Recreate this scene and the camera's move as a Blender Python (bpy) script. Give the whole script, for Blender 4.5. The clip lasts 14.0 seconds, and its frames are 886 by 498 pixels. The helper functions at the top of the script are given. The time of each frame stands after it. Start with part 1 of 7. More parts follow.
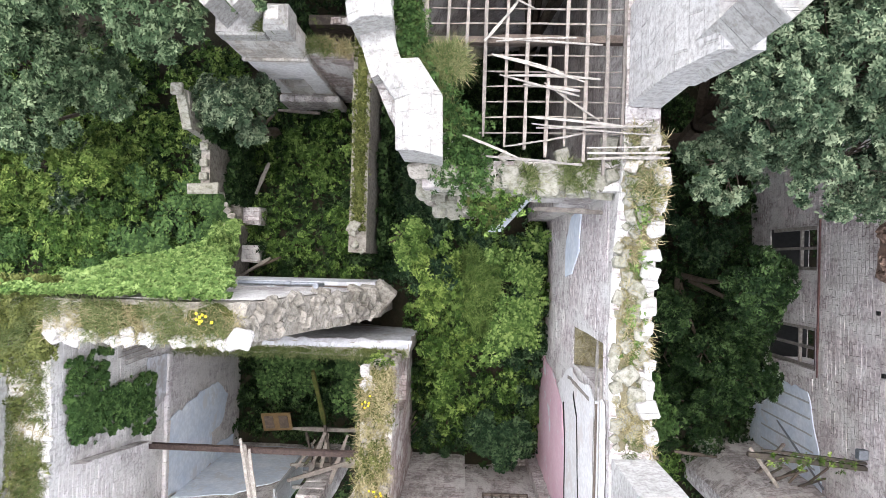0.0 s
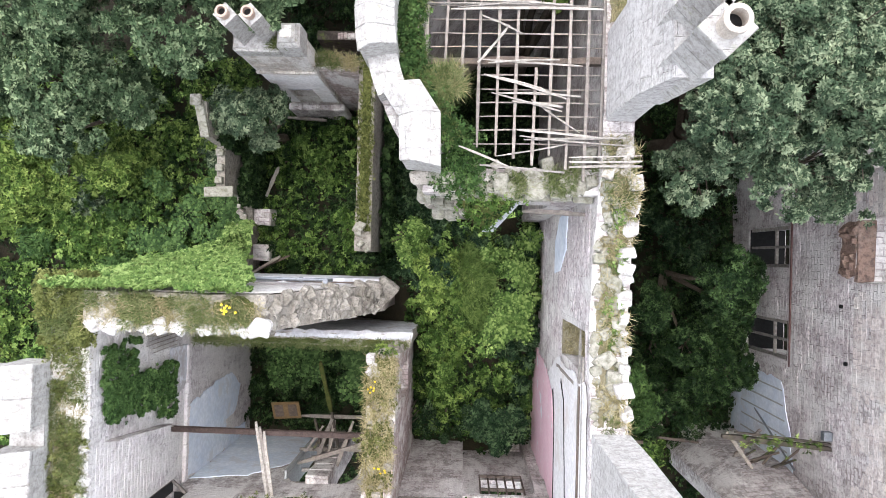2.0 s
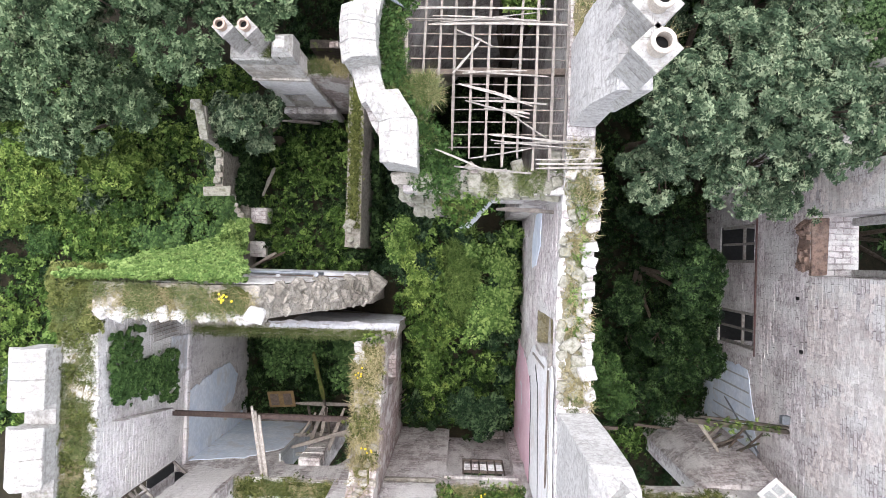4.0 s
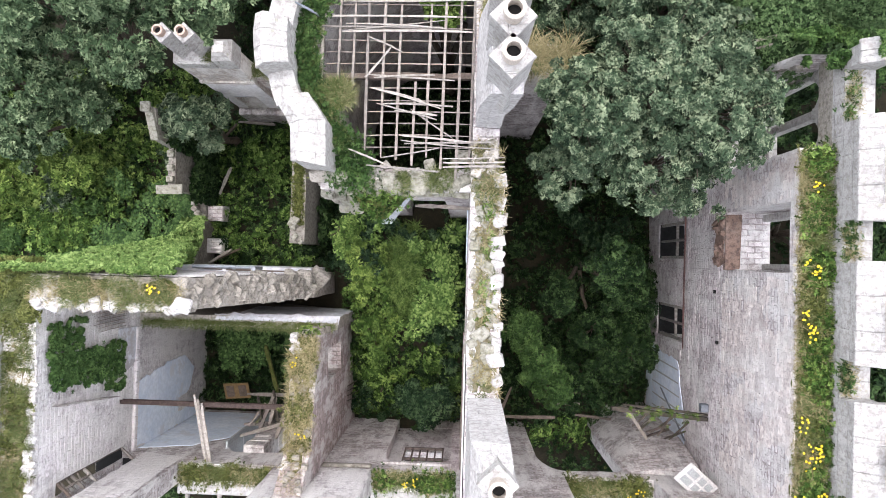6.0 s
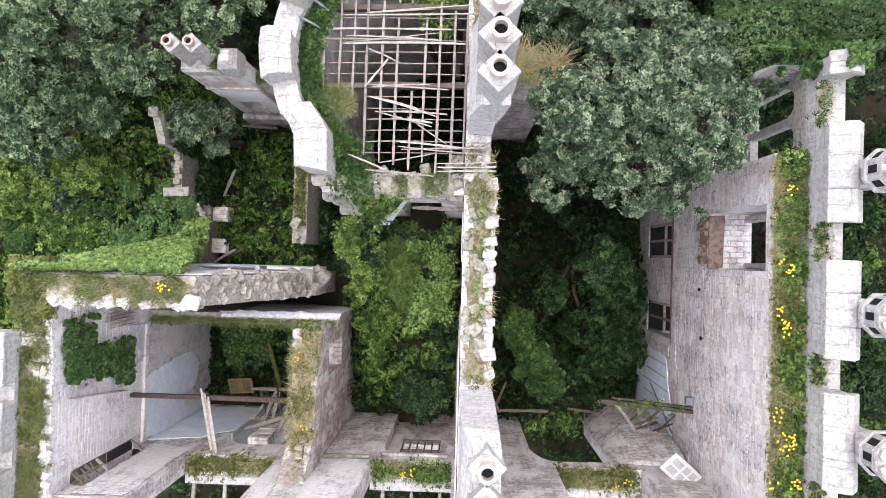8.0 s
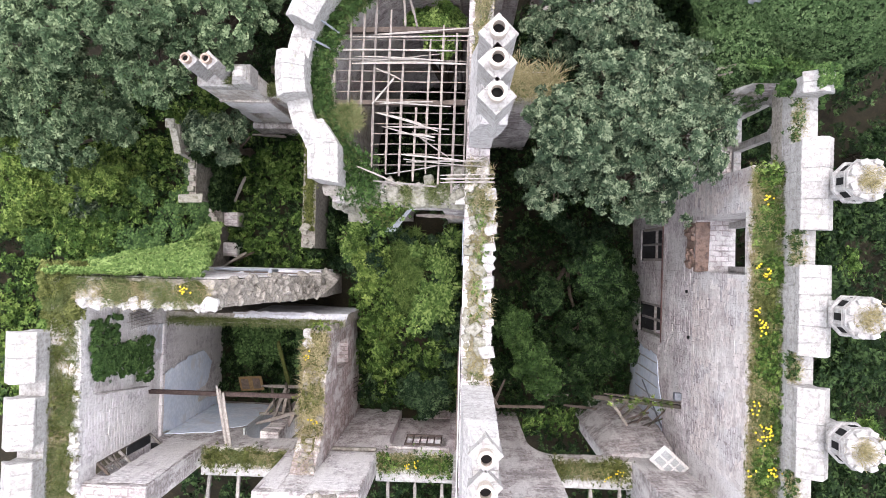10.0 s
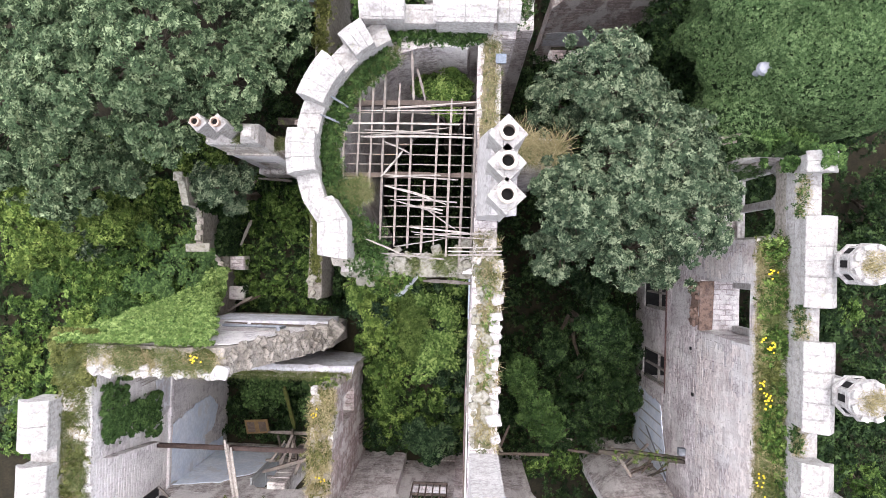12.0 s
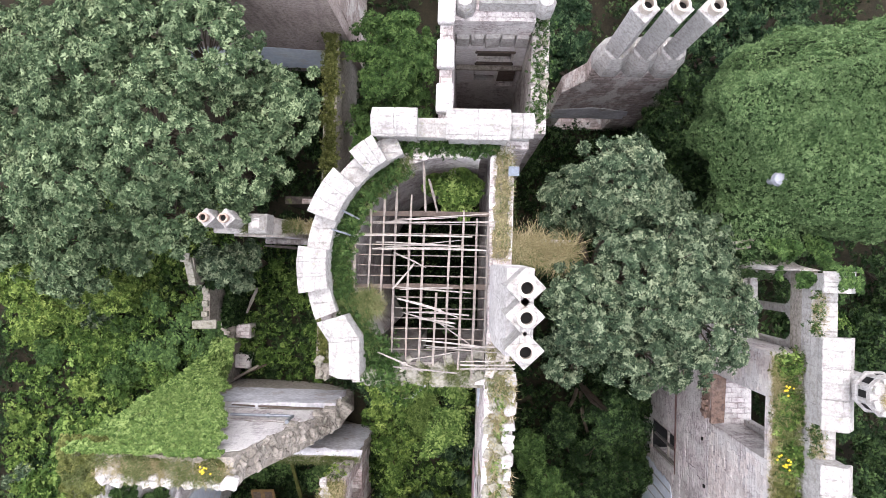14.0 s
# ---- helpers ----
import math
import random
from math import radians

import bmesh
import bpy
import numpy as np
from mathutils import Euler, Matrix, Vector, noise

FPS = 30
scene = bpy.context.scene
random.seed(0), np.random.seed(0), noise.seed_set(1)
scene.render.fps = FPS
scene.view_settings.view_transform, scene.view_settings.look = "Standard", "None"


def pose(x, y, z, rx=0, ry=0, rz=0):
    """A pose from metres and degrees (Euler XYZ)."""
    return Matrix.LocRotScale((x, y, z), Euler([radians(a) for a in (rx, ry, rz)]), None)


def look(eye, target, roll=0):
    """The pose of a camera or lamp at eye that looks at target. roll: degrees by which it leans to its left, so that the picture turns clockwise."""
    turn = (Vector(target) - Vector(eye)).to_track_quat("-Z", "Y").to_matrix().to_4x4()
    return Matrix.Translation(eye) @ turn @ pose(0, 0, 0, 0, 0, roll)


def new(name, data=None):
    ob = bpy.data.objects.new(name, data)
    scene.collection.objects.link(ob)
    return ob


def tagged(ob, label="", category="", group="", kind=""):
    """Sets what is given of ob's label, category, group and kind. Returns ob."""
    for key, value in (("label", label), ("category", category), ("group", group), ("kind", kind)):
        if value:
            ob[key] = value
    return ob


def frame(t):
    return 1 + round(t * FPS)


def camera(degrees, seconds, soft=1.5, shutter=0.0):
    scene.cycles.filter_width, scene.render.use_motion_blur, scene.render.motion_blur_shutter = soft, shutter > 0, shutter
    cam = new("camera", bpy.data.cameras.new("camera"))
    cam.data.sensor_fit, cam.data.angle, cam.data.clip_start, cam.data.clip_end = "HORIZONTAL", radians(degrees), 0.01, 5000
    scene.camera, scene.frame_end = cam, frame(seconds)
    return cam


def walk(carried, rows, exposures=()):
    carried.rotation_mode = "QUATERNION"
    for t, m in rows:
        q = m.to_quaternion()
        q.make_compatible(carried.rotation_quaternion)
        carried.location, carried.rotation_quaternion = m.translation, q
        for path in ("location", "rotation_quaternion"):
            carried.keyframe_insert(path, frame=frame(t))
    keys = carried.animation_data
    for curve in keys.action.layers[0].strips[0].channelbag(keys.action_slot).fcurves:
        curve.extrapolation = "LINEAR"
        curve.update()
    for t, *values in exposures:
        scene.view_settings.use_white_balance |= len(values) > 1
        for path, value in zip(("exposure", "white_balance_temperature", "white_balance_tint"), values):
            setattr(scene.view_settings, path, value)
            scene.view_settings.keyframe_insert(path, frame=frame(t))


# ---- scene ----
cam = camera(66.4, 14.0, soft=0.5)
METRES, EYE, TILT, LEAN, TURN = 15.0, 29.5, -90.0, 1.6, 0.0
ROWS = [
    (0.0, 0.0, 0.0, 0.0, -0.02, 0.74, -1.55),
    (0.5, 0.0017, -0.0322, -0.001, -0.0, 0.74, -1.53),
    (1.0, 0.0028, -0.0631, -0.0019, -0.01, 0.74, -1.52),
    (1.5, 0.0036, -0.0914, -0.0031, 0.01, 0.73, -1.53),
    (2.0, 0.0037, -0.1216, -0.0043, 0.02, 0.73, -1.53),
    (2.5, 0.0039, -0.1523, -0.006, 0.03, 0.73, -1.55),
    (5.0, 0.1122, -0.2635, -0.0222, 0.03, 0.82, -1.57),
    (5.5, 0.1606, -0.281, -0.0242, 0.02, 0.84, -1.57),
    (6.0, 0.2052, -0.2998, -0.0248, 0.03, 0.82, -1.57),
    (6.5, 0.2186, -0.3168, -0.0243, 0.08, 0.78, -1.54),
    (7.0, 0.2194, -0.3357, -0.0252, 0.06, 0.79, -1.54),
    (7.5, 0.2184, -0.3535, -0.0252, 0.09, 0.78, -1.57),
    (8.0, 0.2169, -0.3734, -0.0249, 0.09, 0.78, -1.55),
    (10.5, 0.2105, -0.4907, -0.0057, 0.11, 0.79, -1.5),
    (11.0, 0.2065, -0.4958, 0.0278, 0.13, 0.82, -1.51),
    (11.5, 0.2002, -0.496, 0.0767, 0.11, 0.86, -1.53),
    (12.0, 0.192, -0.4938, 0.1354, 0.11, 0.87, -1.52),
    (12.5, 0.1814, -0.4908, 0.1965, 0.11, 0.87, -1.51),
    (13.0, 0.1715, -0.4864, 0.2563, 0.1, 0.88, -1.51),
    (13.5, 0.164, -0.4837, 0.3154, 0.09, 0.88, -1.51),
    (14.0, 0.159, -0.4841, 0.3747, 0.08, 0.88, -1.5),
]
walk(cam, [(t, pose(0, 0, EYE, TILT, LEAN, TURN) @ pose(METRES * x, METRES * y, METRES * z, 90 + pitch, roll, yaw)) for t, x, y, z, yaw, pitch, roll in ROWS],
     exposures=[(0.0, 1.90, 6420, 12), (7.0, 1.76, 6440, 15), (14.0, 1.77, 6500, 18)])

# ---------------------------------------------------------------- daylight
SUN_EL, SUN_ROT = radians(77), radians(354)
world = bpy.data.worlds.new("overcast_sky")
scene.world = world
world.use_nodes = True
_wn = world.node_tree
_sky = _wn.nodes.new("ShaderNodeTexSky")
_sky.sky_type = "NISHITA"
_sky.sun_disc = False
_sky.sun_elevation, _sky.sun_rotation = SUN_EL, SUN_ROT
_sky.air_density, _sky.dust_density, _sky.ozone_density = 1.0, 3.0, 0.6
_cloud = _wn.nodes.new("ShaderNodeHueSaturation")
_cloud.inputs["Saturation"].default_value = 0.45
_wn.links.new(_sky.outputs[0], _cloud.inputs["Color"])
_wn.links.new(_cloud.outputs[0], _wn.nodes["Background"].inputs[0])
_wn.nodes["Background"].inputs[1].default_value = 0.15
sun_data = bpy.data.lights.new("sun", "SUN")
sun_data.energy, sun_data.angle, sun_data.color = 0.7, radians(150), (1.0, 0.985, 0.95)
sun = new("sun", sun_data)
sun.matrix_world = look((-2.2, 20.0, 87), (0, 0, 0))

# ---------------------------------------------------------------- helpers of this scene
RNG = np.random.default_rng(7)


def nz(x, y, z=0.0, s=1.0):
    return noise.noise(Vector((x * s, y * s, z * s)))


def mesh_of(name, verts, faces, mat, smooth=False):
    me = bpy.data.meshes.new(name)
    me.from_pydata([tuple(v) for v in verts], [], faces)
    me.materials.append(mat)
    if smooth:
        me.polygons.foreach_set("use_smooth", [True] * len(me.polygons))
    me.update()
    return me


def from_bm(name, bm, mat):
    me = bpy.data.meshes.new(name)
    bmesh.ops.recalc_face_normals(bm, faces=bm.faces)
    bm.to_mesh(me)
    bm.free()
    me.materials.append(mat)
    return me


def part(name, data, parent, label="", m=None):
    ob = new(name, data)
    ob.parent = parent
    if m is not None:
        ob.matrix_local = m
    if label:
        ob["label"] = label
    return ob


def thing(name, label, category, data=None, group="", kind="", at=None):
    ob = new(name, data)
    if at is not None:
        ob.location = at
    return tagged(ob, label, category, group, kind)


def box_bm(x0, x1, y0, y1, z0, z1, bevel=0.0, rough=0.0, bm=None):
    bm = bm or bmesh.new()
    r = bmesh.ops.create_cube(bm, size=1.0, matrix=Matrix.LocRotScale(((x0 + x1) / 2, (y0 + y1) / 2, (z0 + z1) / 2), None, (x1 - x0, y1 - y0, z1 - z0)))
    if bevel:
        es = list({e for v in r["verts"] for e in v.link_edges})
        bmesh.ops.bevel(bm, geom=es, offset=bevel, segments=1, affect="EDGES")
    if rough:
        for v in bm.verts:
            v.co += Vector((nz(*(v.co * 3), 1.3), nz(*(v.co * 3 + Vector((9, 0, 0))), 1.3), nz(*(v.co * 3 + Vector((0, 9, 0))), 1.3))) * rough
    return bm


def loft_bm(rings, cap=True):
    """Rings of equal length, joined one to the next."""
    bm = bmesh.new()
    vs = [[bm.verts.new(p) for p in ring] for ring in rings]
    n = len(rings[0])
    for a, b in zip(vs, vs[1:]):
        for i in range(n):
            bm.faces.new((a[i], a[(i + 1) % n], b[(i + 1) % n], b[i]))
    if cap:
        bm.faces.new(list(reversed(vs[0])))
        bm.faces.new(vs[-1])
    return bm


def ngon(r, n, z, cx=0.0, cy=0.0, turn=0.0):
    return [(cx + r * math.cos(turn + 2 * math.pi * i / n), cy + r * math.sin(turn + 2 * math.pi * i / n), z) for i in range(n)]


def lathe_bm(profile, n, cx=0.0, cy=0.0, turn=0.0, cap=True):
    return loft_bm([ngon(r, n, z, cx, cy, turn) for r, z in profile], cap)


def interp(pts, u):
    return float(np.interp(u, [p[0] for p in pts], [p[1] for p in pts]))


def wall_mesh(name, place, u0, u1, z0, top, mat, holes=(), step=0.6, rag=0.12, rough=0.035, zstep=1.2, seed=0.0):
    """A wall of real thickness: place(u, side) gives x, y of its two faces (side 0 and 1); top is a list of (u, z);
    holes are (u0, u1, z0, z1) that go right through."""
    us = set(np.linspace(u0, u1, max(2, int(abs(u1 - u0) / step) + 1)).round(3))
    zmax = max(z for _, z in top) + rag
    zs = set(np.linspace(z0, zmax, max(2, int((zmax - z0) / zstep) + 1)).round(3))
    for a, b, c, d in holes:
        us = {u for u in us if min(abs(u - a), abs(u - b)) > 0.12 or u in (u0, u1)} | {a, b}
        zs = {z for z in zs if min(abs(z - c), abs(z - d)) > 0.12 or z == z0} | {c, d}
    for u, _ in top:
        if u0 < u < u1:
            us.add(round(u, 3))
    us, zs = sorted(us), sorted(zs)
    tops = [interp(top, u) + rag * nz(u * 1.7 + seed, seed * 3.1, 5.0) for u in us]
    verts, index, faces = [], {}, []

    def vert(i, k, s):
        key = (i, k, s)
        if key not in index:
            z = min(zs[k], tops[i]) if k < len(zs) - 1 else tops[i]
            x, y = place(us[i], s)
            q = (x * 0.9 + 3 * s, y * 0.9, z * 0.9 + seed)
            f = 1.0 if k else 0.2
            index[key] = len(verts)
            verts.append((x + rough * f * nz(*q), y + rough * f * nz(q[0] + 7, q[1], q[2]), z))
        return index[key]

    def solid(i, k):
        if i < 0 or k < 0 or i >= len(us) - 1 or k >= len(zs) - 1:
            return False
        um, zm = (us[i] + us[i + 1]) / 2, (zs[k] + zs[k + 1]) / 2
        if zs[k] >= tops[i] - 1e-4 and zs[k] >= tops[i + 1] - 1e-4:
            return False
        return not any(a < um < b and c < zm < d for a, b, c, d in holes)

    def quad(*ids):
        out = []
        for i in ids:
            if not out or (verts[i] != verts[out[-1]]):
                if not any(verts[i] == verts[j] for j in out):
                    out.append(i)
        if len(out) > 2:
            faces.append(out)

    for i in range(len(us) - 1):
        for k in range(len(zs) - 1):
            if not solid(i, k):
                continue
            quad(vert(i, k, 0), vert(i + 1, k, 0), vert(i + 1, k + 1, 0), vert(i, k + 1, 0))
            quad(vert(i, k, 1), vert(i, k + 1, 1), vert(i + 1, k + 1, 1), vert(i + 1, k, 1))
            if not solid(i, k + 1):
                quad(vert(i, k + 1, 0), vert(i + 1, k + 1, 0), vert(i + 1, k + 1, 1), vert(i, k + 1, 1))
            if not solid(i, k - 1):
                quad(vert(i, k, 0), vert(i, k, 1), vert(i + 1, k, 1), vert(i + 1, k, 0))
            if not solid(i - 1, k):
                quad(vert(i, k, 0), vert(i, k + 1, 0), vert(i, k + 1, 1), vert(i, k, 1))
            if not solid(i + 1, k):
                quad(vert(i + 1, k, 0), vert(i + 1, k, 1), vert(i + 1, k + 1, 1), vert(i + 1, k + 1, 0))
    me = mesh_of(name, verts, faces, mat)
    bm = bmesh.new()
    bm.from_mesh(me)
    bmesh.ops.recalc_face_normals(bm, faces=bm.faces)
    bm.to_mesh(me)
    bm.free()
    return me


def along_y(x0, x1):
    return lambda u, s: ((x0, x1)[s], u)


def along_x(y0, y1):
    return lambda u, s: (u, (y0, y1)[s])


def arc(cx, cy, r0, r1):
    """u is the angle in radians times the mean radius."""
    rm = (r0 + r1) / 2
    return lambda u, s: (cx + (r0, r1)[s] * math.cos(u / rm), cy + (r0, r1)[s] * math.sin(u / rm))


def structure(name, me, label, category="wall"):
    return thing(name, label, category, me, kind="structure")

# ---------------------------------------------------------------- materials
def nodes_of(name):
    m = bpy.data.materials.new(name)
    m.use_nodes = True
    nt = m.node_tree
    return m, nt, nt.nodes["Principled BSDF"]


def node(nt, kind, **inputs):
    n = nt.nodes.new(kind)
    for k, v in inputs.items():
        n.inputs[k.replace("_", " ")].default_value = v
    return n


def noise_node(nt, vec, scale, detail=5.0, rough=0.6):
    n = node(nt, "ShaderNodeTexNoise", Scale=scale, Detail=detail, Roughness=rough)
    nt.links.new(vec, n.inputs["Vector"])
    return n.outputs["Fac"]


def ramp(nt, fac, stops):
    r = nt.nodes.new("ShaderNodeValToRGB")
    while len(r.color_ramp.elements) < len(stops):
        r.color_ramp.elements.new(0.5)
    for e, (p, c) in zip(r.color_ramp.elements, stops):
        e.position, e.color = p, (*c, 1.0)
    nt.links.new(fac, r.inputs[0])
    return r.outputs[0]


def mix(nt, fac, a, b, mode="MIX"):
    n = nt.nodes.new("ShaderNodeMix")
    n.data_type, n.blend_type = "RGBA", mode
    for sock, v in ((n.inputs[0], fac), (n.inputs[6], a), (n.inputs[7], b)):
        if isinstance(v, (int, float)):
            sock.default_value = v
        elif isinstance(v, tuple):
            sock.default_value = (*v, 1.0)
        else:
            nt.links.new(v, sock)
    return n.outputs[2]


def world_vec(nt, stretch=(1, 1, 1)):
    g = nt.nodes.new("ShaderNodeNewGeometry")
    mp = nt.nodes.new("ShaderNodeMapping")
    mp.inputs["Scale"].default_value = stretch
    nt.links.new(g.outputs["Position"], mp.inputs["Vector"])
    return mp.outputs[0]


def wall_vec(nt):
    """x + y along the wall, z up it: courses run level on either way of wall."""
    g = nt.nodes.new("ShaderNodeNewGeometry")
    s = nt.nodes.new("ShaderNodeSeparateXYZ")
    nt.links.new(g.outputs["Position"], s.inputs[0])
    a = nt.nodes.new("ShaderNodeMath")
    nt.links.new(s.outputs[0], a.inputs[0])
    nt.links.new(s.outputs[1], a.inputs[1])
    c = nt.nodes.new("ShaderNodeCombineXYZ")
    nt.links.new(a.outputs[0], c.inputs[0])
    nt.links.new(s.outputs[2], c.inputs[1])
    n = nt.nodes.new("ShaderNodeSeparateXYZ")
    nt.links.new(g.outputs["True Normal"], n.inputs[0])
    up = nt.nodes.new("ShaderNodeMath")
    up.operation = "GREATER_THAN"
    up.inputs[1].default_value = 0.6
    nt.links.new(n.outputs[2], up.inputs[0])
    pick = nt.nodes.new("ShaderNodeMix")
    pick.data_type = "VECTOR"
    nt.links.new(up.outputs[0], pick.inputs[0])
    nt.links.new(c.outputs[0], pick.inputs[4])
    nt.links.new(g.outputs["Position"], pick.inputs[5])
    return pick.outputs[1]


def bump(nt, bsdf, height, strength, dist):
    b = node(nt, "ShaderNodeBump", Strength=strength, Distance=dist)
    nt.links.new(height, b.inputs["Height"])
    nt.links.new(b.outputs[0], bsdf.inputs["Normal"])


def stone_material(name, light, mid, dark, stain, course=0.0, width=0.0, lichen=0.35, stain_amount=0.5, mortar=None, white=0.0, joints=0.75, flecks=0.0):
    m, nt, b = nodes_of(name)
    v = world_vec(nt)
    big = noise_node(nt, v, 0.55, 6, 0.65)
    fine = noise_node(nt, v, 7.0, 8, 0.7)
    col = mix(nt, ramp(nt, big, [(0.35, (0, 0, 0)), (0.65, (1, 1, 1))]), mid, light)
    col = mix(nt, ramp(nt, fine, [(0.38, (1, 1, 1)), (0.55, (0, 0, 0))]), col, dark)
    h = fine
    if course:
        wv = wall_vec(nt)
        br = node(nt, "ShaderNodeTexBrick", Scale=1.0)
        br.offset = 0.5
        wob = node(nt, "ShaderNodeTexNoise", Scale=1.6, Detail=3.0)
        nt.links.new(v, wob.inputs["Vector"])
        mad = nt.nodes.new("ShaderNodeVectorMath")
        mad.operation = "MULTIPLY_ADD"
        mad.inputs[1].default_value = (0.12, 0.12, 0.0)
        nt.links.new(wob.outputs["Color"], mad.inputs[0])
        nt.links.new(wv, mad.inputs[2])
        nt.links.new(mad.outputs[0], br.inputs["Vector"])
        br.inputs["Brick Width"].default_value, br.inputs["Row Height"].default_value = width, course
        br.inputs["Mortar Size"].default_value, br.inputs["Mortar Smooth"].default_value = 0.022, 0.4
        br.inputs["Color1"].default_value, br.inputs["Color2"].default_value = (0.42, 0.42, 0.42, 1), (1, 1, 1, 1)
        br.inputs["Mortar"].default_value = (0.6, 0.6, 0.6, 1)
        col = mix(nt, joints, col, br.outputs["Color"], "MULTIPLY")
        jm = nt.nodes.new("ShaderNodeMath")
        jm.operation = "MULTIPLY"
        jm.inputs[1].default_value = min(1.0, joints + 0.2)
        nt.links.new(br.outputs["Fac"], jm.inputs[0])
        col = mix(nt, jm.outputs[0], col, mortar or dark)
        hm = nt.nodes.new("ShaderNodeMath")
        hm.operation = "MULTIPLY_ADD"
        hm.inputs[1].default_value = -0.8
        nt.links.new(br.outputs["Fac"], hm.inputs[0])
        nt.links.new(fine, hm.inputs[2])
        h = hm.outputs[0]
    if white:
        wash = noise_node(nt, world_vec(nt, (1, 1, 0.45)), 1.1, 7, 0.72)
        col = mix(nt, ramp(nt, wash, [(0.56 - 0.2 * white, (0, 0, 0)), (0.62 - 0.12 * white, (0.9, 0.9, 0.9))]), col, (0.72, 0.70, 0.67))
    if flecks:
        fl = noise_node(nt, world_vec(nt, (1, 1, 1.8)), 5.5, 5, 0.75)
        zone = noise_node(nt, v, 0.5, 4, 0.6)
        fm = nt.nodes.new("ShaderNodeMath")
        fm.operation = "MULTIPLY"
        nt.links.new(ramp(nt, fl, [(0.5, (0, 0, 0)), (0.58, (1, 1, 1))]), fm.inputs[0])
        nt.links.new(ramp(nt, zone, [(0.38, (0, 0, 0)), (0.58, (flecks,) * 3)]), fm.inputs[1])
        col = mix(nt, fm.outputs[0], col, (0.82, 0.79, 0.78))
    streak = noise_node(nt, world_vec(nt, (1.6, 1.6, 0.22)), 1.7, 6, 0.7)
    sm = ramp(nt, streak, [(0.5, (0, 0, 0)), (0.72, (stain_amount,) * 3)])
    col = mix(nt, sm, col, stain)
    lich = node(nt, "ShaderNodeTexVoronoi", Scale=5.0)
    nt.links.new(v, lich.inputs["Vector"])
    patch = noise_node(nt, v, 1.3, 4, 0.6)
    lm = nt.nodes.new("ShaderNodeMath")
    lm.operation = "MULTIPLY"
    nt.links.new(ramp(nt, lich.outputs["Distance"], [(0.15, (1, 1, 1)), (0.3, (0, 0, 0))]), lm.inputs[0])
    nt.links.new(ramp(nt, patch, [(0.5, (0, 0, 0)), (0.62, (lichen,) * 3)]), lm.inputs[1])
    col = mix(nt, lm.outputs[0], col, (0.33, 0.33, 0.25))
    speck = noise_node(nt, v, 19.0, 4, 0.7)
    col = mix(nt, ramp(nt, speck, [(0.55, (0, 0, 0)), (0.68, (0.75, 0.75, 0.75))]), col, tuple(c * 0.75 for c in dark))
    nt.links.new(col, b.inputs["Base Color"])
    b.inputs["Roughness"].default_value = 0.92
    b.inputs["Specular IOR Level"].default_value = 0.2
    bump(nt, b, h, 0.9, 0.06)
    return m


def leaf_material(name, dark, mid, light, rough=0.55, dry=None):
    m, nt, b = nodes_of(name)
    g = nt.nodes.new("ShaderNodeNewGeometry")
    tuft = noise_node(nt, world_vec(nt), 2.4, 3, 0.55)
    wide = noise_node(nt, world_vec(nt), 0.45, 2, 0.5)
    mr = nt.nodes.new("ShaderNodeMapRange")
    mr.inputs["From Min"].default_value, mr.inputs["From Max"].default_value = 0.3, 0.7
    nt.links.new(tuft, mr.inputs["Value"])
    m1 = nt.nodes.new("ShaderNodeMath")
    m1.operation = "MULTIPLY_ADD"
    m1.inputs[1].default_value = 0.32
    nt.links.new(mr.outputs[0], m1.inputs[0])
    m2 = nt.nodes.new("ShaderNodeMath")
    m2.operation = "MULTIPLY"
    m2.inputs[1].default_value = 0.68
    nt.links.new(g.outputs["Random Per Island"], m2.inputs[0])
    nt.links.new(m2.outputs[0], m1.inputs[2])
    # ramp ends stretched: random tone that also paints dark gaps and bright leaf tips
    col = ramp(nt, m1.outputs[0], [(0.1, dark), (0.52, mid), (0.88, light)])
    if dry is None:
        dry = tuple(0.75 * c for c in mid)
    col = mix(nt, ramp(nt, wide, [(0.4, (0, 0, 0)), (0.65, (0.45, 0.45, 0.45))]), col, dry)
    nt.links.new(col, b.inputs["Base Color"])
    b.inputs["Roughness"].default_value = rough
    b.inputs["Specular IOR Level"].default_value = 0.08
    tr = nt.nodes.new("ShaderNodeBsdfTranslucent")
    nt.links.new(col, tr.inputs["Color"])
    mx = nt.nodes.new("ShaderNodeMixShader")
    mx.inputs[0].default_value = 0.1
    nt.links.new(b.outputs[0], mx.inputs[1])
    nt.links.new(tr.outputs[0], mx.inputs[2])
    nt.links.new(mx.outputs[0], nt.nodes["Material Output"].inputs["Surface"])
    return m


def plain_material(name, a, b_, scale=3.0, rough=0.8, metal=0.0, stretch=(1, 1, 1), bump_d=0.01, worn=None, objrandom=0.0, fine=0.45):
    m, nt, b = nodes_of(name)
    v = world_vec(nt, stretch)
    f1, f2 = noise_node(nt, v, scale, 7, 0.65), noise_node(nt, v, scale * 7, 5, 0.6)
    col = mix(nt, ramp(nt, f1, [(0.36, (0, 0, 0)), (0.64, (1, 1, 1))]), a, b_)
    col = mix(nt, ramp(nt, f2, [(0.42, (fine, fine, fine)), (0.6, (0, 0, 0))]), col, tuple(c * 0.5 for c in a))
    if worn:
        w = noise_node(nt, v, scale * 0.6, 8, 0.75)
        col = mix(nt, ramp(nt, w, [(0.56, (0, 0, 0)), (0.6, (1, 1, 1))]), col, worn)
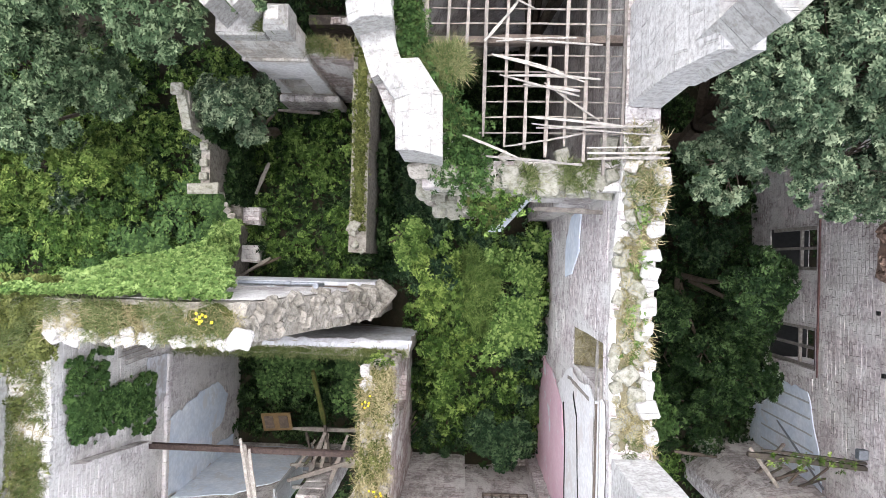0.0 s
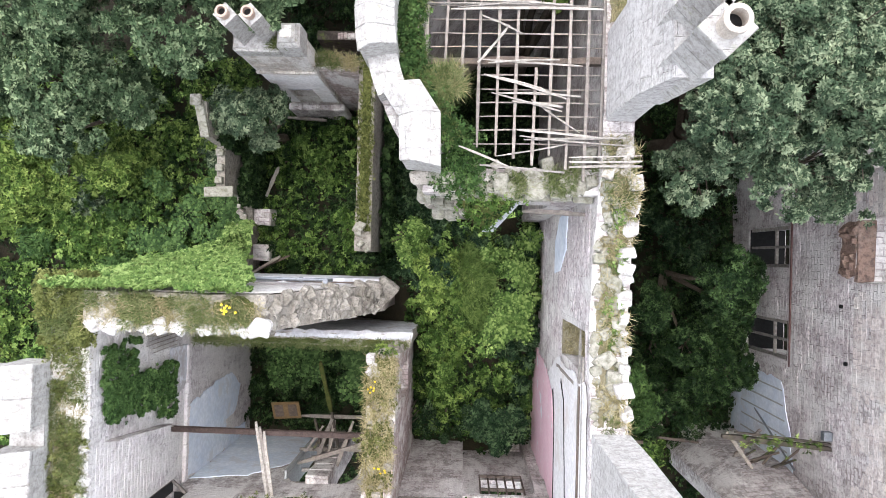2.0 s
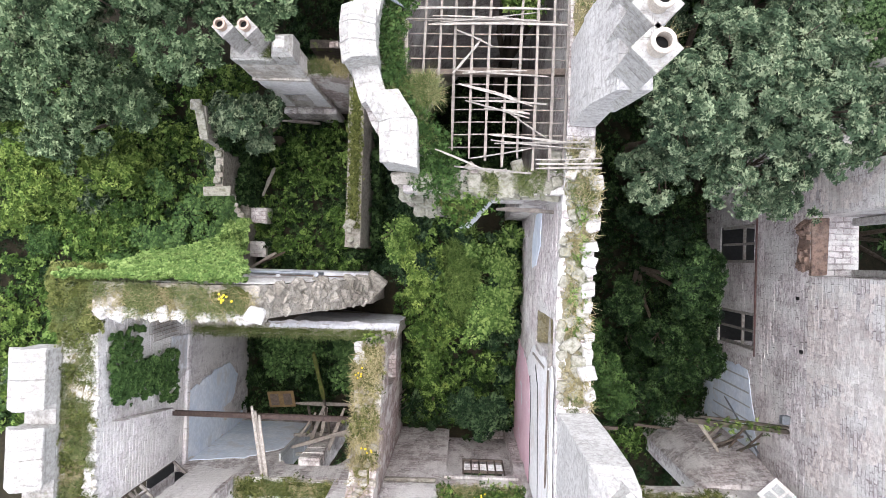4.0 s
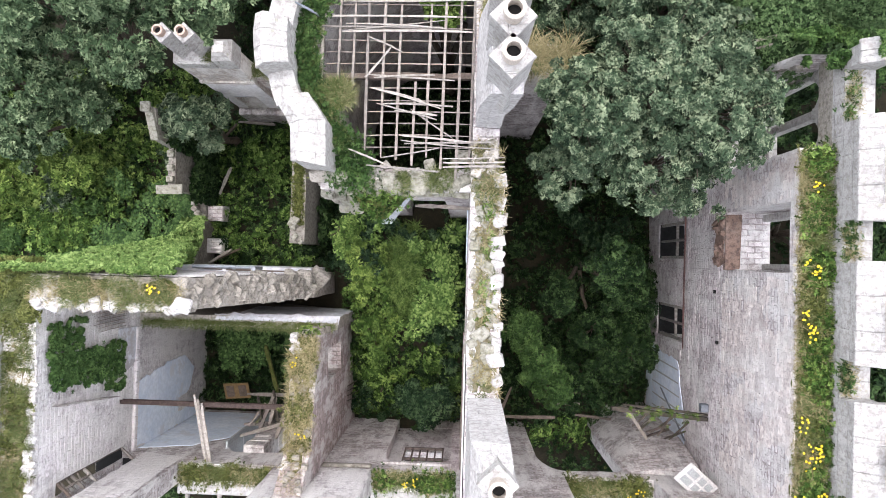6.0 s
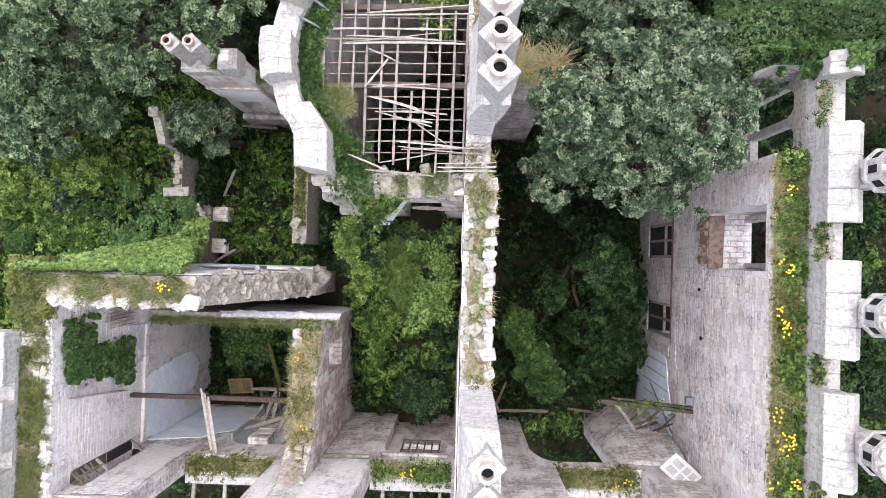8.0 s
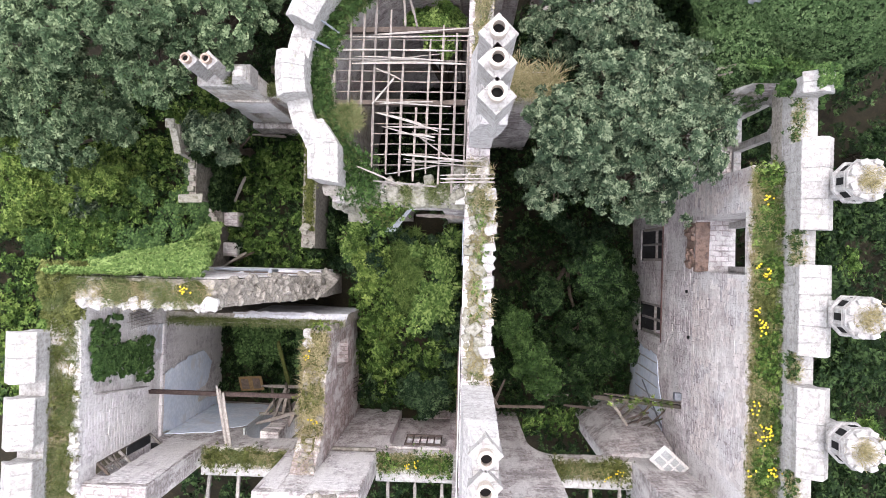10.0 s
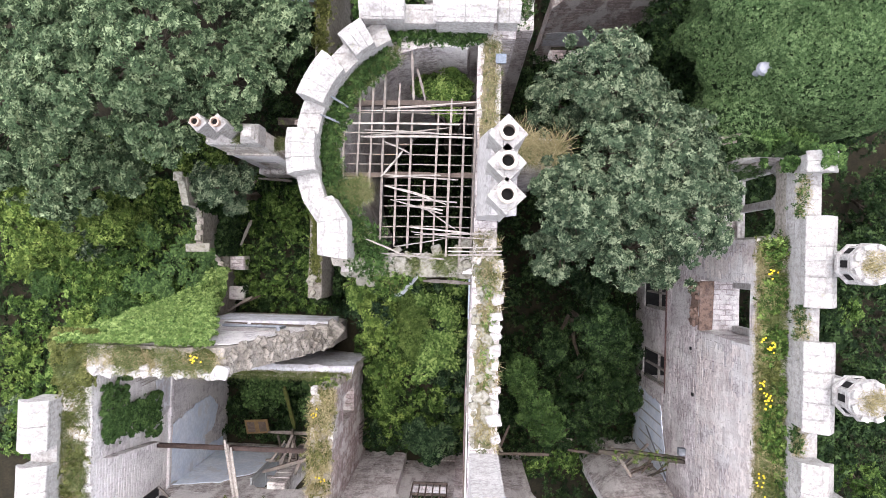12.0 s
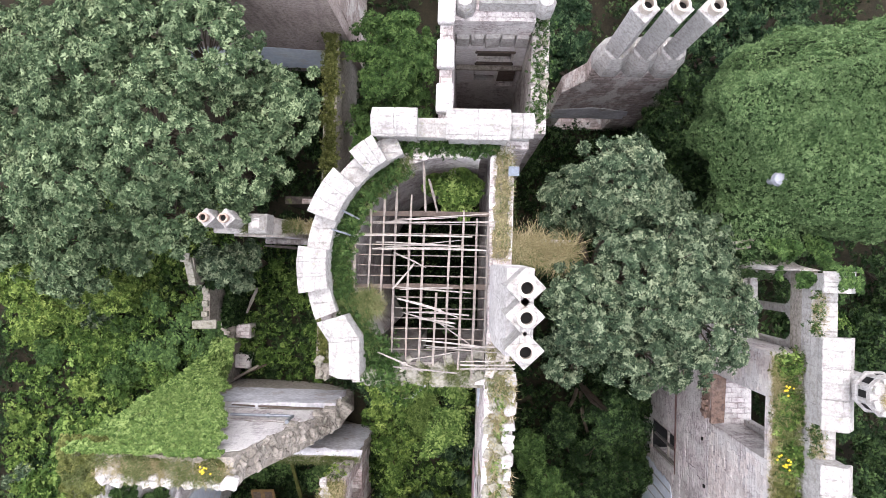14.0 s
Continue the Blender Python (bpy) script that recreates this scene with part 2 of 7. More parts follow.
    if objrandom:
        oi = nt.nodes.new("ShaderNodeObjectInfo")
        col = mix(nt, objrandom, col, ramp(nt, oi.outputs["Random"], [(0.0, (0.35, 0.35, 0.35)), (1.0, (1.25, 1.22, 1.18))]), "MULTIPLY")
    nt.links.new(col, b.inputs["Base Color"])
    b.inputs["Roughness"].default_value, b.inputs["Metallic"].default_value = rough, metal
    b.inputs["Specular IOR Level"].default_value = 0.2 if rough > 0.7 else 0.4
    bump(nt, b, f2, 0.5, bump_d)
    return m


STONE_PALE = stone_material("pale_dressed_stone", (0.56, 0.55, 0.53), (0.46, 0.45, 0.43), (0.33, 0.31, 0.29), (0.24, 0.23, 0.22), 0.47, 1.15, 0.7, 0.55, (0.42, 0.405, 0.38), joints=0.06)
STONE_WHITE = stone_material("bleached_stone", (0.66, 0.645, 0.63), (0.58, 0.565, 0.55), (0.40, 0.38, 0.365), (0.29, 0.28, 0.28), 0.5, 1.1, 0.4, 0.3, (0.52, 0.50, 0.48), joints=0.15)
WALL_BRICK = stone_material("limewashed_brick", (0.85, 0.80, 0.79), (0.75, 0.69, 0.675), (0.42, 0.36, 0.35), (0.37, 0.32, 0.315), 0.2, 0.5, 0.15, 0.35, (0.34, 0.29, 0.28), 0.55, flecks=0.8)
WALL_LIME = stone_material("thick_limewash", (0.88, 0.85, 0.85), (0.80, 0.76, 0.755), (0.44, 0.39, 0.385), (0.38, 0.34, 0.345), 0.2, 0.5, 0.15, 0.3, (0.40, 0.36, 0.35), 0.8, flecks=0.9)
WALL_GREY = stone_material("grey_brown_stone", (0.68, 0.63, 0.61), (0.57, 0.515, 0.495), (0.34, 0.295, 0.285), (0.24, 0.205, 0.20), 0.26, 0.6, 0.2, 0.35, (0.29, 0.25, 0.235), 0.45, flecks=0.7)
RUBBLE = stone_material("rubble_stone", (0.45, 0.43, 0.395), (0.345, 0.32, 0.285), (0.20, 0.185, 0.16), (0.18, 0.17, 0.145), 0.0, 0.0, 0.5, 0.4)
LICHEN_STONE = stone_material("lichened_grey_stone", (0.37, 0.36, 0.315), (0.29, 0.28, 0.235), (0.17, 0.165, 0.125), (0.16, 0.165, 0.10), 0.0, 0.0, 0.9, 0.5)
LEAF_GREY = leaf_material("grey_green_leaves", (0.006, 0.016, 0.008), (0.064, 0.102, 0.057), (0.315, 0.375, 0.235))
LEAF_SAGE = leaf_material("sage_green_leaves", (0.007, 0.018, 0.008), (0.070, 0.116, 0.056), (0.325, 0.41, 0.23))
# leaf green lowered towards black, so the colour carries the shade of the courts
LEAF_SHADE_DARK = leaf_material("shade_dark_leaves", (0.003, 0.008, 0.002), (0.013, 0.031, 0.010), (0.082, 0.138, 0.047))
LEAF_MID = leaf_material("green_leaves", (0.005, 0.016, 0.003), (0.056, 0.112, 0.023), (0.27, 0.385, 0.105))
LEAF_YELLOW = leaf_material("yellow_green_leaves", (0.012, 0.032, 0.006), (0.105, 0.172, 0.036), (0.35, 0.455, 0.125))
LEAF_IVY = leaf_material("ivy_leaves", (0.036, 0.078, 0.018), (0.138, 0.222, 0.060), (0.31, 0.415, 0.145))
GRASS = leaf_material("green_grass", (0.04, 0.065, 0.018), (0.115, 0.145, 0.05), (0.27, 0.28, 0.14))
STRAW = leaf_material("dry_grass", (0.13, 0.12, 0.05), (0.32, 0.28, 0.15), (0.55, 0.48, 0.30))
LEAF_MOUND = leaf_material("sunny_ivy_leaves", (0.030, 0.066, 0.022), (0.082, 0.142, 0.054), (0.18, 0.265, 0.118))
LEAF_FERN = leaf_material("bright_fern_leaves", (0.018, 0.048, 0.010), (0.105, 0.185, 0.042), (0.32, 0.44, 0.135))
LUSH = leaf_material("lush_grass", (0.03, 0.06, 0.012), (0.10, 0.165, 0.04), (0.24, 0.32, 0.10))
LEAF_MOSS = leaf_material("olive_moss", (0.03, 0.04, 0.01), (0.095, 0.11, 0.03), (0.22, 0.235, 0.085))
# blue green leaf, its tones lowered further for the shade of the courts
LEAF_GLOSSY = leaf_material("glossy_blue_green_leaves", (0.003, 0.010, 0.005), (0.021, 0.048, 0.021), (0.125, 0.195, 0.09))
LEAF_CREEPER = leaf_material("creeper_leaves", (0.010, 0.028, 0.007), (0.045, 0.092, 0.026), (0.13, 0.21, 0.065))
FLOWER = plain_material("yellow_petals", (0.75, 0.55, 0.02), (0.85, 0.65, 0.04), 8.0, 0.6)
SOIL = plain_material("dark_soil", (0.018, 0.016, 0.010), (0.034, 0.029, 0.017), 2.0, 0.95, bump_d=0.05)
MOSS = plain_material("moss", (0.055, 0.075, 0.018), (0.13, 0.13, 0.04), 4.0, 0.95, bump_d=0.04)
TIMBER = plain_material("weathered_timber", (0.21, 0.185, 0.165), (0.38, 0.345, 0.31), 7.0, 0.85, objrandom=0.5)
TIMBER_PALE = plain_material("bleached_timber", (0.27, 0.25, 0.225), (0.50, 0.47, 0.43), 9.0, 0.85, objrandom=0.5, bump_d=0.02)
TIMBER_DARK = plain_material("dark_timber", (0.10, 0.08, 0.068), (0.18, 0.145, 0.12), 5.0, 0.85, objrandom=0.4)
BLUE_PLASTER = plain_material("pale_blue_plaster", (0.66, 0.745, 0.85), (0.84, 0.89, 0.95), 0.8, 0.85, worn=(0.66, 0.69, 0.73), fine=0.2, bump_d=0.006)
LIMEWASH = plain_material("flaking_limewash", (0.75, 0.735, 0.73), (0.83, 0.82, 0.82), 1.3, 0.9, worn=(0.66, 0.62, 0.60), fine=0.3, bump_d=0.015)
PINK_PLASTER = plain_material("pink_plaster", (0.80, 0.52, 0.60), (0.85, 0.62, 0.68), 1.2, 0.85, worn=(0.80, 0.77, 0.79), fine=0.15, bump_d=0.006)
POT_CLAY = plain_material("pale_chimney_clay", (0.50, 0.44, 0.38), (0.60, 0.54, 0.47), 6.0, 0.8)
POT_RED = plain_material("red_chimney_clay", (0.42, 0.31, 0.25), (0.52, 0.41, 0.34), 6.0, 0.8)
# black for sooty flues, and for painted shade in openings
SOOT_AND_SHADE = plain_material("soot_and_shade", (0.012, 0.012, 0.012), (0.02, 0.02, 0.02), 6.0, 0.95)
RUST = plain_material("rusted_iron", (0.055, 0.04, 0.036), (0.11, 0.08, 0.07), 9.0, 0.75, metal=0.3)
LEAD = plain_material("grey_lead", (0.22, 0.24, 0.27), (0.32, 0.35, 0.39), 4.0, 0.5, metal=0.6)
ASHLAR = stone_material("tan_ashlar", (0.74, 0.69, 0.63), (0.64, 0.58, 0.52), (0.44, 0.39, 0.34), (0.36, 0.31, 0.28), 0.3, 0.75, 0.1, 0.3, (0.42, 0.37, 0.32), 0.35)
RED_BRICK = stone_material("broken_red_brick", (0.30, 0.21, 0.17), (0.23, 0.155, 0.12), (0.12, 0.085, 0.07), (0.34, 0.28, 0.24), 0.0, 0.0, 0.1, 0.5)
BLOCK = stone_material("dressed_block", (0.84, 0.785, 0.75), (0.72, 0.655, 0.625), (0.48, 0.42, 0.40), (0.42, 0.36, 0.345), 0.0, 0.0, 0.15, 0.3, None, 0.5, flecks=0.9)
DRY_TURF = plain_material("dry_turf", (0.17, 0.15, 0.085), (0.30, 0.27, 0.19), 5.0, 0.95, bump_d=0.04)
ROTTEN = plain_material("rotten_mossy_timber", (0.05, 0.042, 0.036), (0.11, 0.095, 0.078), 4.0, 0.9, bump_d=0.03, worn=(0.10, 0.12, 0.045))
WALL_PINK = stone_material("pinkish_brick", (0.72, 0.615, 0.575), (0.60, 0.50, 0.465), (0.37, 0.30, 0.28), (0.25, 0.21, 0.20), 0.2, 0.5, 0.15, 0.4, (0.30, 0.25, 0.23), 0.35)
DOOR_GREY = plain_material("grey_door_panel", (0.40, 0.42, 0.42), (0.50, 0.52, 0.52), 3.0, 0.6)
STAINED_LIME = plain_material("stained_bluish_limewash", (0.50, 0.51, 0.54), (0.74, 0.75, 0.78), 0.9, 0.9, worn=(0.42, 0.40, 0.39), fine=0.35, bump_d=0.02)
RENDER = stone_material("stained_brown_render", (0.52, 0.45, 0.42), (0.42, 0.355, 0.33), (0.27, 0.225, 0.21), (0.17, 0.14, 0.135), 0.0, 0.0, 0.1, 0.75)
ZINC = plain_material("pale_zinc_sheet", (0.36, 0.38, 0.42), (0.50, 0.52, 0.56), 3.0, 0.5, metal=0.3)
# stem green darkened to paint the shade seen between ivy leaves
IVY_STEM_SHADE = plain_material("shaded_ivy_stems", (0.014, 0.032, 0.010), (0.03, 0.06, 0.02), 6.0, 0.9, bump_d=0.05)
BARK = plain_material("bark", (0.07, 0.055, 0.04), (0.14, 0.115, 0.09), 6.0, 0.95, bump_d=0.03)


def tint_pieces(m, low, high):
    """Varies a material from piece to piece, whether objects of their own or islands of one mesh."""
    nt = m.node_tree
    b = nt.nodes["Principled BSDF"]
    src = b.inputs["Base Color"].links[0].from_socket
    oi, g = nt.nodes.new("ShaderNodeObjectInfo"), nt.nodes.new("ShaderNodeNewGeometry")
    add = nt.nodes.new("ShaderNodeMath")
    nt.links.new(oi.outputs["Random"], add.inputs[0])
    nt.links.new(g.outputs["Random Per Island"], add.inputs[1])
    fr = nt.nodes.new("ShaderNodeMath")
    fr.operation = "FRACT"
    nt.links.new(add.outputs[0], fr.inputs[0])
    nt.links.new(mix(nt, 1.0, src, ramp(nt, fr.outputs[0], [(0.0, low), (1.0, high)]), "MULTIPLY"), b.inputs["Base Color"])


BLOCK_LOW = stone_material("grey_pink_block", (0.74, 0.69, 0.68), (0.60, 0.545, 0.54), (0.38, 0.33, 0.33), (0.33, 0.285, 0.285), 0.0, 0.0, 0.1, 0.35, None, 0.35, flecks=1.0)
BLOCK_LIME = stone_material("limewashed_block", (0.86, 0.83, 0.84), (0.78, 0.735, 0.74), (0.50, 0.45, 0.45), (0.44, 0.39, 0.395), 0.0, 0.0, 0.1, 0.25, None, 0.6, flecks=1.0)
tint_pieces(BLOCK_LIME, (0.85, 0.835, 0.835), (1.06, 1.06, 1.06))
tint_pieces(BLOCK_LOW, (0.78, 0.765, 0.765), (1.1, 1.09, 1.09))
tint_pieces(BLOCK, (0.80, 0.775, 0.765), (1.1, 1.09, 1.07))
tint_pieces(RUBBLE, (0.7, 0.69, 0.66), (1.15, 1.13, 1.1))

# ---------------------------------------------------------------- ground
def ground_height(x, y):
    h = 0.35 * nz(x, y, 0, 0.13) + 0.12 * nz(x, y, 3, 0.5)
    h += 4.4 * math.exp(-((x - 0.2) / 4.0) ** 2 - ((y + 1.2) / 5.2) ** 2)
    h += 1.6 * math.exp(-((x - 8.5) / 3.5) ** 2 - ((y + 2.0) / 4.5) ** 2)
    return h


def ground_mesh():
    xs = np.concatenate([np.linspace(-900, -40, 14), np.linspace(-32, 34, 100), np.linspace(42, 900, 14)])
    ys = np.concatenate([np.linspace(-900, -34, 14), np.linspace(-26, 34, 92), np.linspace(42, 900, 14)])
    vs = [(x, y, ground_height(x, y)) for y in ys for x in xs]
    n = len(xs)
    fs = [(j * n + i, j * n + i + 1, (j + 1) * n + i + 1, (j + 1) * n + i) for j in range(len(ys) - 1) for i in range(n - 1)]
    return mesh_of("ground", vs, fs, SOIL, True)


structure("ground", ground_mesh(), "dark damp soil under dense weeds", "ground")

# ---------------------------------------------------------------- walls of the ruin
TCX, TCY = 2.2, 5.4          # centre of the round tower
WALLS = {}


def wall(name, label, *args, **kw):
    WALLS[name] = structure(name, wall_mesh(name, *args, **kw), label)
    return WALLS[name]


wall("wall_central", "tall limewashed brick wall with a broken overgrown top", along_y(3.4, 4.36), -8.4, 2.0, 0, [(-8.4, 14.6), (-4.4, 14.3), (-2.0, 13.9), (0.5, 14.2), (2.0, 15.0)], WALL_BRICK,
     holes=[(-3.05, -1.92, 9.2, 13.75)], seed=1.0)
wall("wall_east", "tall pale brick wall of the east range with window openings", along_y(12.4, 13.95), -14.0, 6.3, 0, [(-14, 15.0), (5.55, 15.0), (5.75, 13.4), (6.3, 11.8)], WALL_BRICK,
     holes=[(-0.5, 1.45, 9.9, 14.6), (2.95, 5.55, 10.2, 16.0), (-0.1, 1.5, 1.9, 5.6), (-3.6, -2.1, 1.9, 5.5)], rag=0.05, seed=2.0)
wall("wall_south", "pale stone south wall with large open windows", along_x(-9.1, -8.3), -9.6, 12.4, 0, [(-9.6, 13.6), (12.4, 13.8)], WALL_GREY,
     holes=[(-7.25, -3.5, 8.6, 14.2), (0.05, 3.2, 8.6, 14.2), (7.2, 10.5, 8.6, 14.2), (0.35, 2.95, 0.5, 7.8), (-6.2, -3.6, 0.0, 7.0), (6.4, 9.75, 0.0, 7.9), (-9.54, -9.04, 8.3, 12.6)], seed=3.0)
wall("wall_west", "limewashed brick west wall with ivy and a grassy top", along_y(-10.6, -9.55), -9.1, -1.0, 0, [(-9.1, 13.7), (-1.0, 13.9)], WALL_LIME,
     holes=[(-8.95, -7.86, 8.3, 12.6)], rag=0.08, seed=4.0)
wall("wall_ivy", "broken stone cross wall stepping down under ivy", along_x(-2.1, -1.15), -9.55, -2.75, 0, [(-9.55, 14.2), (-6.6, 14.4), (-4.9, 14.3), (-4.3, 11.9), (-3.6, 9.6), (-3.0, 6.9), (-2.75, 6.0)], RUBBLE, rag=0.3, seed=5.0, step=0.3)
wall("wall_low", "low mossy cross wall with a pale top", along_x(-3.3, -2.85), -9.55, -1.65, 0, [(-9.55, 7.3), (-1.65, 7.3)], RUBBLE, rag=0.05, seed=6.0)
wall("wall_middle", "narrow pinkish brick wall with dry plants on top", along_y(-2.78, -1.88), -8.3, -3.3, 0, [(-8.3, 11.8), (-7.8, 11.2), (-7.0, 10.3), (-4.4, 10.0), (-3.3, 9.6)], WALL_PINK, seed=7.0,
     holes=[(-5.2, -4.0, 5.0, 7.8)])
wall("wall_moss", "long low wall with a thick mossy top", along_y(-3.9, -3.3), 0.1, 19.0, 0, [(0.1, 6.3), (19.0, 6.3)], RUBBLE, rag=0.1, seed=8.0)
wall("wall_chimney_west", "roughcast gable wall that carries two chimneys", along_x(6.5, 7.2), -7.45, -5.3, 0, [(-7.45, 9.15), (-5.3, 9.15)], ASHLAR, seed=9.0, rag=0.03, holes=[(-6.9, -6.05, 3.4, 4.7)])
wall("wall_chimney_low", "low pinkish brick wall between the chimney gable and the mossy wall", along_x(6.65, 7.1), -5.3, -3.9, 0, [(-5.3, 7.5), (-4.5, 7.2), (-3.9, 6.8)], WALL_PINK, seed=9.5, rag=0.06)
wall("wall_shed", "dark boarded wall of a fallen shed with bricks on top", along_x(7.95, 8.3), -5.5, -3.9, 0, [(-5.5, 6.3), (-3.9, 6.2)], ROTTEN, seed=9.7, rag=0.05)
wall("wall_garden", "low broken garden wall of rough stone", along_y(-9.9, -9.3), -1.1, 5.4, 0, [(-1.1, 2.6), (0.6, 1.6), (1.6, 1.5), (3.0, 2.2), (5.4, 2.4)], RUBBLE, seed=10.0, rag=0.5)
rm = 4.0
wall("wall_tower", "curved stone wall of the round tower", arc(TCX, TCY, 4.5, 3.5), math.radians(76) * rm, math.radians(226) * rm, 0, [(0, 15.1), (99, 15.1)], WALL_GREY, seed=11.0, rag=0.03)
wall("wall_tower_north", "straight north wall of the round tower", along_x(9.2, 10.0), 0.3, 4.6, 0, [(0, 15.04), (5, 15.04)], WALL_GREY, seed=12.0, rag=0.03)
wall("wall_tower_east", "straight east wall of the round tower with a dry grassy top", along_y(3.4, 4.15), 2.0, 9.2, 0, [(2.0, 15.0), (9.2, 15.1)], WALL_GREY, seed=13.0, rag=0.06)
wall("wall_tower_south", "broken south wall of the round tower overgrown with weeds", along_x(1.55, 2.2), -0.9, 3.4, 0, [(-0.9, 14.7), (0.2, 14.35), (1.5, 14.25), (2.5, 14.35), (3.4, 14.6)], WALL_GREY, seed=14.0, rag=0.2,
     holes=[(0.9, 2.6, 0.5, 11.5)])
wall("wall_house_west", "pale parapet wall of the small north house", along_y(1.7, 2.1), 10.0, 14.2, 0, [(10.0, 15.4), (14.2, 15.4)], WALL_GREY, seed=15.0, rag=0.04)
wall("wall_house_east", "pale east wall of the small north house with weeds", along_y(4.75, 5.3), 10.0, 14.2, 0, [(10.0, 13.4), (14.2, 14.2)], WALL_GREY, seed=16.0, rag=0.15)
wall("wall_house_north", "plastered gable wall of the small north house", along_x(13.4, 14.1), 2.1, 4.75, 0, [(1.7, 14.8), (5.3, 14.8)], WALL_BRICK, seed=17.0, rag=0.05, holes=[(2.95, 4.25, 10.3, 11.5), (2.85, 3.7, 7.5, 8.5), (3.84, 4.6, 6.6, 9.5)])
wall("wall_far_west", "tall smooth grey wall of the north west building", along_x(15.7, 16.4), -12.0, -3.0, 0, [(-12, 11.0), (-6, 11.3), (-3.0, 11.3)], RENDER, seed=18.0)
wall("wall_far_west_side", "tall smooth grey side wall of the north west building", along_y(-3.7, -3.0), 16.4, 24.0, 0, [(16.4, 11.3), (24, 11.3)], WALL_PINK, seed=19.0)
wall("wall_far_east", "ruined red and grey stone gable with three chimneys", along_x(12.8, 13.5), 6.6, 11.2, 0, [(6.6, 8.0), (7.3, 10.2), (10.4, 10.2), (11.2, 7.5)], WALL_PINK, seed=20.0, holes=[(7.2, 9.8, 0.3, 3.0)])

# ---------------------------------------------------------------- battlements
def merlon(parent, place, u0, u1, c_out, c_in, z0, z1, n=1, over=0.07):
    """One upright of a parapet: body and sloped coping, along a straight or curved wall; place(u, c) gives x, y."""
    us = np.linspace(u0, u1, n + 1)
    def ring(u, pts):
        return [(*place(u, c), z) for c, z in pts]
    hb = z1 - 0.42
    body = loft_bm([ring(u, [(c_out, z0), (c_in, z0), (c_in, hb), (c_out, hb)]) for u in us])
    part("merlon", from_bm("merlon", body, STONE_PALE), parent)
    s = 1 if c_in > c_out else -1
    o, i = c_out - s * over, c_in + s * over
    mid = c_out + 0.42 * (c_in - c_out)
    prof = [(o, hb + 0.004), (i, hb + 0.004), (i, hb + 0.1), (mid + s * 0.1, z1), (mid - s * 0.1, z1), (o, hb + 0.1)]
    k = n if n > 1 else max(2, round((u1 - u0) / 0.85))
    ue = np.linspace(u0 - over, u1 + over, k + 1)
    gap = 0.0025 * (u1 - u0) / max(0.5, (Vector(place(u0, c_out)) - Vector(place(u1, c_out))).length)
    for j, (a, b) in enumerate(zip(ue, ue[1:])):
        q = 0.012 * nz(a * 3.1, c_out, j * 1.7)
        cop = loft_bm([ring(u, [(c, z + q) for c, z in prof]) for u in (a + gap, b - gap)])
        bmesh.ops.bevel(cop, geom=list(cop.edges), offset=0.018, segments=1, affect="EDGES")
        for v in cop.verts:
            v.co += Vector((nz(*(v.co * 4)), nz(v.co.y * 4, v.co.x * 4, 2.0), nz(v.co.x * 4, v.co.y * 4, 7.0))) * 0.018
        part("coping_stone", from_bm("coping_stone", cop, STONE_PALE), parent, "bleached sloping coping stone" if j == 0 else "")


def crenel(parent, place, u0, u1, c_out, c_in, z0, z1, n=1):
    us = np.linspace(u0, u1, n + 1)
    mid = (c_out + c_in) / 2
    bm = loft_bm([[(*place(u, c), z) for c, z in ((c_out, z0), (c_in, z0), (c_in, z1), (mid, z1 + 0.08), (c_out, z1))] for u in us])
    part("parapet_sill", from_bm("parapet_sill", bm, STONE_PALE), parent)


def parapet(name, label, place, spans, c_out, c_in, z0, z_low, z_high, curve=False):
    p = thing(name, label, "parapet")
    last = None
    for a, b in spans:
        n = max(1, int((b - a) / 0.4)) if curve else 1
        if last is not None and a - last > 0.02:
            crenel(p, place, last, a, c_out, c_in, z0, z_low, max(1, int((a - last) / 0.4)) if curve else 1)
        merlon(p, place, a, b, c_out, c_in, z0, z_high, n)
        last = b
    return p


def polar(u, c):
    a = math.radians(u)
    return (TCX + c * math.cos(a), TCY + c * math.sin(a))


def merlons_round():
    p = thing("tower_parapet", "curved battlement of bleached stone on the round tower", "parapet")
    spans = [(122, 132.5), (141, 160), (173.5, 191.5)]
    last = 114
    for a, b in spans:
        crenel(p, polar, last, a, 4.5, 3.8, 15.05, 15.75, 3)
        us = np.linspace(a, b, 4)
        merlon(p, polar, a, b, 4.58, 3.78, 15.05, 16.75, 3, over=0.05)
        last = b
    crenel(p, polar, 191.5, 203, 4.5, 3.8, 15.05, 15.75, 3)
    path = [((-1.72, 3.6), (-0.95, 3.85)), ((-1.34, 3.05), (-0.48, 3.15)), ((-1.32, 2.1), (-0.46, 2.0))]

    def bent(u, c):
        i = min(1, max(0, int(u)))
        a, b = (Vector(path[i][0]).lerp(Vector(path[i + 1][0]), u - i), Vector(path[i][1]).lerp(Vector(path[i + 1][1]), u - i))
        return tuple(a.lerp(b, c))

    merlon(p, bent, 0.0, 2.0, 0.0, 1.0, 14.6, 16.75, 2, over=0.04)
    q = lambda u, c: (u, c)
    merlon(p, q, -0.2, 1.05, 10.1, 9.35, 15.05, 16.75)
    crenel(p, q, 1.05, 2.05, 10.0, 9.4, 15.05, 15.75)
    merlon(p, q, 2.05, 3.85, 10.1, 9.3, 15.05, 16.75)
    merlon(p, q, 4.0, 4.6, 10.1, 9.45, 15.05, 16.3)


merlons_round()
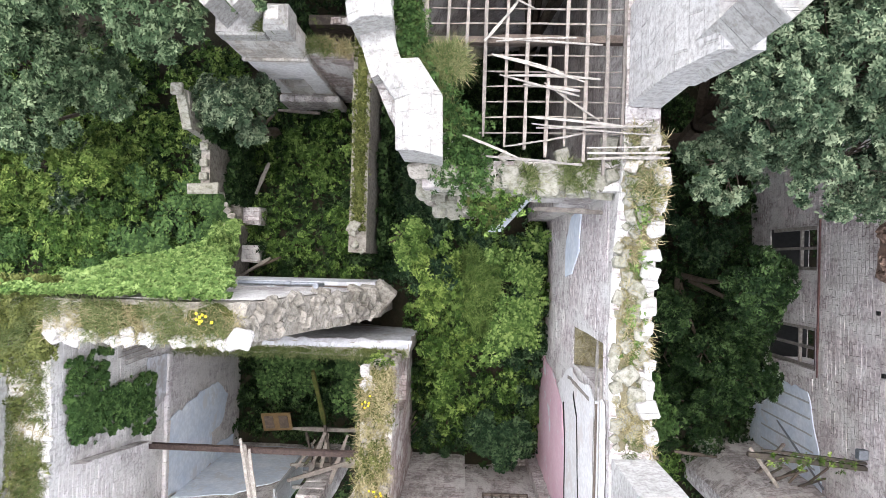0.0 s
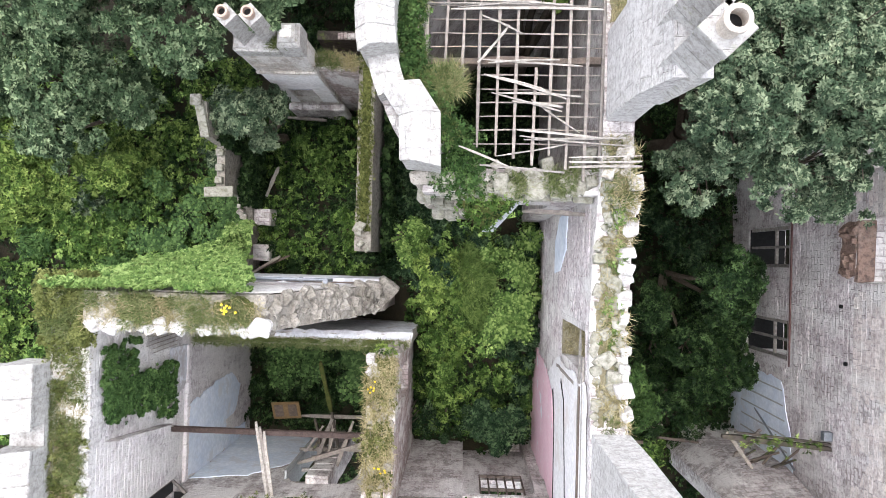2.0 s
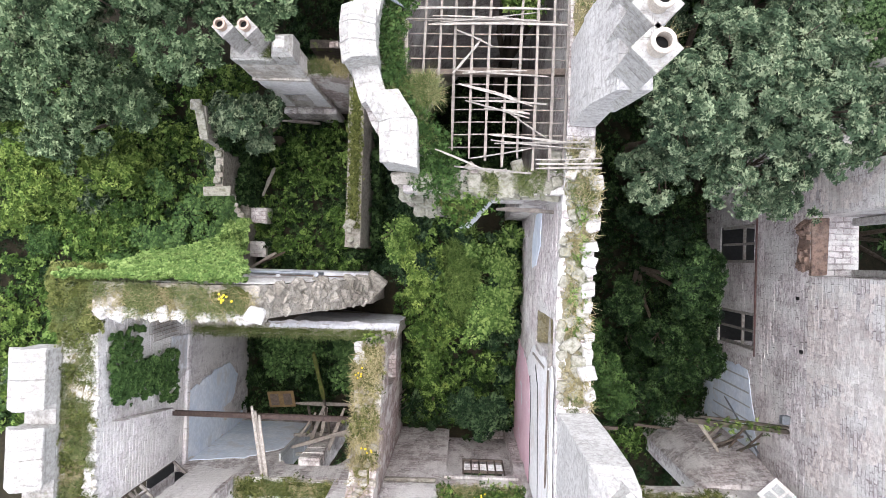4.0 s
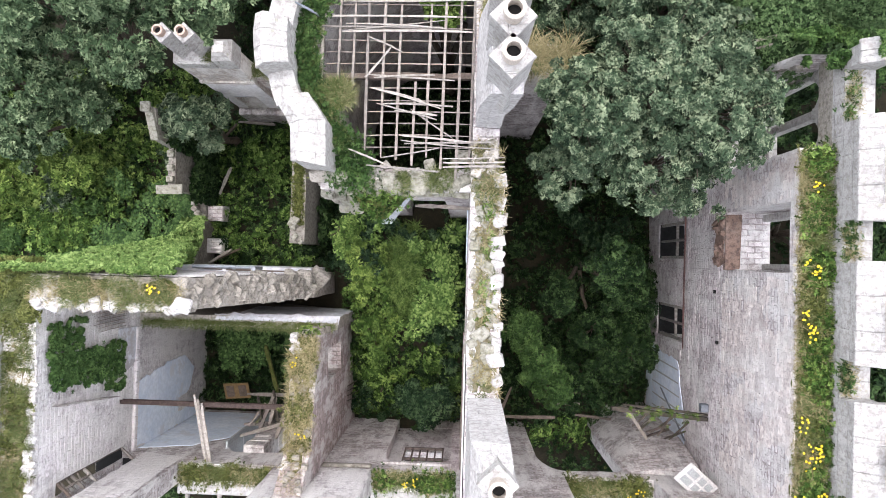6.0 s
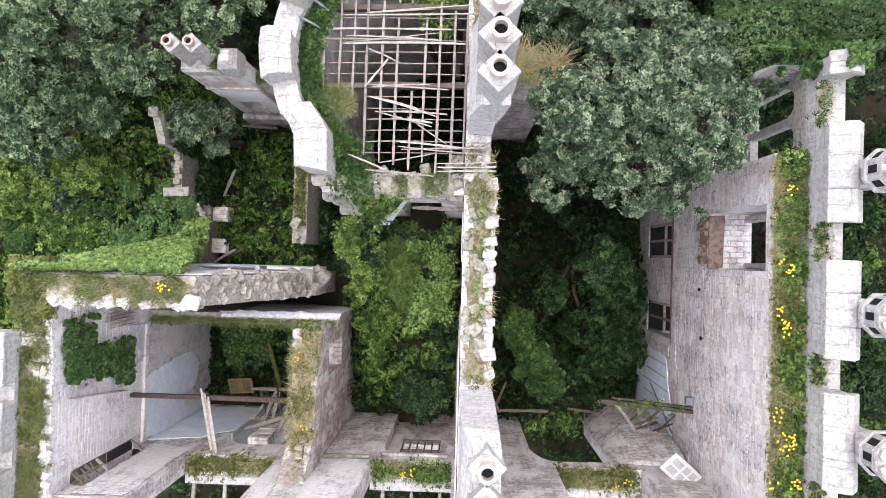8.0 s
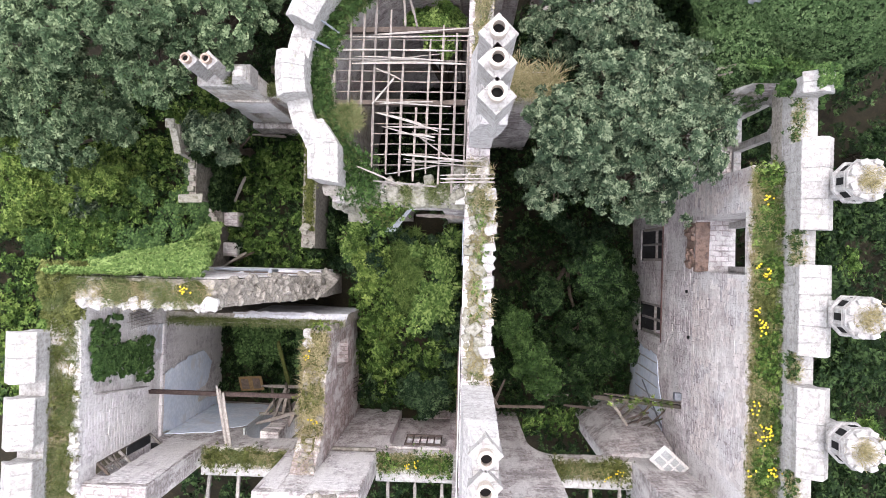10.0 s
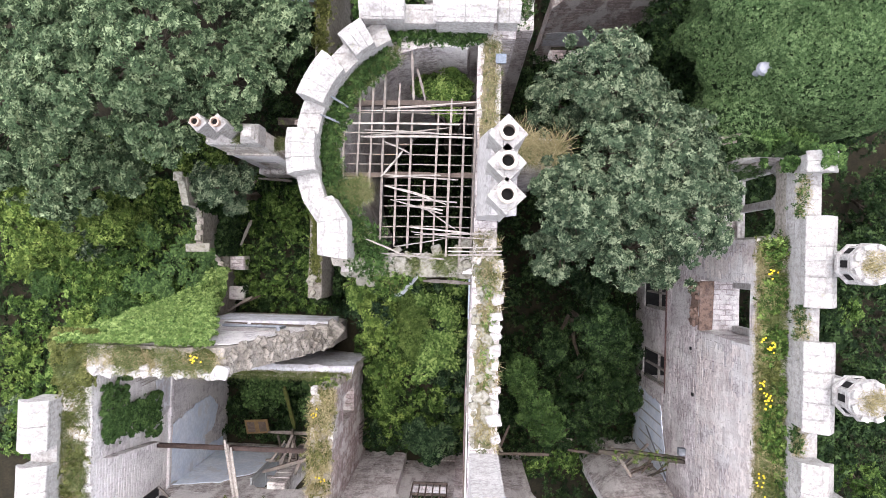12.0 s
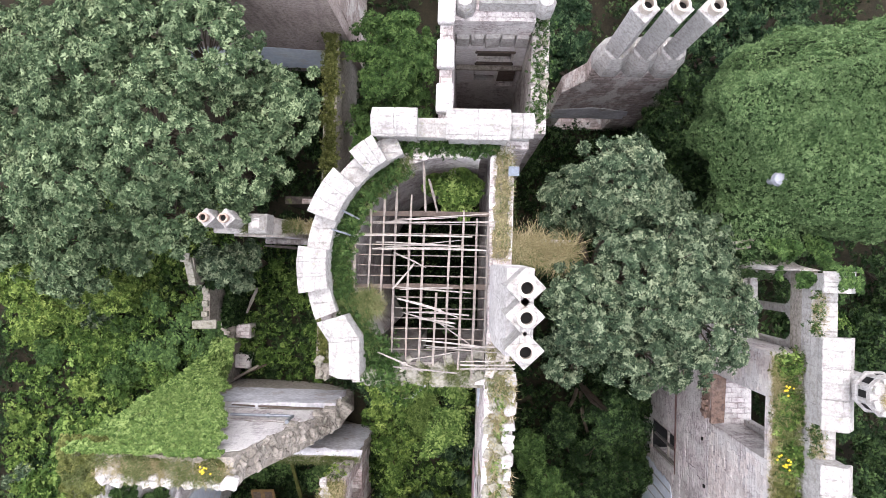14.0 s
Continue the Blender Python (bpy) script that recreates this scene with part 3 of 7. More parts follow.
parapet("east_parapet", "battlement of bleached stone along the east wall", lambda u, c: (c, u), [(-9.8, -7.4), (-6.3, -3.8), (-2.75, -0.2), (0.95, 3.55), (5.0, 5.5)], 14.15, 13.35, 14.9, 15.5, 16.65)
parapet("west_parapet", "battlement of bleached stone along the west wall", lambda u, c: (c, u), [(-8.9, -7.3), (-6.75, -5.2), (-4.6, -3.05)], -11.45, -10.55, 13.5, 14.1, 15.1)

# ---------------------------------------------------------------- chimneys
def pot_bm(r, h):
    return lathe_bm([(r * 0.95, 0), (r * 0.95, h * 0.7), (r * 1.12, h * 0.75), (r * 1.12, h * 0.95), (r, h), (r * 0.72, h), (r * 0.72, h * 0.3)], 20, cap=False)


def chimney_shaft(parent, x, y, z0, z1, d, pot_mat, r=0.2, h=0.42):
    sh = lathe_bm([(d * 0.97, z0), (d * 0.97, z1 - 0.2), (d * 1.03, z1 - 0.16), (d * 1.03, z1 - 0.03), (d * 0.99, z1)], 4, x, y)
    for v in sh.verts:
        v.co += Vector((nz(v.co.x * 9, v.co.y * 9, v.co.z), nz(v.co.z, v.co.x * 9, v.co.y), 0)) * 0.02
    s = part("shaft", from_bm("shaft", sh, STONE_PALE), parent)
    p = part("pot", from_bm("pot", pot_bm(r, h), pot_mat), s, "round clay chimney pot", pose(x, y, z1))
    part("flue", from_bm("flue", lathe_bm([(r * 0.715, 0.1), (r * 0.715, 0.16)], 16), SOOT_AND_SHADE), s, "black sooty flue", pose(x, y, z1))


def chimneys():
    c = thing("tower_chimney", "bleached stone stack with three diagonal shafts and clay pots", "chimney")
    part("base", from_bm("base", box_bm(3.48, 4.2, 3.32, 5.5, 14.9, 16.9, 0.05, 0.03), STONE_WHITE), c)
    part("shoulder", from_bm("shoulder", loft_bm([[(3.46, 3.3, 16.9), (4.22, 3.3, 16.9), (4.22, 5.52, 16.9), (3.46, 5.52, 16.9)], [(3.5, 3.28, 17.8), (4.34, 3.28, 17.8), (4.34, 5.5, 17.8), (3.5, 5.5, 17.8)], [(3.72, 3.2, 19.4), (4.42, 3.2, 19.4), (4.42, 5.45, 19.4), (3.72, 5.45, 19.4)]]), STONE_WHITE), c)
    for y in (3.56, 4.34, 5.02):
        chimney_shaft(c, 4.06, y, 17.9, 20.95, 0.46, POT_CLAY)
    c = thing("wall_chimney", "bleached stone stack on the central wall with a clay pot", "chimney")
    part("base", from_bm("base", loft_bm([[(3.44, -8.3, 14.2), (4.4, -8.3, 14.2), (4.4, -4.35, 14.2), (3.44, -4.35, 14.2)], [(3.44, -8.3, 16.2), (4.4, -8.3, 16.2), (4.4, -4.37, 16.2), (3.44, -4.35, 16.2)], [(3.5, -8.3, 18.6), (4.4, -8.3, 18.6), (4.4, -4.5, 18.6), (3.5, -4.45, 18.6)], [(3.75, -8.3, 19.3), (4.42, -8.3, 19.3), (4.42, -4.75, 19.3), (3.75, -4.7, 19.3)]]), STONE_WHITE), c)
    for y in (-5.05, -5.85):
        chimney_shaft(c, 4.07, y, 18.4, 19.8, 0.44, POT_CLAY)
    c = thing("gable_chimney", "grey stone stack with two diagonal shafts and red clay pots", "chimney")
    part("base", from_bm("base", box_bm(-7.5, -5.98, 6.45, 7.25, 9.1, 9.75, 0.06, 0.03), STONE_PALE), c)
    for x in (-7.1, -6.34):
        chimney_shaft(c, x, 6.95, 9.7, 11.6, 0.36, POT_RED, 0.17, 0.32)
    part("side_block", from_bm("side_block", loft_bm([[(-5.95, 6.46, 9.1), (-5.22, 6.46, 9.1), (-5.22, 7.24, 9.1), (-5.95, 7.24, 9.1)], [(-5.95, 6.46, 10.1), (-5.22, 6.46, 10.1), (-5.22, 7.24, 10.1), (-5.95, 7.24, 10.1)], [(-5.78, 6.66, 10.5), (-5.4, 6.66, 10.5), (-5.4, 7.04, 10.5), (-5.78, 7.04, 10.5)]]), STONE_PALE), c)
    c = thing("ruin_chimney", "grey stone stack with three diagonal shafts on a ruined gable", "chimney")
    part("base", from_bm("base", box_bm(7.25, 10.4, 12.78, 13.6, 10.0, 11.4, 0.08, 0.08), WALL_PINK), c, "reddish stone base of the stack")
    for x in (7.8, 8.8, 9.8):
        part("shoulder", from_bm("shoulder", loft_bm([ngon(0.66, 8, 11.35, x, 13.2, math.pi / 8), ngon(0.64, 8, 12.1, x, 13.2, math.pi / 8), ngon(0.44, 8, 12.9, x, 13.2, math.pi / 8)]), STONE_PALE), c)
        chimney_shaft(c, x, 13.2, 12.6, 16.6, 0.44, POT_CLAY)


chimneys()

# ---------------------------------------------------------------- pinnacles of the east parapet
def pinnacle(y, x=14.3):
    p = thing("pinnacle", "octagonal bleached stone pinnacle with a pierced head under dry grass", "pinnacle", group="east pinnacles")
    t = math.pi / 8
    part("base", from_bm("base", box_bm(13.85, 14.62, y - 0.38, y + 0.38, 13.6, 16.55, 0.08, 0.02), STONE_PALE), p)
    part("shaft", from_bm("shaft", lathe_bm([(0.36, 16.25), (0.34, 16.75), (0.40, 16.8), (0.58, 17.05)], 8, x, y, t), STONE_PALE), p)
    part("head", from_bm("head", lathe_bm([(0.58, 17.05), (0.62, 17.08), (0.62, 17.2), (0.56, 17.22), (0.56, 17.72), (0.63, 17.75), (0.60, 17.9), (0.42, 18.02), (0.36, 17.98)], 8, x, y, t), STONE_PALE), p)
    for i in range(8):
        a = math.pi / 4 * i
        # head is solid: black blocks paint the shade of its openings
        part("opening", from_bm("opening", box_bm(-0.03, 0.02, -0.1, 0.1, 0, 0.36, 0.0), SOOT_AND_SHADE), p, "black block standing for a shaded opening in the head", pose(x + 0.515 * math.cos(a), y + 0.515 * math.sin(a), 17.3, 0, 0, 45 * i))
        part("tooth", from_bm("tooth", box_bm(-0.07, 0.07, -0.11, 0.11, 0, 0.16, 0.02), STONE_PALE), p, m=pose(x + 0.5 * math.cos(a + t), y + 0.5 * math.sin(a + t), 17.92, 0, 0, 45 * i + 22.5))


for y in (2.2, -1.55, -5.1):
    pinnacle(y)

# ---------------------------------------------------------------- plants
def tri_mesh(name, v, tris, mat):
    me = bpy.data.meshes.new(name)
    me.vertices.add(len(v))
    me.vertices.foreach_set("co", np.ascontiguousarray(v, dtype=np.float32).ravel())
    k = len(tris)
    me.loops.add(3 * k)
    me.loops.foreach_set("vertex_index", np.ascontiguousarray(tris, dtype=np.int32).ravel())
    me.polygons.add(k)
    me.polygons.foreach_set("loop_start", np.arange(k, dtype=np.int32) * 3)
    me.polygons.foreach_set("loop_total", np.full(k, 3, dtype=np.int32))
    me.materials.append(mat)
    me.update()
    return me


def unit(a):
    return a / (np.linalg.norm(a, axis=1, keepdims=True) + 1e-9)


def kite_mesh(name, c, d, n, L, width, mat, start=0.12, droop=0.12):
    """A folded leaf from each c along d, its upper side towards n."""
    w = unit(np.cross(d, n))
    up = np.cross(w, d)
    L = L[:, None]
    v = np.stack([c + d * L * start, c + d * L * 0.5 + w * L * width * 0.5 + up * L * 0.07, c + d * L - up * L * droop, c + d * L * 0.5 - w * L * width * 0.5 + up * L * 0.07], 1).reshape(-1, 3)
    t = (np.arange(len(c))[:, None] * 4 + np.array([[0, 1, 2, 0, 2, 3]])).reshape(-1, 3)
    return tri_mesh(name, v, t, mat)


def leaf_mesh(name, centres, normals, lengths, mat, per=6, width=0.46, rng=None, rise=(0.0, 0.8)):
    """Rosettes of folded leaves: per leaves round each centre, leaning out from its normal."""
    rng = rng or RNG
    c0, n0 = np.asarray(centres, float), unit(np.asarray(normals, float))
    k = len(c0)
    a = np.cross(n0, rng.normal(size=(k, 3)))
    a = unit(a)
    b = np.cross(n0, a)
    ang = (np.arange(per)[None, :] * 2 * np.pi / per + rng.normal(0, 0.25, (k, per)))[:, :, None]
    d = np.cos(ang) * a[:, None] + np.sin(ang) * b[:, None] + n0[:, None] * rng.uniform(rise[0], rise[1], (k, per, 1))
    d = unit(d.reshape(-1, 3))
    n = np.repeat(n0, per, 0) + 0.25 * rng.normal(size=(k * per, 3))
    L = (np.repeat(np.asarray(lengths, float), per) * rng.uniform(0.65, 1.2, k * per))[:, None]
    c = np.repeat(c0, per, 0)
    w = unit(np.cross(d, n))
    up = np.cross(w, d)
    side = rng.choice([-1.0, 1.0], (k * per, 1)) * width * rng.uniform(0.75, 1.05, (k * per, 1))
    two = np.stack([c + d * L * 0.55 + w * L * side + up * L * 0.07, c + d * L * 1.08 - w * L * side * 0.15 - up * L * 0.1], 1).reshape(k, per * 2, 3)
    v = np.concatenate([c0[:, None], two], 1).reshape(-1, 3)
    q = 1 + 2 * np.arange(per)[:, None]
    one = np.concatenate([np.zeros((per, 1), int), q, q + 1], 1).reshape(-1)
    t = (np.arange(k)[:, None] * (1 + 2 * per) + one[None]).reshape(-1, 3)
    return tri_mesh(name, v, t, mat)


def blade_mesh(name, pts, height, mat, per=5, lean=0.6, width=0.018, rng=None):
    rng = rng or RNG
    c = np.repeat(np.asarray(pts, float), per, 0)
    k = len(c)
    h = height * rng.uniform(0.45, 1.3, (k, 1))
    a = rng.uniform(0, 2 * np.pi, k)
    out = np.stack([np.cos(a), np.sin(a), np.zeros(k)], 1)
    w = np.stack([-np.sin(a), np.cos(a), np.zeros(k)], 1) * width
    ln = rng.uniform(0.1, 1.0, (k, 1)) * lean
    up = np.array([0, 0, 1.0])
    c = c + out * 0.04
    m = c + out * h * ln * 0.4 + up * h * 0.6
    t = c + out * h * ln * 1.2 + up * h * (1 - 0.5 * ln)
    v = np.stack([c - w, c + w, m + w * 0.8, m - w * 0.8, t], 1).reshape(-1, 3)
    return tri_mesh(name, v, (np.arange(k)[:, None] * 5 + np.array([[0, 1, 2, 0, 2, 3, 3, 2, 4]])).reshape(-1, 3), mat)


def fern_mesh(name, pts, size, mat, rng, fronds=8, pairs=7):
    cs, ds, ns, Ls = [], [], [], []
    for p in pts:
        s = size * rng.uniform(0.7, 1.25)
        for f in range(fronds):
            a = 2 * math.pi * f / fronds + rng.normal(0, 0.15)
            o = np.array([math.cos(a), math.sin(a), 0])
            w = np.array([-math.sin(a), math.cos(a), 0])
            for j in range(pairs):
                q = (j + 1) / pairs
                c = np.array(p) + o * s * q + np.array([0, 0, s * (0.75 * q - 0.62 * q * q)])
                ln = s * 0.3 * math.sin(math.pi * (0.12 + 0.85 * (1 - q))) + 0.02
                for sg in (1, -1):
                    cs.append(c)
                    ds.append(sg * w + 0.45 * o)
                    ns.append((0, 0, 1))
                    Ls.append(ln)
    return kite_mesh(name, np.array(cs), unit(np.array(ds)), np.array(ns, float), np.array(Ls), 0.6, mat, 0.0, 0.1)


def limb_bm(bm, pts, r0, r1, n=7):
    rings = []
    for i, p in enumerate(pts):
        p = Vector(p)
        d = (Vector(pts[min(i + 1, len(pts) - 1)]) - Vector(pts[max(i - 1, 0)])).normalized()
        s = d.orthogonal().normalized()
        t = d.cross(s)
        r = r0 + (r1 - r0) * i / (len(pts) - 1)
        rings.append([bm.verts.new(p + (s * math.cos(q) + t * math.sin(q)) * r) for q in [2 * math.pi * j / n for j in range(n)]])
    for a, b in zip(rings, rings[1:]):
        for j in range(n):
            bm.faces.new((a[j], a[(j + 1) % n], b[(j + 1) % n], b[j]))


def dome_points(rng, c, r, flat, k, seed, low=-0.25):
    """Points and outward normals on an uneven dome."""
    d = rng.normal(size=(k, 3))
    d[:, 2] = np.where(d[:, 2] < low, -d[:, 2], d[:, 2])
    d = unit(d)
    b = np.array([nz(*(v * 2.3), seed) for v in d])
    rad = r * (1 + 0.4 * b) * rng.uniform(0.3, 1.0, k) ** 0.3
    return np.asarray(c) + d * rad[:, None] * np.array([1, 1, flat]), d * np.array([1, 1, 1 / flat])


def tree(label, x, y, blobs, mat, clumps=5000, leaf=0.2, per=7, seed=1, category="tree", name="tree", width=0.5, group=""):
    """A tapered trunk with limbs and twigs; a crown of leafy sprays. blobs are (dx, dy, z, radius, flatness)."""
    rng = np.random.default_rng(seed)
    zb = ground_height(x, y)
    t = thing(name, label, category, at=(x, y, zb - 0.1), group=group)
    bm = bmesh.new()
    zt = max(b[2] for b in blobs)
    r0 = 0.02 * (zt - zb) + 0.04
    fork = 0.35 * (min(b[2] for b in blobs) - zb)
    limb_bm(bm, [(0, 0, 0), (0.1 * rng.normal(), 0.1 * rng.normal(), fork * 0.5), (0, 0, fork)], r0 * 1.3, r0, 9)
    pts, nrm = [], []
    vol = np.array([b[3] ** 2 for b in blobs])
    for (dx, dy, z, r, f), cnt in zip(blobs, clumps * vol / vol.sum()):
        q = Vector((dx, dy, z - zb - r * 0.35 * f))
        s = Vector((0, 0, fork))
        mids = s.lerp(q, 0.5) + Vector((rng.normal() * 0.2, rng.normal() * 0.2, 0.2))
        limb_bm(bm, [s - Vector((0, 0, 0.1)), mids, q], r0 * 0.6, 0.05, 6)
        c = np.array((dx, dy, z - zb))
        m = max(3, int(cnt / 26))
        sc, sn = dome_points(rng, c, r * 0.95, f, m, seed + dx)
        sc = c + (sc - c) * rng.uniform(0.74, 1.12, (m, 1))
        gap = math.sqrt(2 * math.pi * r * r * f / m)
        for p, nn in zip(sc, sn):
            if rng.uniform() < 0.35:
                mid = (np.array(q) + p) / 2 + rng.normal(0, 0.1, 3)
                limb_bm(bm, [tuple(q), tuple(mid), tuple(p)], 0.035, 0.01, 4)
            sr = gap * rng.uniform(0.4, 0.72)
            a, b = dome_points(rng, p, sr, 0.75, 26, seed)
            pts.append(a)
            nrm.append(unit(b) * 0.8 + unit(nn[None])[0] * 0.7 + np.array([0, 0, 0.5]))
    part("trunk", from_bm("trunk", bm, BARK), t)
    pts, nrm = np.concatenate(pts), np.concatenate(nrm)
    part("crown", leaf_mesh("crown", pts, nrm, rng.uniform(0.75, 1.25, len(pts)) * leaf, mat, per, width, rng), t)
    return t


FOOT = [(3.3, 4.5, -9, 9.3), (12.3, 14.2, -14, 6.4), (-9.6, 12.4, -9.2, -8.2), (-10.7, -9.4, -9.2, -1), (-9.6, -2.8, -2.1, -1.1), (-9.6, -1.6, -3.4, -2.8), (-2.9, -1.8, -8.3, -3.3), (-4.0, -3.2, 0, 19),
        (-7.5, -3.8, 6.4, 7.3), (-5.6, -3.8, 7.9, 8.4), (1.6, 5.4, 9.1, 14.2), (-12, -2.9, 15.6, 24), (6.5, 11.3, 12.7, 13.6)]


def free(x, y):
    if any(a < x < b and c < y < d for a, b, c, d in FOOT):
        return False
    r = math.hypot(x - TCX, y - TCY)
    return not (3.3 < r < 4.6 and x < 2.2)



def undergrowth(name, label, x0, x1, y0, y1, density, mat, low, high, leaf, seed, per=6, scale=0.5, keep=-1.0, width=0.55, size=(0.25, 0.55), floor=None, ros=14, ok=None, floor_only=False, even=False):
    """Many small plants, each an uneven tuft of leaf rosettes."""
    rng = np.random.default_rng(seed)
    n = int((x1 - x0) * (y1 - y0) * density)
    pts, nrm, ln = [], [], []
    for x, y in zip(rng.uniform(x0, x1, n), rng.uniform(y0, y1, n)):
        k = nz(x + seed * 5, y, seed, scale)
        if k < keep or (not floor_only and not free(x, y)) or (ok and not ok(x, y)):
            continue
        h = max(0.12, low + (high - low) * (rng.uniform() ** 1.6 if even else max(0, 0.45 + 0.95 * k) * rng.uniform(0.35, 1.4)))
        z = (ground_height(x, y) if floor is None else floor) + h
        r = rng.uniform(*size)
        a, b = dome_points(rng, (x, y, z - r * 0.5), r, 0.8, ros, seed, -0.1)
        pts.append(a)
        nrm.append(unit(b) + np.array([0, 0, 0.8]))
        ln.append(0.9 * leaf * rng.uniform(0.6, 1.35) * rng.uniform(0.8, 1.2, ros))
    return thing(name, label, "undergrowth", leaf_mesh(name, np.concatenate(pts), np.concatenate(nrm), np.concatenate(ln), mat, per, width, rng), kind="stuff")


def ferns(name, label, spots, size, mat, seed, high=0.4):
    rng = np.random.default_rng(seed)
    pts = [(x, y, ground_height(x, y) + high * rng.uniform(0.7, 1.4)) for x, y in spots if free(x, y)]
    return thing(name, label, "fern", fern_mesh(name, pts, size, mat, rng), kind="stuff")


def spread(x0, x1, y0, y1, n, seed):
    r = np.random.default_rng(seed)
    return list(zip(r.uniform(x0, x1, n), r.uniform(y0, y1, n)))


# courtyard
def lawn(x, y):
    return ((x - 0.75 - 0.15 * math.sin(y)) / 0.75) ** 2 + ((y + 0.9) / 2.1) ** 2 < 1


def sunny_side(x, y):
    return x < 1.2 + 0.5 * nz(x, y, 3.0, 0.8) and not lawn(x, y)


# near-black base layer: paints the shaded gaps beneath the brighter plants
undergrowth("courtyard_cover", "low courtyard ground cover darkened as shade between the weeds", -2.0, 3.4, -8.2, 1.6, 12, LEAF_SHADE_DARK, 0.08, 0.3, 0.12, 20, size=(0.12, 0.25), ros=9, ok=lambda x, y: not lawn(x, y))
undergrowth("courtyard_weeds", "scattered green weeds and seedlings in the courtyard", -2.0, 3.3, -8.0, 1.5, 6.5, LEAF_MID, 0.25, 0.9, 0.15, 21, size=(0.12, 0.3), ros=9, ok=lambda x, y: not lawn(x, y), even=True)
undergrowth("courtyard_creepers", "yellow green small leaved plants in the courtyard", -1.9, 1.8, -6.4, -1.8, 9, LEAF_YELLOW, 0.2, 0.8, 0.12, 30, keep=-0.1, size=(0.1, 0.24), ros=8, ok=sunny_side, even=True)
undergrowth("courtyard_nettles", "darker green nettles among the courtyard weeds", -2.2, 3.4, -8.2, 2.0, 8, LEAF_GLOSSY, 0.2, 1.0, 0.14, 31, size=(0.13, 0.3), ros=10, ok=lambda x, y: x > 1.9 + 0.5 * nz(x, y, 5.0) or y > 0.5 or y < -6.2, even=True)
thing("courtyard_grass", "soft green grass in the middle of the courtyard", "grass", blade_mesh("courtyard_grass", [(x, y, ground_height(x, y)) for x, y in spread(-0.4, 2.0, -3.4, 1.2, 2600, 41) if lawn(x, y)], 0.42, LUSH, 6, 0.9, 0.014), kind="stuff")
undergrowth("courtyard_clover", "low bright weeds in the courtyard grass", -0.2, 1.8, -3.2, 1.2, 5, LEAF_FERN, 0.1, 0.25, 0.09, 37, size=(0.08, 0.16), ros=7, ok=lawn)
ferns("courtyard_ferns", "bright green ferns in the courtyard", [p for p in spread(0.7, 2.9, -3.6, 0.9, 26, 42) if p[0] > 1.1 or not lawn(*p)], 0.52, LEAF_FERN, 43, 0.85)
ferns("courtyard_edge_ferns", "green ferns beside the long low wall", spread(-2.9, -1.2, -0.2, 1.6, 7, 48), 0.55, LEAF_FERN, 49, 0.9)
tree("yellow green bush in the courtyard", -1.1, -0.9, [(0, 0, 5.2, 0.5, 0.8), (0.55, -0.45, 5.0, 0.42, 0.8), (-0.35, 0.75, 4.9, 0.42, 0.8), (-0.1, -1.1, 4.8, 0.45, 0.8), (0.6, 0.5, 4.8, 0.36, 0.8)], LEAF_YELLOW, 620, 0.15, 6, seed=51, category="shrub", name="shrub")
tree("bright green bush at the end of the cross wall", -1.9, 0.2, [(0, 0, 4.4, 0.42, 0.8), (0.2, 0.7, 4.3, 0.4, 0.8), (0.4, -0.4, 4.5, 0.36, 0.8)], LEAF_FERN, 380, 0.15, 6, seed=54, category="shrub", name="shrub")
tree("dark glossy shrub against the south wall", 1.6, -7.1, [(0, 0, 3.6, 0.85, 0.8), (0.7, 0.3, 3.3, 0.7, 0.8), (-0.6, 0.5, 2.9, 0.65, 0.8)], LEAF_GLOSSY, 1300, 0.16, 7, seed=52, category="shrub", name="shrub")
tree("leafy green shrub beside the low cross wall", -0.9, -3.6, [(0, 0, 4.1, 0.5, 0.8), (0.4, -1.0, 3.7, 0.5, 0.8), (0.2, -2.2, 3.2, 0.5, 0.8)], LEAF_MID, 620, 0.15, 7, seed=53, category="shrub", name="shrub")
# between the low walls
undergrowth("bramble_patch", "dense green brambles between the low walls", -9.3, -3.9, -1.0, 6.6, 6.5, LEAF_MID, 0.15, 0.8, 0.13, 22, size=(0.12, 0.3), ros=10, even=True)
# shade under the low walls is put into the leaf colour here
undergrowth("bramble_shade", "leafy weeds under the low walls with shade in their colour", -9.3, -2.2, -1.0, 6.6, 10, LEAF_SHADE_DARK, 0.1, 0.4, 0.13, 32, ros=10)
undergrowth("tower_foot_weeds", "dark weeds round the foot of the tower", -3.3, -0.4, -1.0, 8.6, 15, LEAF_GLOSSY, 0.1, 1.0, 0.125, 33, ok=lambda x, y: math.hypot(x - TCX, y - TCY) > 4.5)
# leaf colour darkened to give the deep shade beside the tower
undergrowth("shade_weeds", "weeds beside the tower with leaves darkened for the deep shade", -8.6, -0.4, 7.4, 15.5, 4, LEAF_SHADE_DARK, 0.1, 0.8, 0.17, 38, ros=9, ok=lambda x, y: math.hypot(x - TCX, y - TCY) > 4.6)
# garden to the west
undergrowth("garden_weeds", "rough green garden weeds outside the walls", -22, -9.6, -9, 9, 4.5, LEAF_MID, 0.2, 1.1, 0.16, 23, size=(0.18, 0.45), ros=12, even=True)
undergrowth("garden_scrub", "yellow green scrub outside the walls", -22, -9.9, -9, 9, 8, LEAF_YELLOW, 0.2, 1.2, 0.14, 24, keep=0.05, size=(0.18, 0.45), ros=12, even=True)
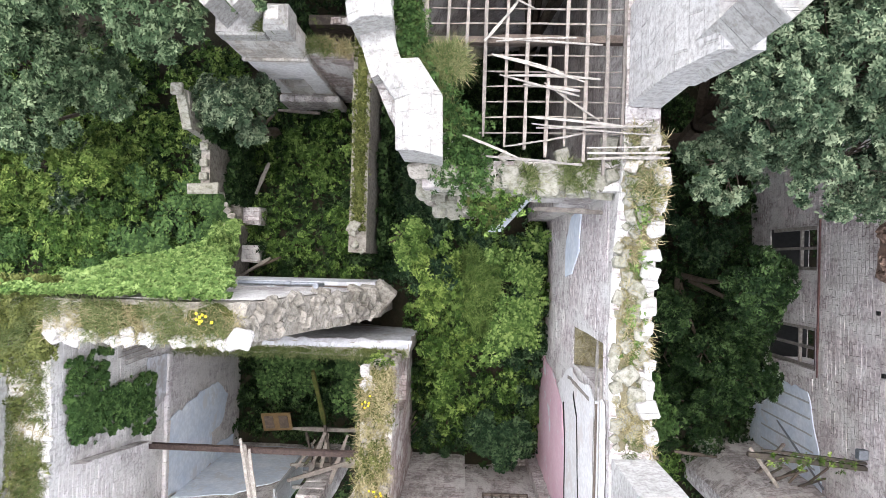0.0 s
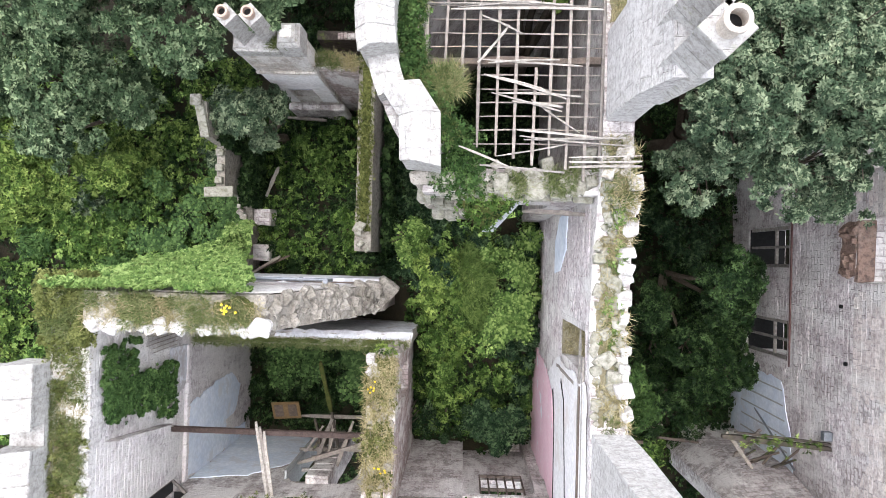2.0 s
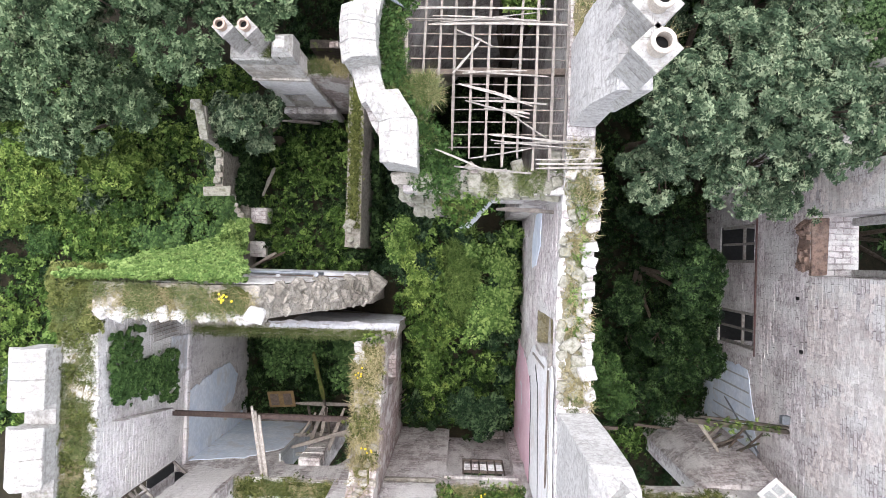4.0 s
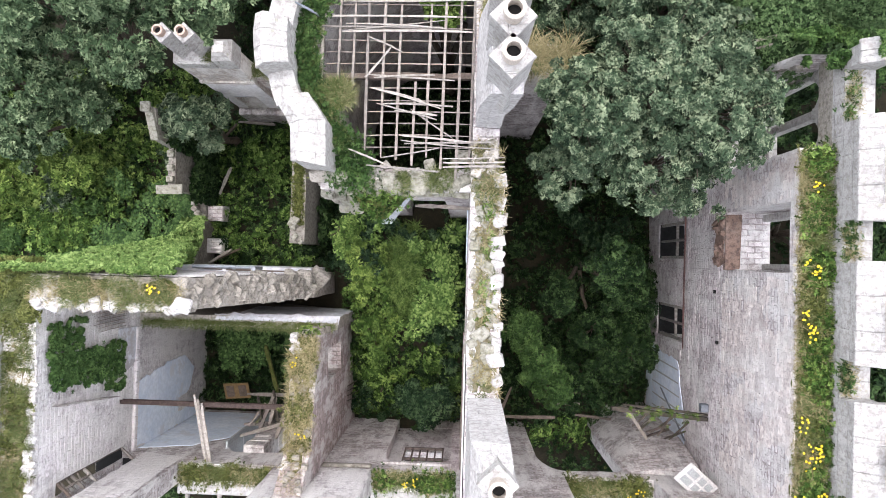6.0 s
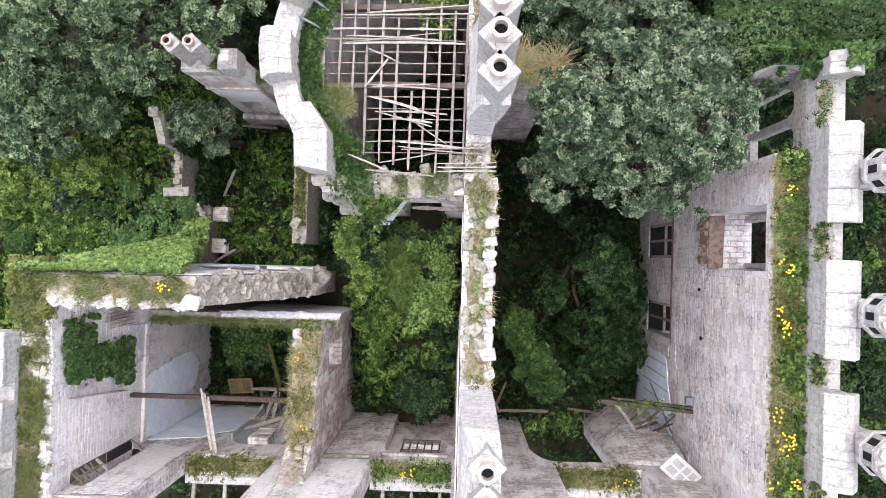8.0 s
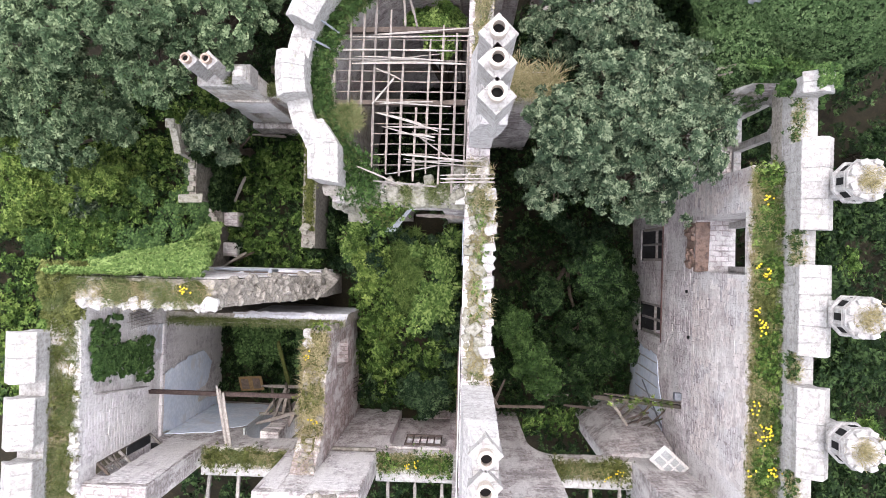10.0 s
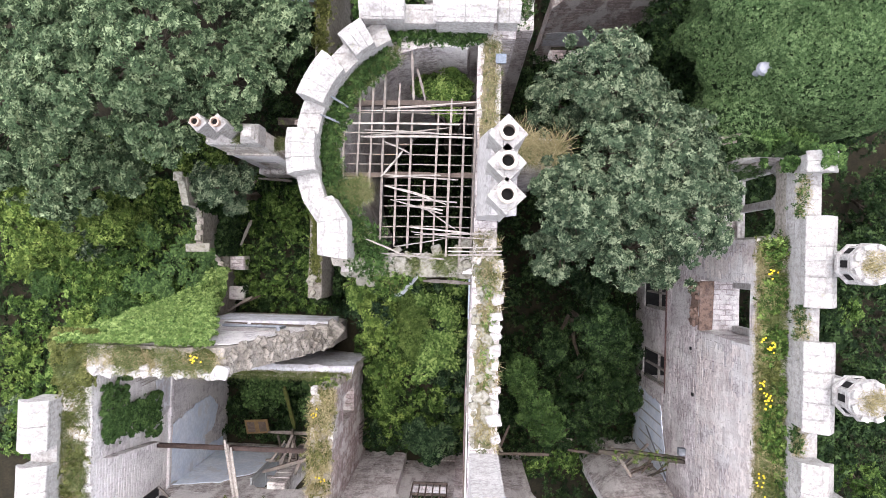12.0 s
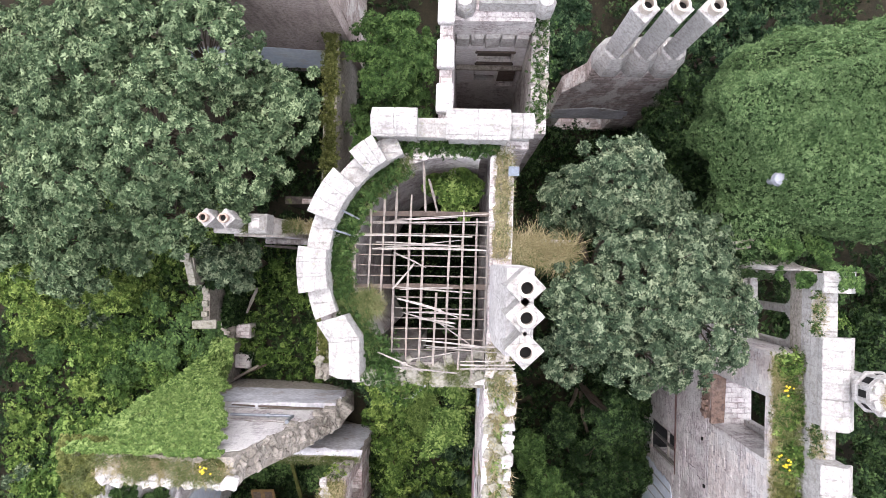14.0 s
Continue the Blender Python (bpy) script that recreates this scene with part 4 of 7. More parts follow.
undergrowth("garden_shade", "dark green bramble in the garden", -25, -9.6, -9, 9, 4.0, LEAF_SHADE_DARK, 0.2, 0.7, 0.17, 34, size=(0.25, 0.5), ros=10)
ferns("garden_ferns", "green ferns at the garden edge", spread(-14.5, -10, -0.4, 3.2, 20, 44), 0.62, LEAF_CREEPER, 45, 1.1)
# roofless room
undergrowth("room_weeds", "dark ferns and weeds on the floor of the roofless room", -9.4, -2.8, -8.0, -3.3, 9, LEAF_SHADE_DARK, 0.1, 0.7, 0.16, 25)
undergrowth("room_nettles", "tall dark nettles and ferns in the roofless room", -8.9, -2.9, -6.3, -3.4, 8, LEAF_SHADE_DARK, 0.5, 2.2, 0.15, 40, ros=9, size=(0.15, 0.35), even=True)
ferns("room_ferns", "dark green ferns on the floor of the roofless room", spread(-8.0, -3.0, -5.8, -3.4, 22, 46), 0.62, LEAF_CREEPER, 47, 1.8)
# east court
# east court plants: the shade between the walls is put into their leaf colour
undergrowth("east_weeds", "green scrub filling the east court with shade in its colour", 4.4, 12.4, -8.2, 12.7, 7, LEAF_SHADE_DARK, 0.1, 1.8, 0.14, 26, size=(0.2, 0.45))
undergrowth("north_weeds", "dark green scrub north of the tower", -8.5, 24, 10.1, 24, 2.6, LEAF_SHADE_DARK, 0.3, 2.2, 0.15, 27, size=(0.3, 0.65), ros=12, ok=lambda x, y: not (1.6 < x < 5.4 and y < 14.2))
undergrowth("outer_weeds", "dark woodland floor east of the ruin", 14.3, 27, -14, 12, 2.0, LEAF_SHADE_DARK, 0.3, 2.4, 0.17, 28, size=(0.3, 0.7), ros=12)

BIG = "large grey green broadleaved tree beside the tower"
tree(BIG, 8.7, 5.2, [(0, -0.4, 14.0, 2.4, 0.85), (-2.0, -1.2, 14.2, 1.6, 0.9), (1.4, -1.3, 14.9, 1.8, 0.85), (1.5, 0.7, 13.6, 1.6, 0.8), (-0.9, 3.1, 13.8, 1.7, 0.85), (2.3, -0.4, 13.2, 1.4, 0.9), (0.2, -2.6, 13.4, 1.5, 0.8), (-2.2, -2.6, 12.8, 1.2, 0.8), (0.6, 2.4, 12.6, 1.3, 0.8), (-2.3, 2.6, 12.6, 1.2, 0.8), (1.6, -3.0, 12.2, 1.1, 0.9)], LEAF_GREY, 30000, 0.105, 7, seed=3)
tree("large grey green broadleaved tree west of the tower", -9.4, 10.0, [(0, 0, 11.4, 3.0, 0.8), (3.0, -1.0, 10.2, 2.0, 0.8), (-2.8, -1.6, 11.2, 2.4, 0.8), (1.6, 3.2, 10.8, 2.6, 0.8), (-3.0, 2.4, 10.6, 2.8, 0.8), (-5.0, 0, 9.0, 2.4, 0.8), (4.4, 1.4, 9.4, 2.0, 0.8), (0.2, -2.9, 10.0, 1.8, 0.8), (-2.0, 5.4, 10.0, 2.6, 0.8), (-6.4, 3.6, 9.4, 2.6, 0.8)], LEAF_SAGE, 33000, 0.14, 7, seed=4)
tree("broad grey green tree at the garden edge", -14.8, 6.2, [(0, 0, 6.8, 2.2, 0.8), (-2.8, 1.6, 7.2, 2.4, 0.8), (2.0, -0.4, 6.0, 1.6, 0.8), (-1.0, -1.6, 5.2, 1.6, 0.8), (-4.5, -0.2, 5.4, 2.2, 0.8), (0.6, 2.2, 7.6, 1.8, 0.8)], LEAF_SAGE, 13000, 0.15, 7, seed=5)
tree("yellow green tree beyond the garden", -18.6, 4.0, [(0, 0, 4.2, 1.4, 0.8), (1.8, -0.8, 3.2, 1.1, 0.8), (-1.6, 0.4, 4.2, 1.5, 0.8), (3.6, -0.7, 2.6, 1.0, 0.8), (0.4, -1.3, 3.6, 1.1, 0.8)], LEAF_YELLOW, 5200, 0.16, 6, seed=55)
tree("small dark tree beside the garden wall", -8.2, 5.0, [(0, 0, 6.6, 0.9, 0.8), (0.8, 0.5, 6.0, 0.7, 0.8), (-0.7, 0.3, 6.2, 0.8, 0.8), (0.5, -0.6, 5.4, 0.6, 0.8)], LEAF_GREY, 2000, 0.125, 7, seed=6)
tree("small tree in the east court with shade in its leaf colour", 8.6, -0.4, [(0, 0, 9.6, 1.0, 0.9), (1.1, -1.0, 7.0, 0.9, 0.9), (-1.4, -1.4, 5.6, 1.0, 0.9), (0.4, -2.8, 4.6, 1.1, 0.9)], LEAF_SHADE_DARK, 4200, 0.12, 7, seed=7)
tree("shrub in the corner of the east court with shade in its colour", 10.6, -4.2, [(0, 0, 4.6, 1.0, 0.9), (-0.8, -0.6, 4.0, 0.9, 0.9), (0.2, 1.2, 3.8, 0.9, 0.9)], LEAF_SHADE_DARK, 2200, 0.13, 7, seed=8, category="shrub", name="shrub")
tree("mid green shrub in the east court", 6.6, -4.8, [(0, 0, 4.2, 1.0, 0.9), (0.8, -1.2, 3.4, 0.9, 0.9), (-0.5, 1.4, 3.8, 0.9, 0.9)], LEAF_CREEPER, 2000, 0.14, 7, seed=9, category="shrub", name="shrub")
tree("bright green shrub growing inside the tower", 2.35, 8.0, [(0, 0.2, 12.7, 0.75, 0.8), (0.45, 0.1, 12.4, 0.6, 0.8), (-0.55, 0.2, 12.3, 0.6, 0.8), (0, -0.4, 12.2, 0.6, 0.8)], LEAF_FERN, 1700, 0.13, 7, seed=10, category="shrub", name="shrub")
tree("mid green tree between the north walls", -0.8, 13.9, [(0, 0, 6.0, 1.5, 0.85), (-0.9, 1.6, 5.6, 1.4, 0.85), (0.8, -1.4, 5.0, 1.2, 0.85), (0.6, 1.8, 6.4, 1.2, 0.85), (-1.3, -1.6, 4.2, 1.0, 0.85), (-0.6, -2.8, 5.2, 1.3, 0.85), (0.9, -2.7, 4.8, 1.0, 0.85), (0.9, 0.4, 6.4, 1.2, 0.85), (-1.2, -3.9, 4.6, 1.0, 0.85)], LEAF_CREEPER, 8000, 0.135, 7, seed=11)
tree("dark green tree behind the small north house", 6.6, 15.6, [(0, 0, 7.4, 1.6, 0.85), (0.6, -1.6, 6.4, 1.2, 0.85), (-0.4, 1.8, 7.0, 1.6, 0.85)], LEAF_GLOSSY, 4200, 0.125, 7, seed=12)
tree("dark green tree behind the ruined gable", 13.4, 15.4, [(0, 0, 8.0, 2.0, 0.85), (-2.0, 0.6, 7.2, 1.6, 0.85), (2.2, 0.4, 7.6, 2.0, 0.85), (0.4, 2.2, 8.4, 2.0, 0.85), (-1.4, -1.8, 6.0, 1.4, 0.85)], LEAF_GLOSSY, 8000, 0.13, 7, seed=13)
for k, (x, y, z) in enumerate(((18.2, -4.5, 6.5), (17.6, 1.2, 7.5), (18.5, -10.0, 6.0))):
    tree("dark woodland tree outside the east wall", x, y, [(0, 0, z, 2.0, 0.85), (-1.2, 1.6, z - 0.8, 1.5, 0.85), (0.8, -1.8, z - 0.6, 1.6, 0.85), (2.4, 0.6, z, 1.8, 0.85)], LEAF_SHADE_DARK, 2600, 0.19, 6, seed=60 + k, group="trees outside the east wall")
tree("dark green tree outside the west wall", -13.6, -5.0, [(0, 0, 5.6, 1.6, 0.85), (-1.6, 1.4, 5.0, 1.4, 0.85), (0.2, -2.2, 5.0, 1.5, 0.85), (-2.4, -1.0, 5.6, 1.5, 0.85)], LEAF_MID, 3600, 0.2, 7, seed=66)

undergrowth("sill_gap_weeds", "weeds growing through the low south window", 6.5, 9.7, -9.2, -8.2, 14, LEAF_MID, 0.1, 0.5, 0.14, 39, floor_only=True, ros=9)
undergrowth("south_weeds", "dark weeds outside the south wall", -12, 15, -16, -9.2, 2.0, LEAF_SHADE_DARK, 0.3, 1.6, 0.2, 29, size=(0.35, 0.7))
# dark weeds added indoors to give the floors their enclosed shade
undergrowth("house_weeds", "weeds added to darken the floor of the small north house", 2.1, 4.75, 10.1, 13.3, 12, LEAF_SHADE_DARK, 0.1, 0.8, 0.2, 35, floor_only=True)
undergrowth("tower_weeds", "weeds on the floor of the tower darkened for its shade", -0.6, 3.3, 2.3, 9.0, 12, LEAF_SHADE_DARK, 0.1, 0.8, 0.2, 36, floor_only=True, ok=lambda x, y: math.hypot(x - TCX, y - TCY) < 3.4)


def shrubs(label, spots, mats, zr, rr, clumps, leaf, seed, group):
    """Separate shrubs of uneven size, each with a few boughs."""
    rng = np.random.default_rng(seed)
    for k, (x, y) in enumerate(spots):
        if not free(x, y):
            continue
        z, r = ground_height(x, y) + rng.uniform(*zr), rng.uniform(*rr)
        blobs = [(0, 0, z, r, 0.85)] + [(rng.normal(0, r * 0.9), rng.normal(0, r * 0.9), z * rng.uniform(0.6, 0.95), r * rng.uniform(0.55, 0.85), 0.85) for _ in range(3)]
        tree(label, x, y, blobs, mats[k % len(mats)], int(clumps * 1.6 * r * r), leaf * 0.78 * rng.uniform(0.8, 1.2), 7, seed=seed + k, category="shrub", name="shrub", group=group)


shrubs("rounded green shrub in the overgrown garden", spread(-21, -10.6, -9.5, 4.6, 34, 71), (LEAF_YELLOW, LEAF_CREEPER, LEAF_MID, LEAF_YELLOW, LEAF_MID, LEAF_GREY), (0.4, 1.3), (0.45, 0.9), 560, 0.18, 700, "shrubs in the garden")
shrubs("leafy shrub among the courtyard weeds", [p for p in spread(-1.6, 3.0, -6.6, 1.2, 26, 72) if p[0] > 1.9 or p[1] < -4.6], (LEAF_GLOSSY, LEAF_SHADE_DARK, LEAF_MID, LEAF_CREEPER), (0.4, 0.8), (0.25, 0.42), 900, 0.14, 760, "shrubs in the courtyard")
shrubs("leafy shrub between the low walls", spread(-8.8, -4.2, -0.6, 6.0, 9, 73), (LEAF_MID, LEAF_SHADE_DARK), (0.4, 0.9), (0.3, 0.55), 700, 0.16, 790, "shrubs between the low walls")
shrubs("shrub in the east court with leaves darkened for the shade", spread(5.0, 11.8, -6.8, 2.5, 12, 74), (LEAF_SHADE_DARK, LEAF_SHADE_DARK, LEAF_GLOSSY), (1.2, 3.0), (0.45, 0.85), 620, 0.15, 820, "shrubs in the east court")
shrubs("dark shrub in the woodland outside", spread(15.0, 24, -12, 6, 14, 75), (LEAF_SHADE_DARK, LEAF_SHADE_DARK, LEAF_MID), (1.5, 3.5), (0.8, 1.4), 380, 0.2, 850, "shrubs in the woodland")

# ---------------------------------------------------------------- tower roof timbers
def stick_mesh(name, length, w, h, mat, seed=0, segs=9, bend=0.03):
    """A weathered length of timber along x, slightly bent and tapered, with split ends."""
    rng = np.random.default_rng(seed)
    rings = []
    bow = rng.uniform(-1, 1)
    for i in range(segs + 1):
        q = i / segs
        dy, dz = bend * math.sin(math.pi * q) * bow + 0.15 * bend * rng.uniform(-1, 1), 0.3 * bend * math.sin(math.pi * q) + 0.1 * bend * rng.uniform(-1, 1)
        k = (1 - 0.6 * abs(2 * q - 1) ** 6 * rng.uniform(0.2, 1)) * rng.uniform(0.72, 1.15)
        x = length * q
        rings.append([(x, dy - w / 2 * k, dz - h / 2), (x + rng.normal(0, 0.01), dy + w / 2 * k, dz - h / 2), (x, dy + w / 2 * k, dz + h / 2 * k), (x, dy - w / 2 * k, dz + h / 2)])
    return from_bm(name, loft_bm(rings), mat)


def lay(parent, name, a, b, w, h, mat, seed, label=""):
    a, b = Vector(a), Vector(b)
    d = b - a
    m = Matrix.Translation(a) @ d.to_track_quat("X", "Z").to_matrix().to_4x4()
    return part(name, stick_mesh(name, d.length, w, h, mat, seed), parent, label, m)


def tower_roof():
    f = thing("tower_roof_frame", "rotting grid of joists and laths over the open tower", "roof frame")
    for k, y in enumerate((7.05, 4.72)):
        lay(f, "beam", (-1.45, y - 0.03, 14.9), (3.6, y + 0.05, 14.9), 0.17, 0.22, TIMBER_DARK, k, "dark brown cross beam")
    battens = [(-0.85, 4.54, 6.9), (-0.41, 4.27, 7.87), (0.01, 4.28, 7.99), (0.42, 2.61, 8.68), (0.87, 2.4, 7.67), (1.3, 2.36, 6.73), (1.74, 2.2, 4.55), (2.14, 2.44, 6.75), (2.55, 2.12, 7.21), (2.98, 1.85, 6.95), (3.34, 2.37, 7.06)]
    for k, (x, y0, y1) in enumerate(battens):
        lay(f, "joist", (x - 0.03, y0, 15.05), (x + 0.03, y1, 15.06), 0.075, 0.09, TIMBER, 10 + k)
    for k in range(13):
        y = 2.7 + k * 0.335
        x0 = -0.8 + 0.25 * abs(nz(k * 1.7, 3.0)) + (1.1 if y < 4.4 else 0)
        lay(f, "lath", (x0, y, 14.98), (3.4, y + 0.03, 14.98), 0.035, 0.03, TIMBER, 40 + k)
    one = [(0.51, 6.87, 3.86, 7.15), (-0.34, 6.76, 3.75, 6.86), (-1.23, 6.32, 2.87, 6.36), (-1.28, 6.04, 2.49, 6.06), (-0.31, 5.9, 3.33, 5.94), (-0.14, 5.94, 2.54, 6.25), (0.37, 5.8, 1.41, 5.35), (1.05, 5.49, 0.36, 4.63), (0.45, 4.71, 2.86, 4.58),
           (0.52, 4.35, 2.49, 3.79), (0.91, 4.28, 1.98, 4.0), (0.7, 3.91, 2.39, 3.48), (0.87, 3.91, 2.83, 3.86), (1.66, 3.77, 2.85, 2.97)]
    two = [(1.34, 3.03, 3.3, 2.87), (1.4, 2.89, 4.02, 2.7), (-0.05, 2.62, 1.42, 2.03), (0.47, 2.17, 2.48, 2.03), (0.85, 2.4, 2.52, 2.71), (2.52, 2.85, 4.02, 2.89), (2.58, 2.4, 4.31, 2.48), (2.59, 2.29, 4.31, 2.34), (2.59, 2.17, 4.31, 2.22),
           (-0.2, 6.12, 2.6, 6.02), (0.1, 5.97, 2.2, 6.0), (0.3, 6.82, 2.4, 6.97), (1.5, 2.8, 3.6, 2.86), (1.2, 3.72, 2.4, 3.6), (0.6, 4.62, 2.3, 4.72)]
    for k, (x0, y0, x1, y1) in enumerate(one + two):
        z = 15.13 + 0.012 * (k % 6)
        lay(f, "loose_lath", (x0, y0, z), (x1, y1, z + 0.01), 0.035 + 0.035 * ((k * 7) % 5) / 5, 0.03, TIMBER_PALE, 70 + k, "bleached broken lath")
    for k, (x0, y0, x1, y1) in enumerate([(1.24, 8.86, 1.36, 7.12), (1.43, 8.19, 1.74, 7.11), (-1.02, 7.12, -0.2, 7.87), (3.79, 5.5, 3.76, 8.86)]):
        lay(f, "rafter_end", (x0, y0, 14.95), (x1, y1, 15.15), 0.08, 0.07, TIMBER, 130 + k)


tower_roof()


# ---------------------------------------------------------------- plaster skins
def plaster(name, label, axis, at, out, outline, mat, seed=0.0, thick=0.035, ragged=0.16):
    """A broken-edged skin of plaster on a wall face: axis 'x' or 'y' is the wall's normal, out is +1 or -1."""
    pts = []
    for (u0, z0), (u1, z1) in zip(outline, outline[1:] + outline[:1]):
        n = max(2, int(math.hypot(u1 - u0, z1 - z0) / 0.3))
        for i in range(n):
            q = i / n
            u, z = u0 + (u1 - u0) * q, z0 + (z1 - z0) * q
            pts.append((u + ragged * nz(u * 2 + seed, z * 2, 1.0), z + ragged * nz(u * 2, z * 2 + seed, 7.0)))
    def ring(o):
        return [((o, u, z) if axis == "x" else (u, o, z)) for u, z in pts]
    bm = loft_bm([ring(at), ring(at + out * thick)])
    return tagged(thing(name, label, "plaster", from_bm(name, bm, mat)), kind="structure")


plaster("plaster_pink", "peeling pink plaster low on the central wall", "x", 3.37, -1, [(-8.25, 0.5), (-3.9, 0.5), (-3.75, 3.0), (-4.0, 5.5), (-4.6, 7.4), (-5.6, 8.2), (-8.25, 8.4)], PINK_PLASTER, 1.0)
plaster("plaster_white", "cracked white plaster on the central wall", "x", 3.37, -1, [(-8.25, 8.6), (-5.6, 8.45), (-4.6, 7.75), (-4.1, 6.6), (-3.25, 8.8), (-3.2, 9.3), (-3.3, 13.9), (-8.25, 14.2)], LIMEWASH, 2.0)
plaster("plaster_blue", "pale blue plaster low on the west wall", "x", -9.52, 1, [(-8.25, 0.8), (-8.2, 7.5), (-5.6, 7.6), (-5.35, 5.6), (-5.1, 2.9), (-5.8, 1.7), (-6.9, 2.3), (-7.0, 3.5), (-7.6, 3.4), (-7.7, 0.8)], BLUE_PLASTER, 3.0)
plaster("plaster_blue_south", "pale blue plaster low on the south wall", "y", -8.26, 1, [(-9.5, 0.8), (-6.3, 0.8), (-6.3, 4.8), (-7.6, 6.6), (-9.5, 7.1)], BLUE_PLASTER, 4.0)
plaster("plaster_blue_east", "pale blue plaster low on the east wall", "x", 12.36, -1, [(-8.2, 0.5), (-4.2, 0.5), (-4.4, 5.2), (-6.0, 5.9), (-8.2, 6.3)], BLUE_PLASTER, 5.0)
plaster("plaster_ivy_wall", "weathered white plaster on the broken cross wall", "y", -1.13, 1, [(-8.0, 9.5), (-4.0, 9.6), (-4.3, 11.2), (-4.9, 13.6), (-6.6, 14.2), (-8.0, 14.0)], WALL_LIME, 6.0)
plaster("plaster_ivy_strip", "stained strip of plaster under the iron pipe", "y", -1.13, 1, [(-8.0, 7.2), (-3.2, 7.3), (-3.7, 9.3), (-8.0, 9.3)], WALL_BRICK, 6.5, 0.02)
plaster("plaster_ivy_lip", "thick white plaster with a torn upper lip on the cross wall", "y", -1.13, 1, [(-8.4, 3.6), (-3.0, 3.6), (-2.95, 6.5), (-5.0, 6.8), (-6.6, 7.1), (-8.4, 6.7)], STAINED_LIME, 6.8, 0.22, 0.3)
plaster("plaster_gable", "white limewash low on the chimney gable", "y", 6.48, -1, [(-7.4, 2.6), (-6.98, 2.6), (-6.98, 4.85), (-5.98, 4.85), (-5.98, 2.6), (-5.34, 2.6), (-5.34, 7.05), (-7.4, 6.95)], LIMEWASH, 7.0, 0.035, 0.03)
thing("gable_string", "projecting stone band across the chimney gable", "trim", from_bm("gable_string", box_bm(-7.5, -5.25, 6.4, 6.49, 7.05, 7.25, 0.02, 0.03), ASHLAR), kind="structure")
thing("gable_plinth", "stone plinth at the foot of the chimney gable", "plinth", from_bm("gable_plinth", box_bm(-7.6, -5.15, 6.2, 6.49, 0.0, 2.2, 0.05, 0.04), WALL_GREY), kind="structure")
w = thing("gable_niche", "fireplace niche in the chimney gable with shade painted on its backing", "niche", kind="structure")
part("frame", from_bm("frame", box_bm(-6.95, -6.0, 6.44, 6.5, 4.7, 4.85, 0.01), STAINED_LIME), w)
# backing in a dark colour to paint the shade within the niche
part("backing", from_bm("backing", box_bm(-6.9, -6.05, 6.85, 6.9, 3.4, 4.7), TIMBER_DARK), w)
for k in range(7):
    thing("loose_brick", "pinkish brick on the head of the shed wall", "brick", from_bm("loose_brick", box_bm(-4.75 + 0.13 * k, -4.64 + 0.13 * k, 7.98, 8.2, 6.22, 6.34 + 0.05 * (k % 3), 0.01, 0.02), WALL_PINK), group="bricks on the shed wall")
plaster("plaster_far_wall", "grey blue plaster low on the north west wall", "y", 15.66, -1, [(-11.5, 1.0), (-3.4, 1.0), (-3.4, 3.8), (-7.0, 4.4), (-11.5, 4.2)], BLUE_PLASTER, 8.0)
plaster("plaster_ruin", "pale grey plaster low on the ruined gable", "y", 12.77, -1, [(6.7, 3.3), (10.2, 3.3), (10.2, 4.8), (8.4, 5.6), (6.7, 5.0)], STAINED_LIME, 9.0)


# ---------------------------------------------------------------- loose stones on the wall heads
def stone_shapes(n=8):
    out = []
    for i in range(n):
        rng = np.random.default_rng(300 + i)
        bm = bmesh.new()
        bmesh.ops.create_cube(bm, size=0.92)
        for v in bm.verts:
            v.co += Vector(rng.uniform(-0.13, 0.13, 3))
        bmesh.ops.bevel(bm, geom=list(bm.edges), offset=0.09, segments=1, affect="EDGES")
        for v in bm.verts:
            v.co += Vector(rng.uniform(-0.035, 0.035, 3))
        out.append(bm)
    return out


STONE_SETS = {}


def stones(parent, spots, mat, size, flat=0.7, seed=0):
    key = mat.name
    if key not in STONE_SETS:
        STONE_SETS[key] = [from_bm("stone", b, mat) for b in stone_shapes()]
    rng = np.random.default_rng(seed)
    for x, y, z in spots:
        s = size * rng.uniform(0.6, 1.35)
        ob = part("stone", STONE_SETS[key][rng.integers(8)], parent)
        ob.matrix_local = Matrix.LocRotScale((x, y, z + 0.15 * s), Euler((rng.normal(0, 0.15), rng.normal(0, 0.15), rng.uniform(0, 6.3))), (s * rng.uniform(0.8, 1.3), s, s * flat))


def line_spots(a, b, n, top, jx=0.1, jy=0.1, seed=0, axis="y"):
    rng = np.random.default_rng(seed)
    out = []
    for i in range(n):
        q = (i + rng.uniform(0.1, 0.9)) / n
        x, y = a[0] + (b[0] - a[0]) * q + rng.uniform(-jx, jx), a[1] + (b[1] - a[1]) * q + rng.uniform(-jy, jy)
        out.append((x, y, interp(top, y if axis == "y" else x)))
    return out


TOP_C = [(-8.4, 14.6), (-4.4, 14.3), (-2.0, 13.9), (0.5, 14.2), (2.0, 15.0)]
TOP_IVY = [(-9.55, 14.2), (-6.6, 14.4), (-4.9, 14.3), (-4.3, 11.9), (-3.6, 9.6), (-3.0, 6.9), (-2.75, 6.0)]
TOP_M = [(-8.3, 11.8), (-7.8, 11.2), (-7.0, 10.3), (-4.4, 10.0), (-3.3, 9.6)]
stones(WALLS["wall_central"], line_spots((4.24, -4.0), (4.24, 1.95), 15, TOP_C, 0.06, 0.1, 1), STONE_PALE, 0.34, 0.8, 1)
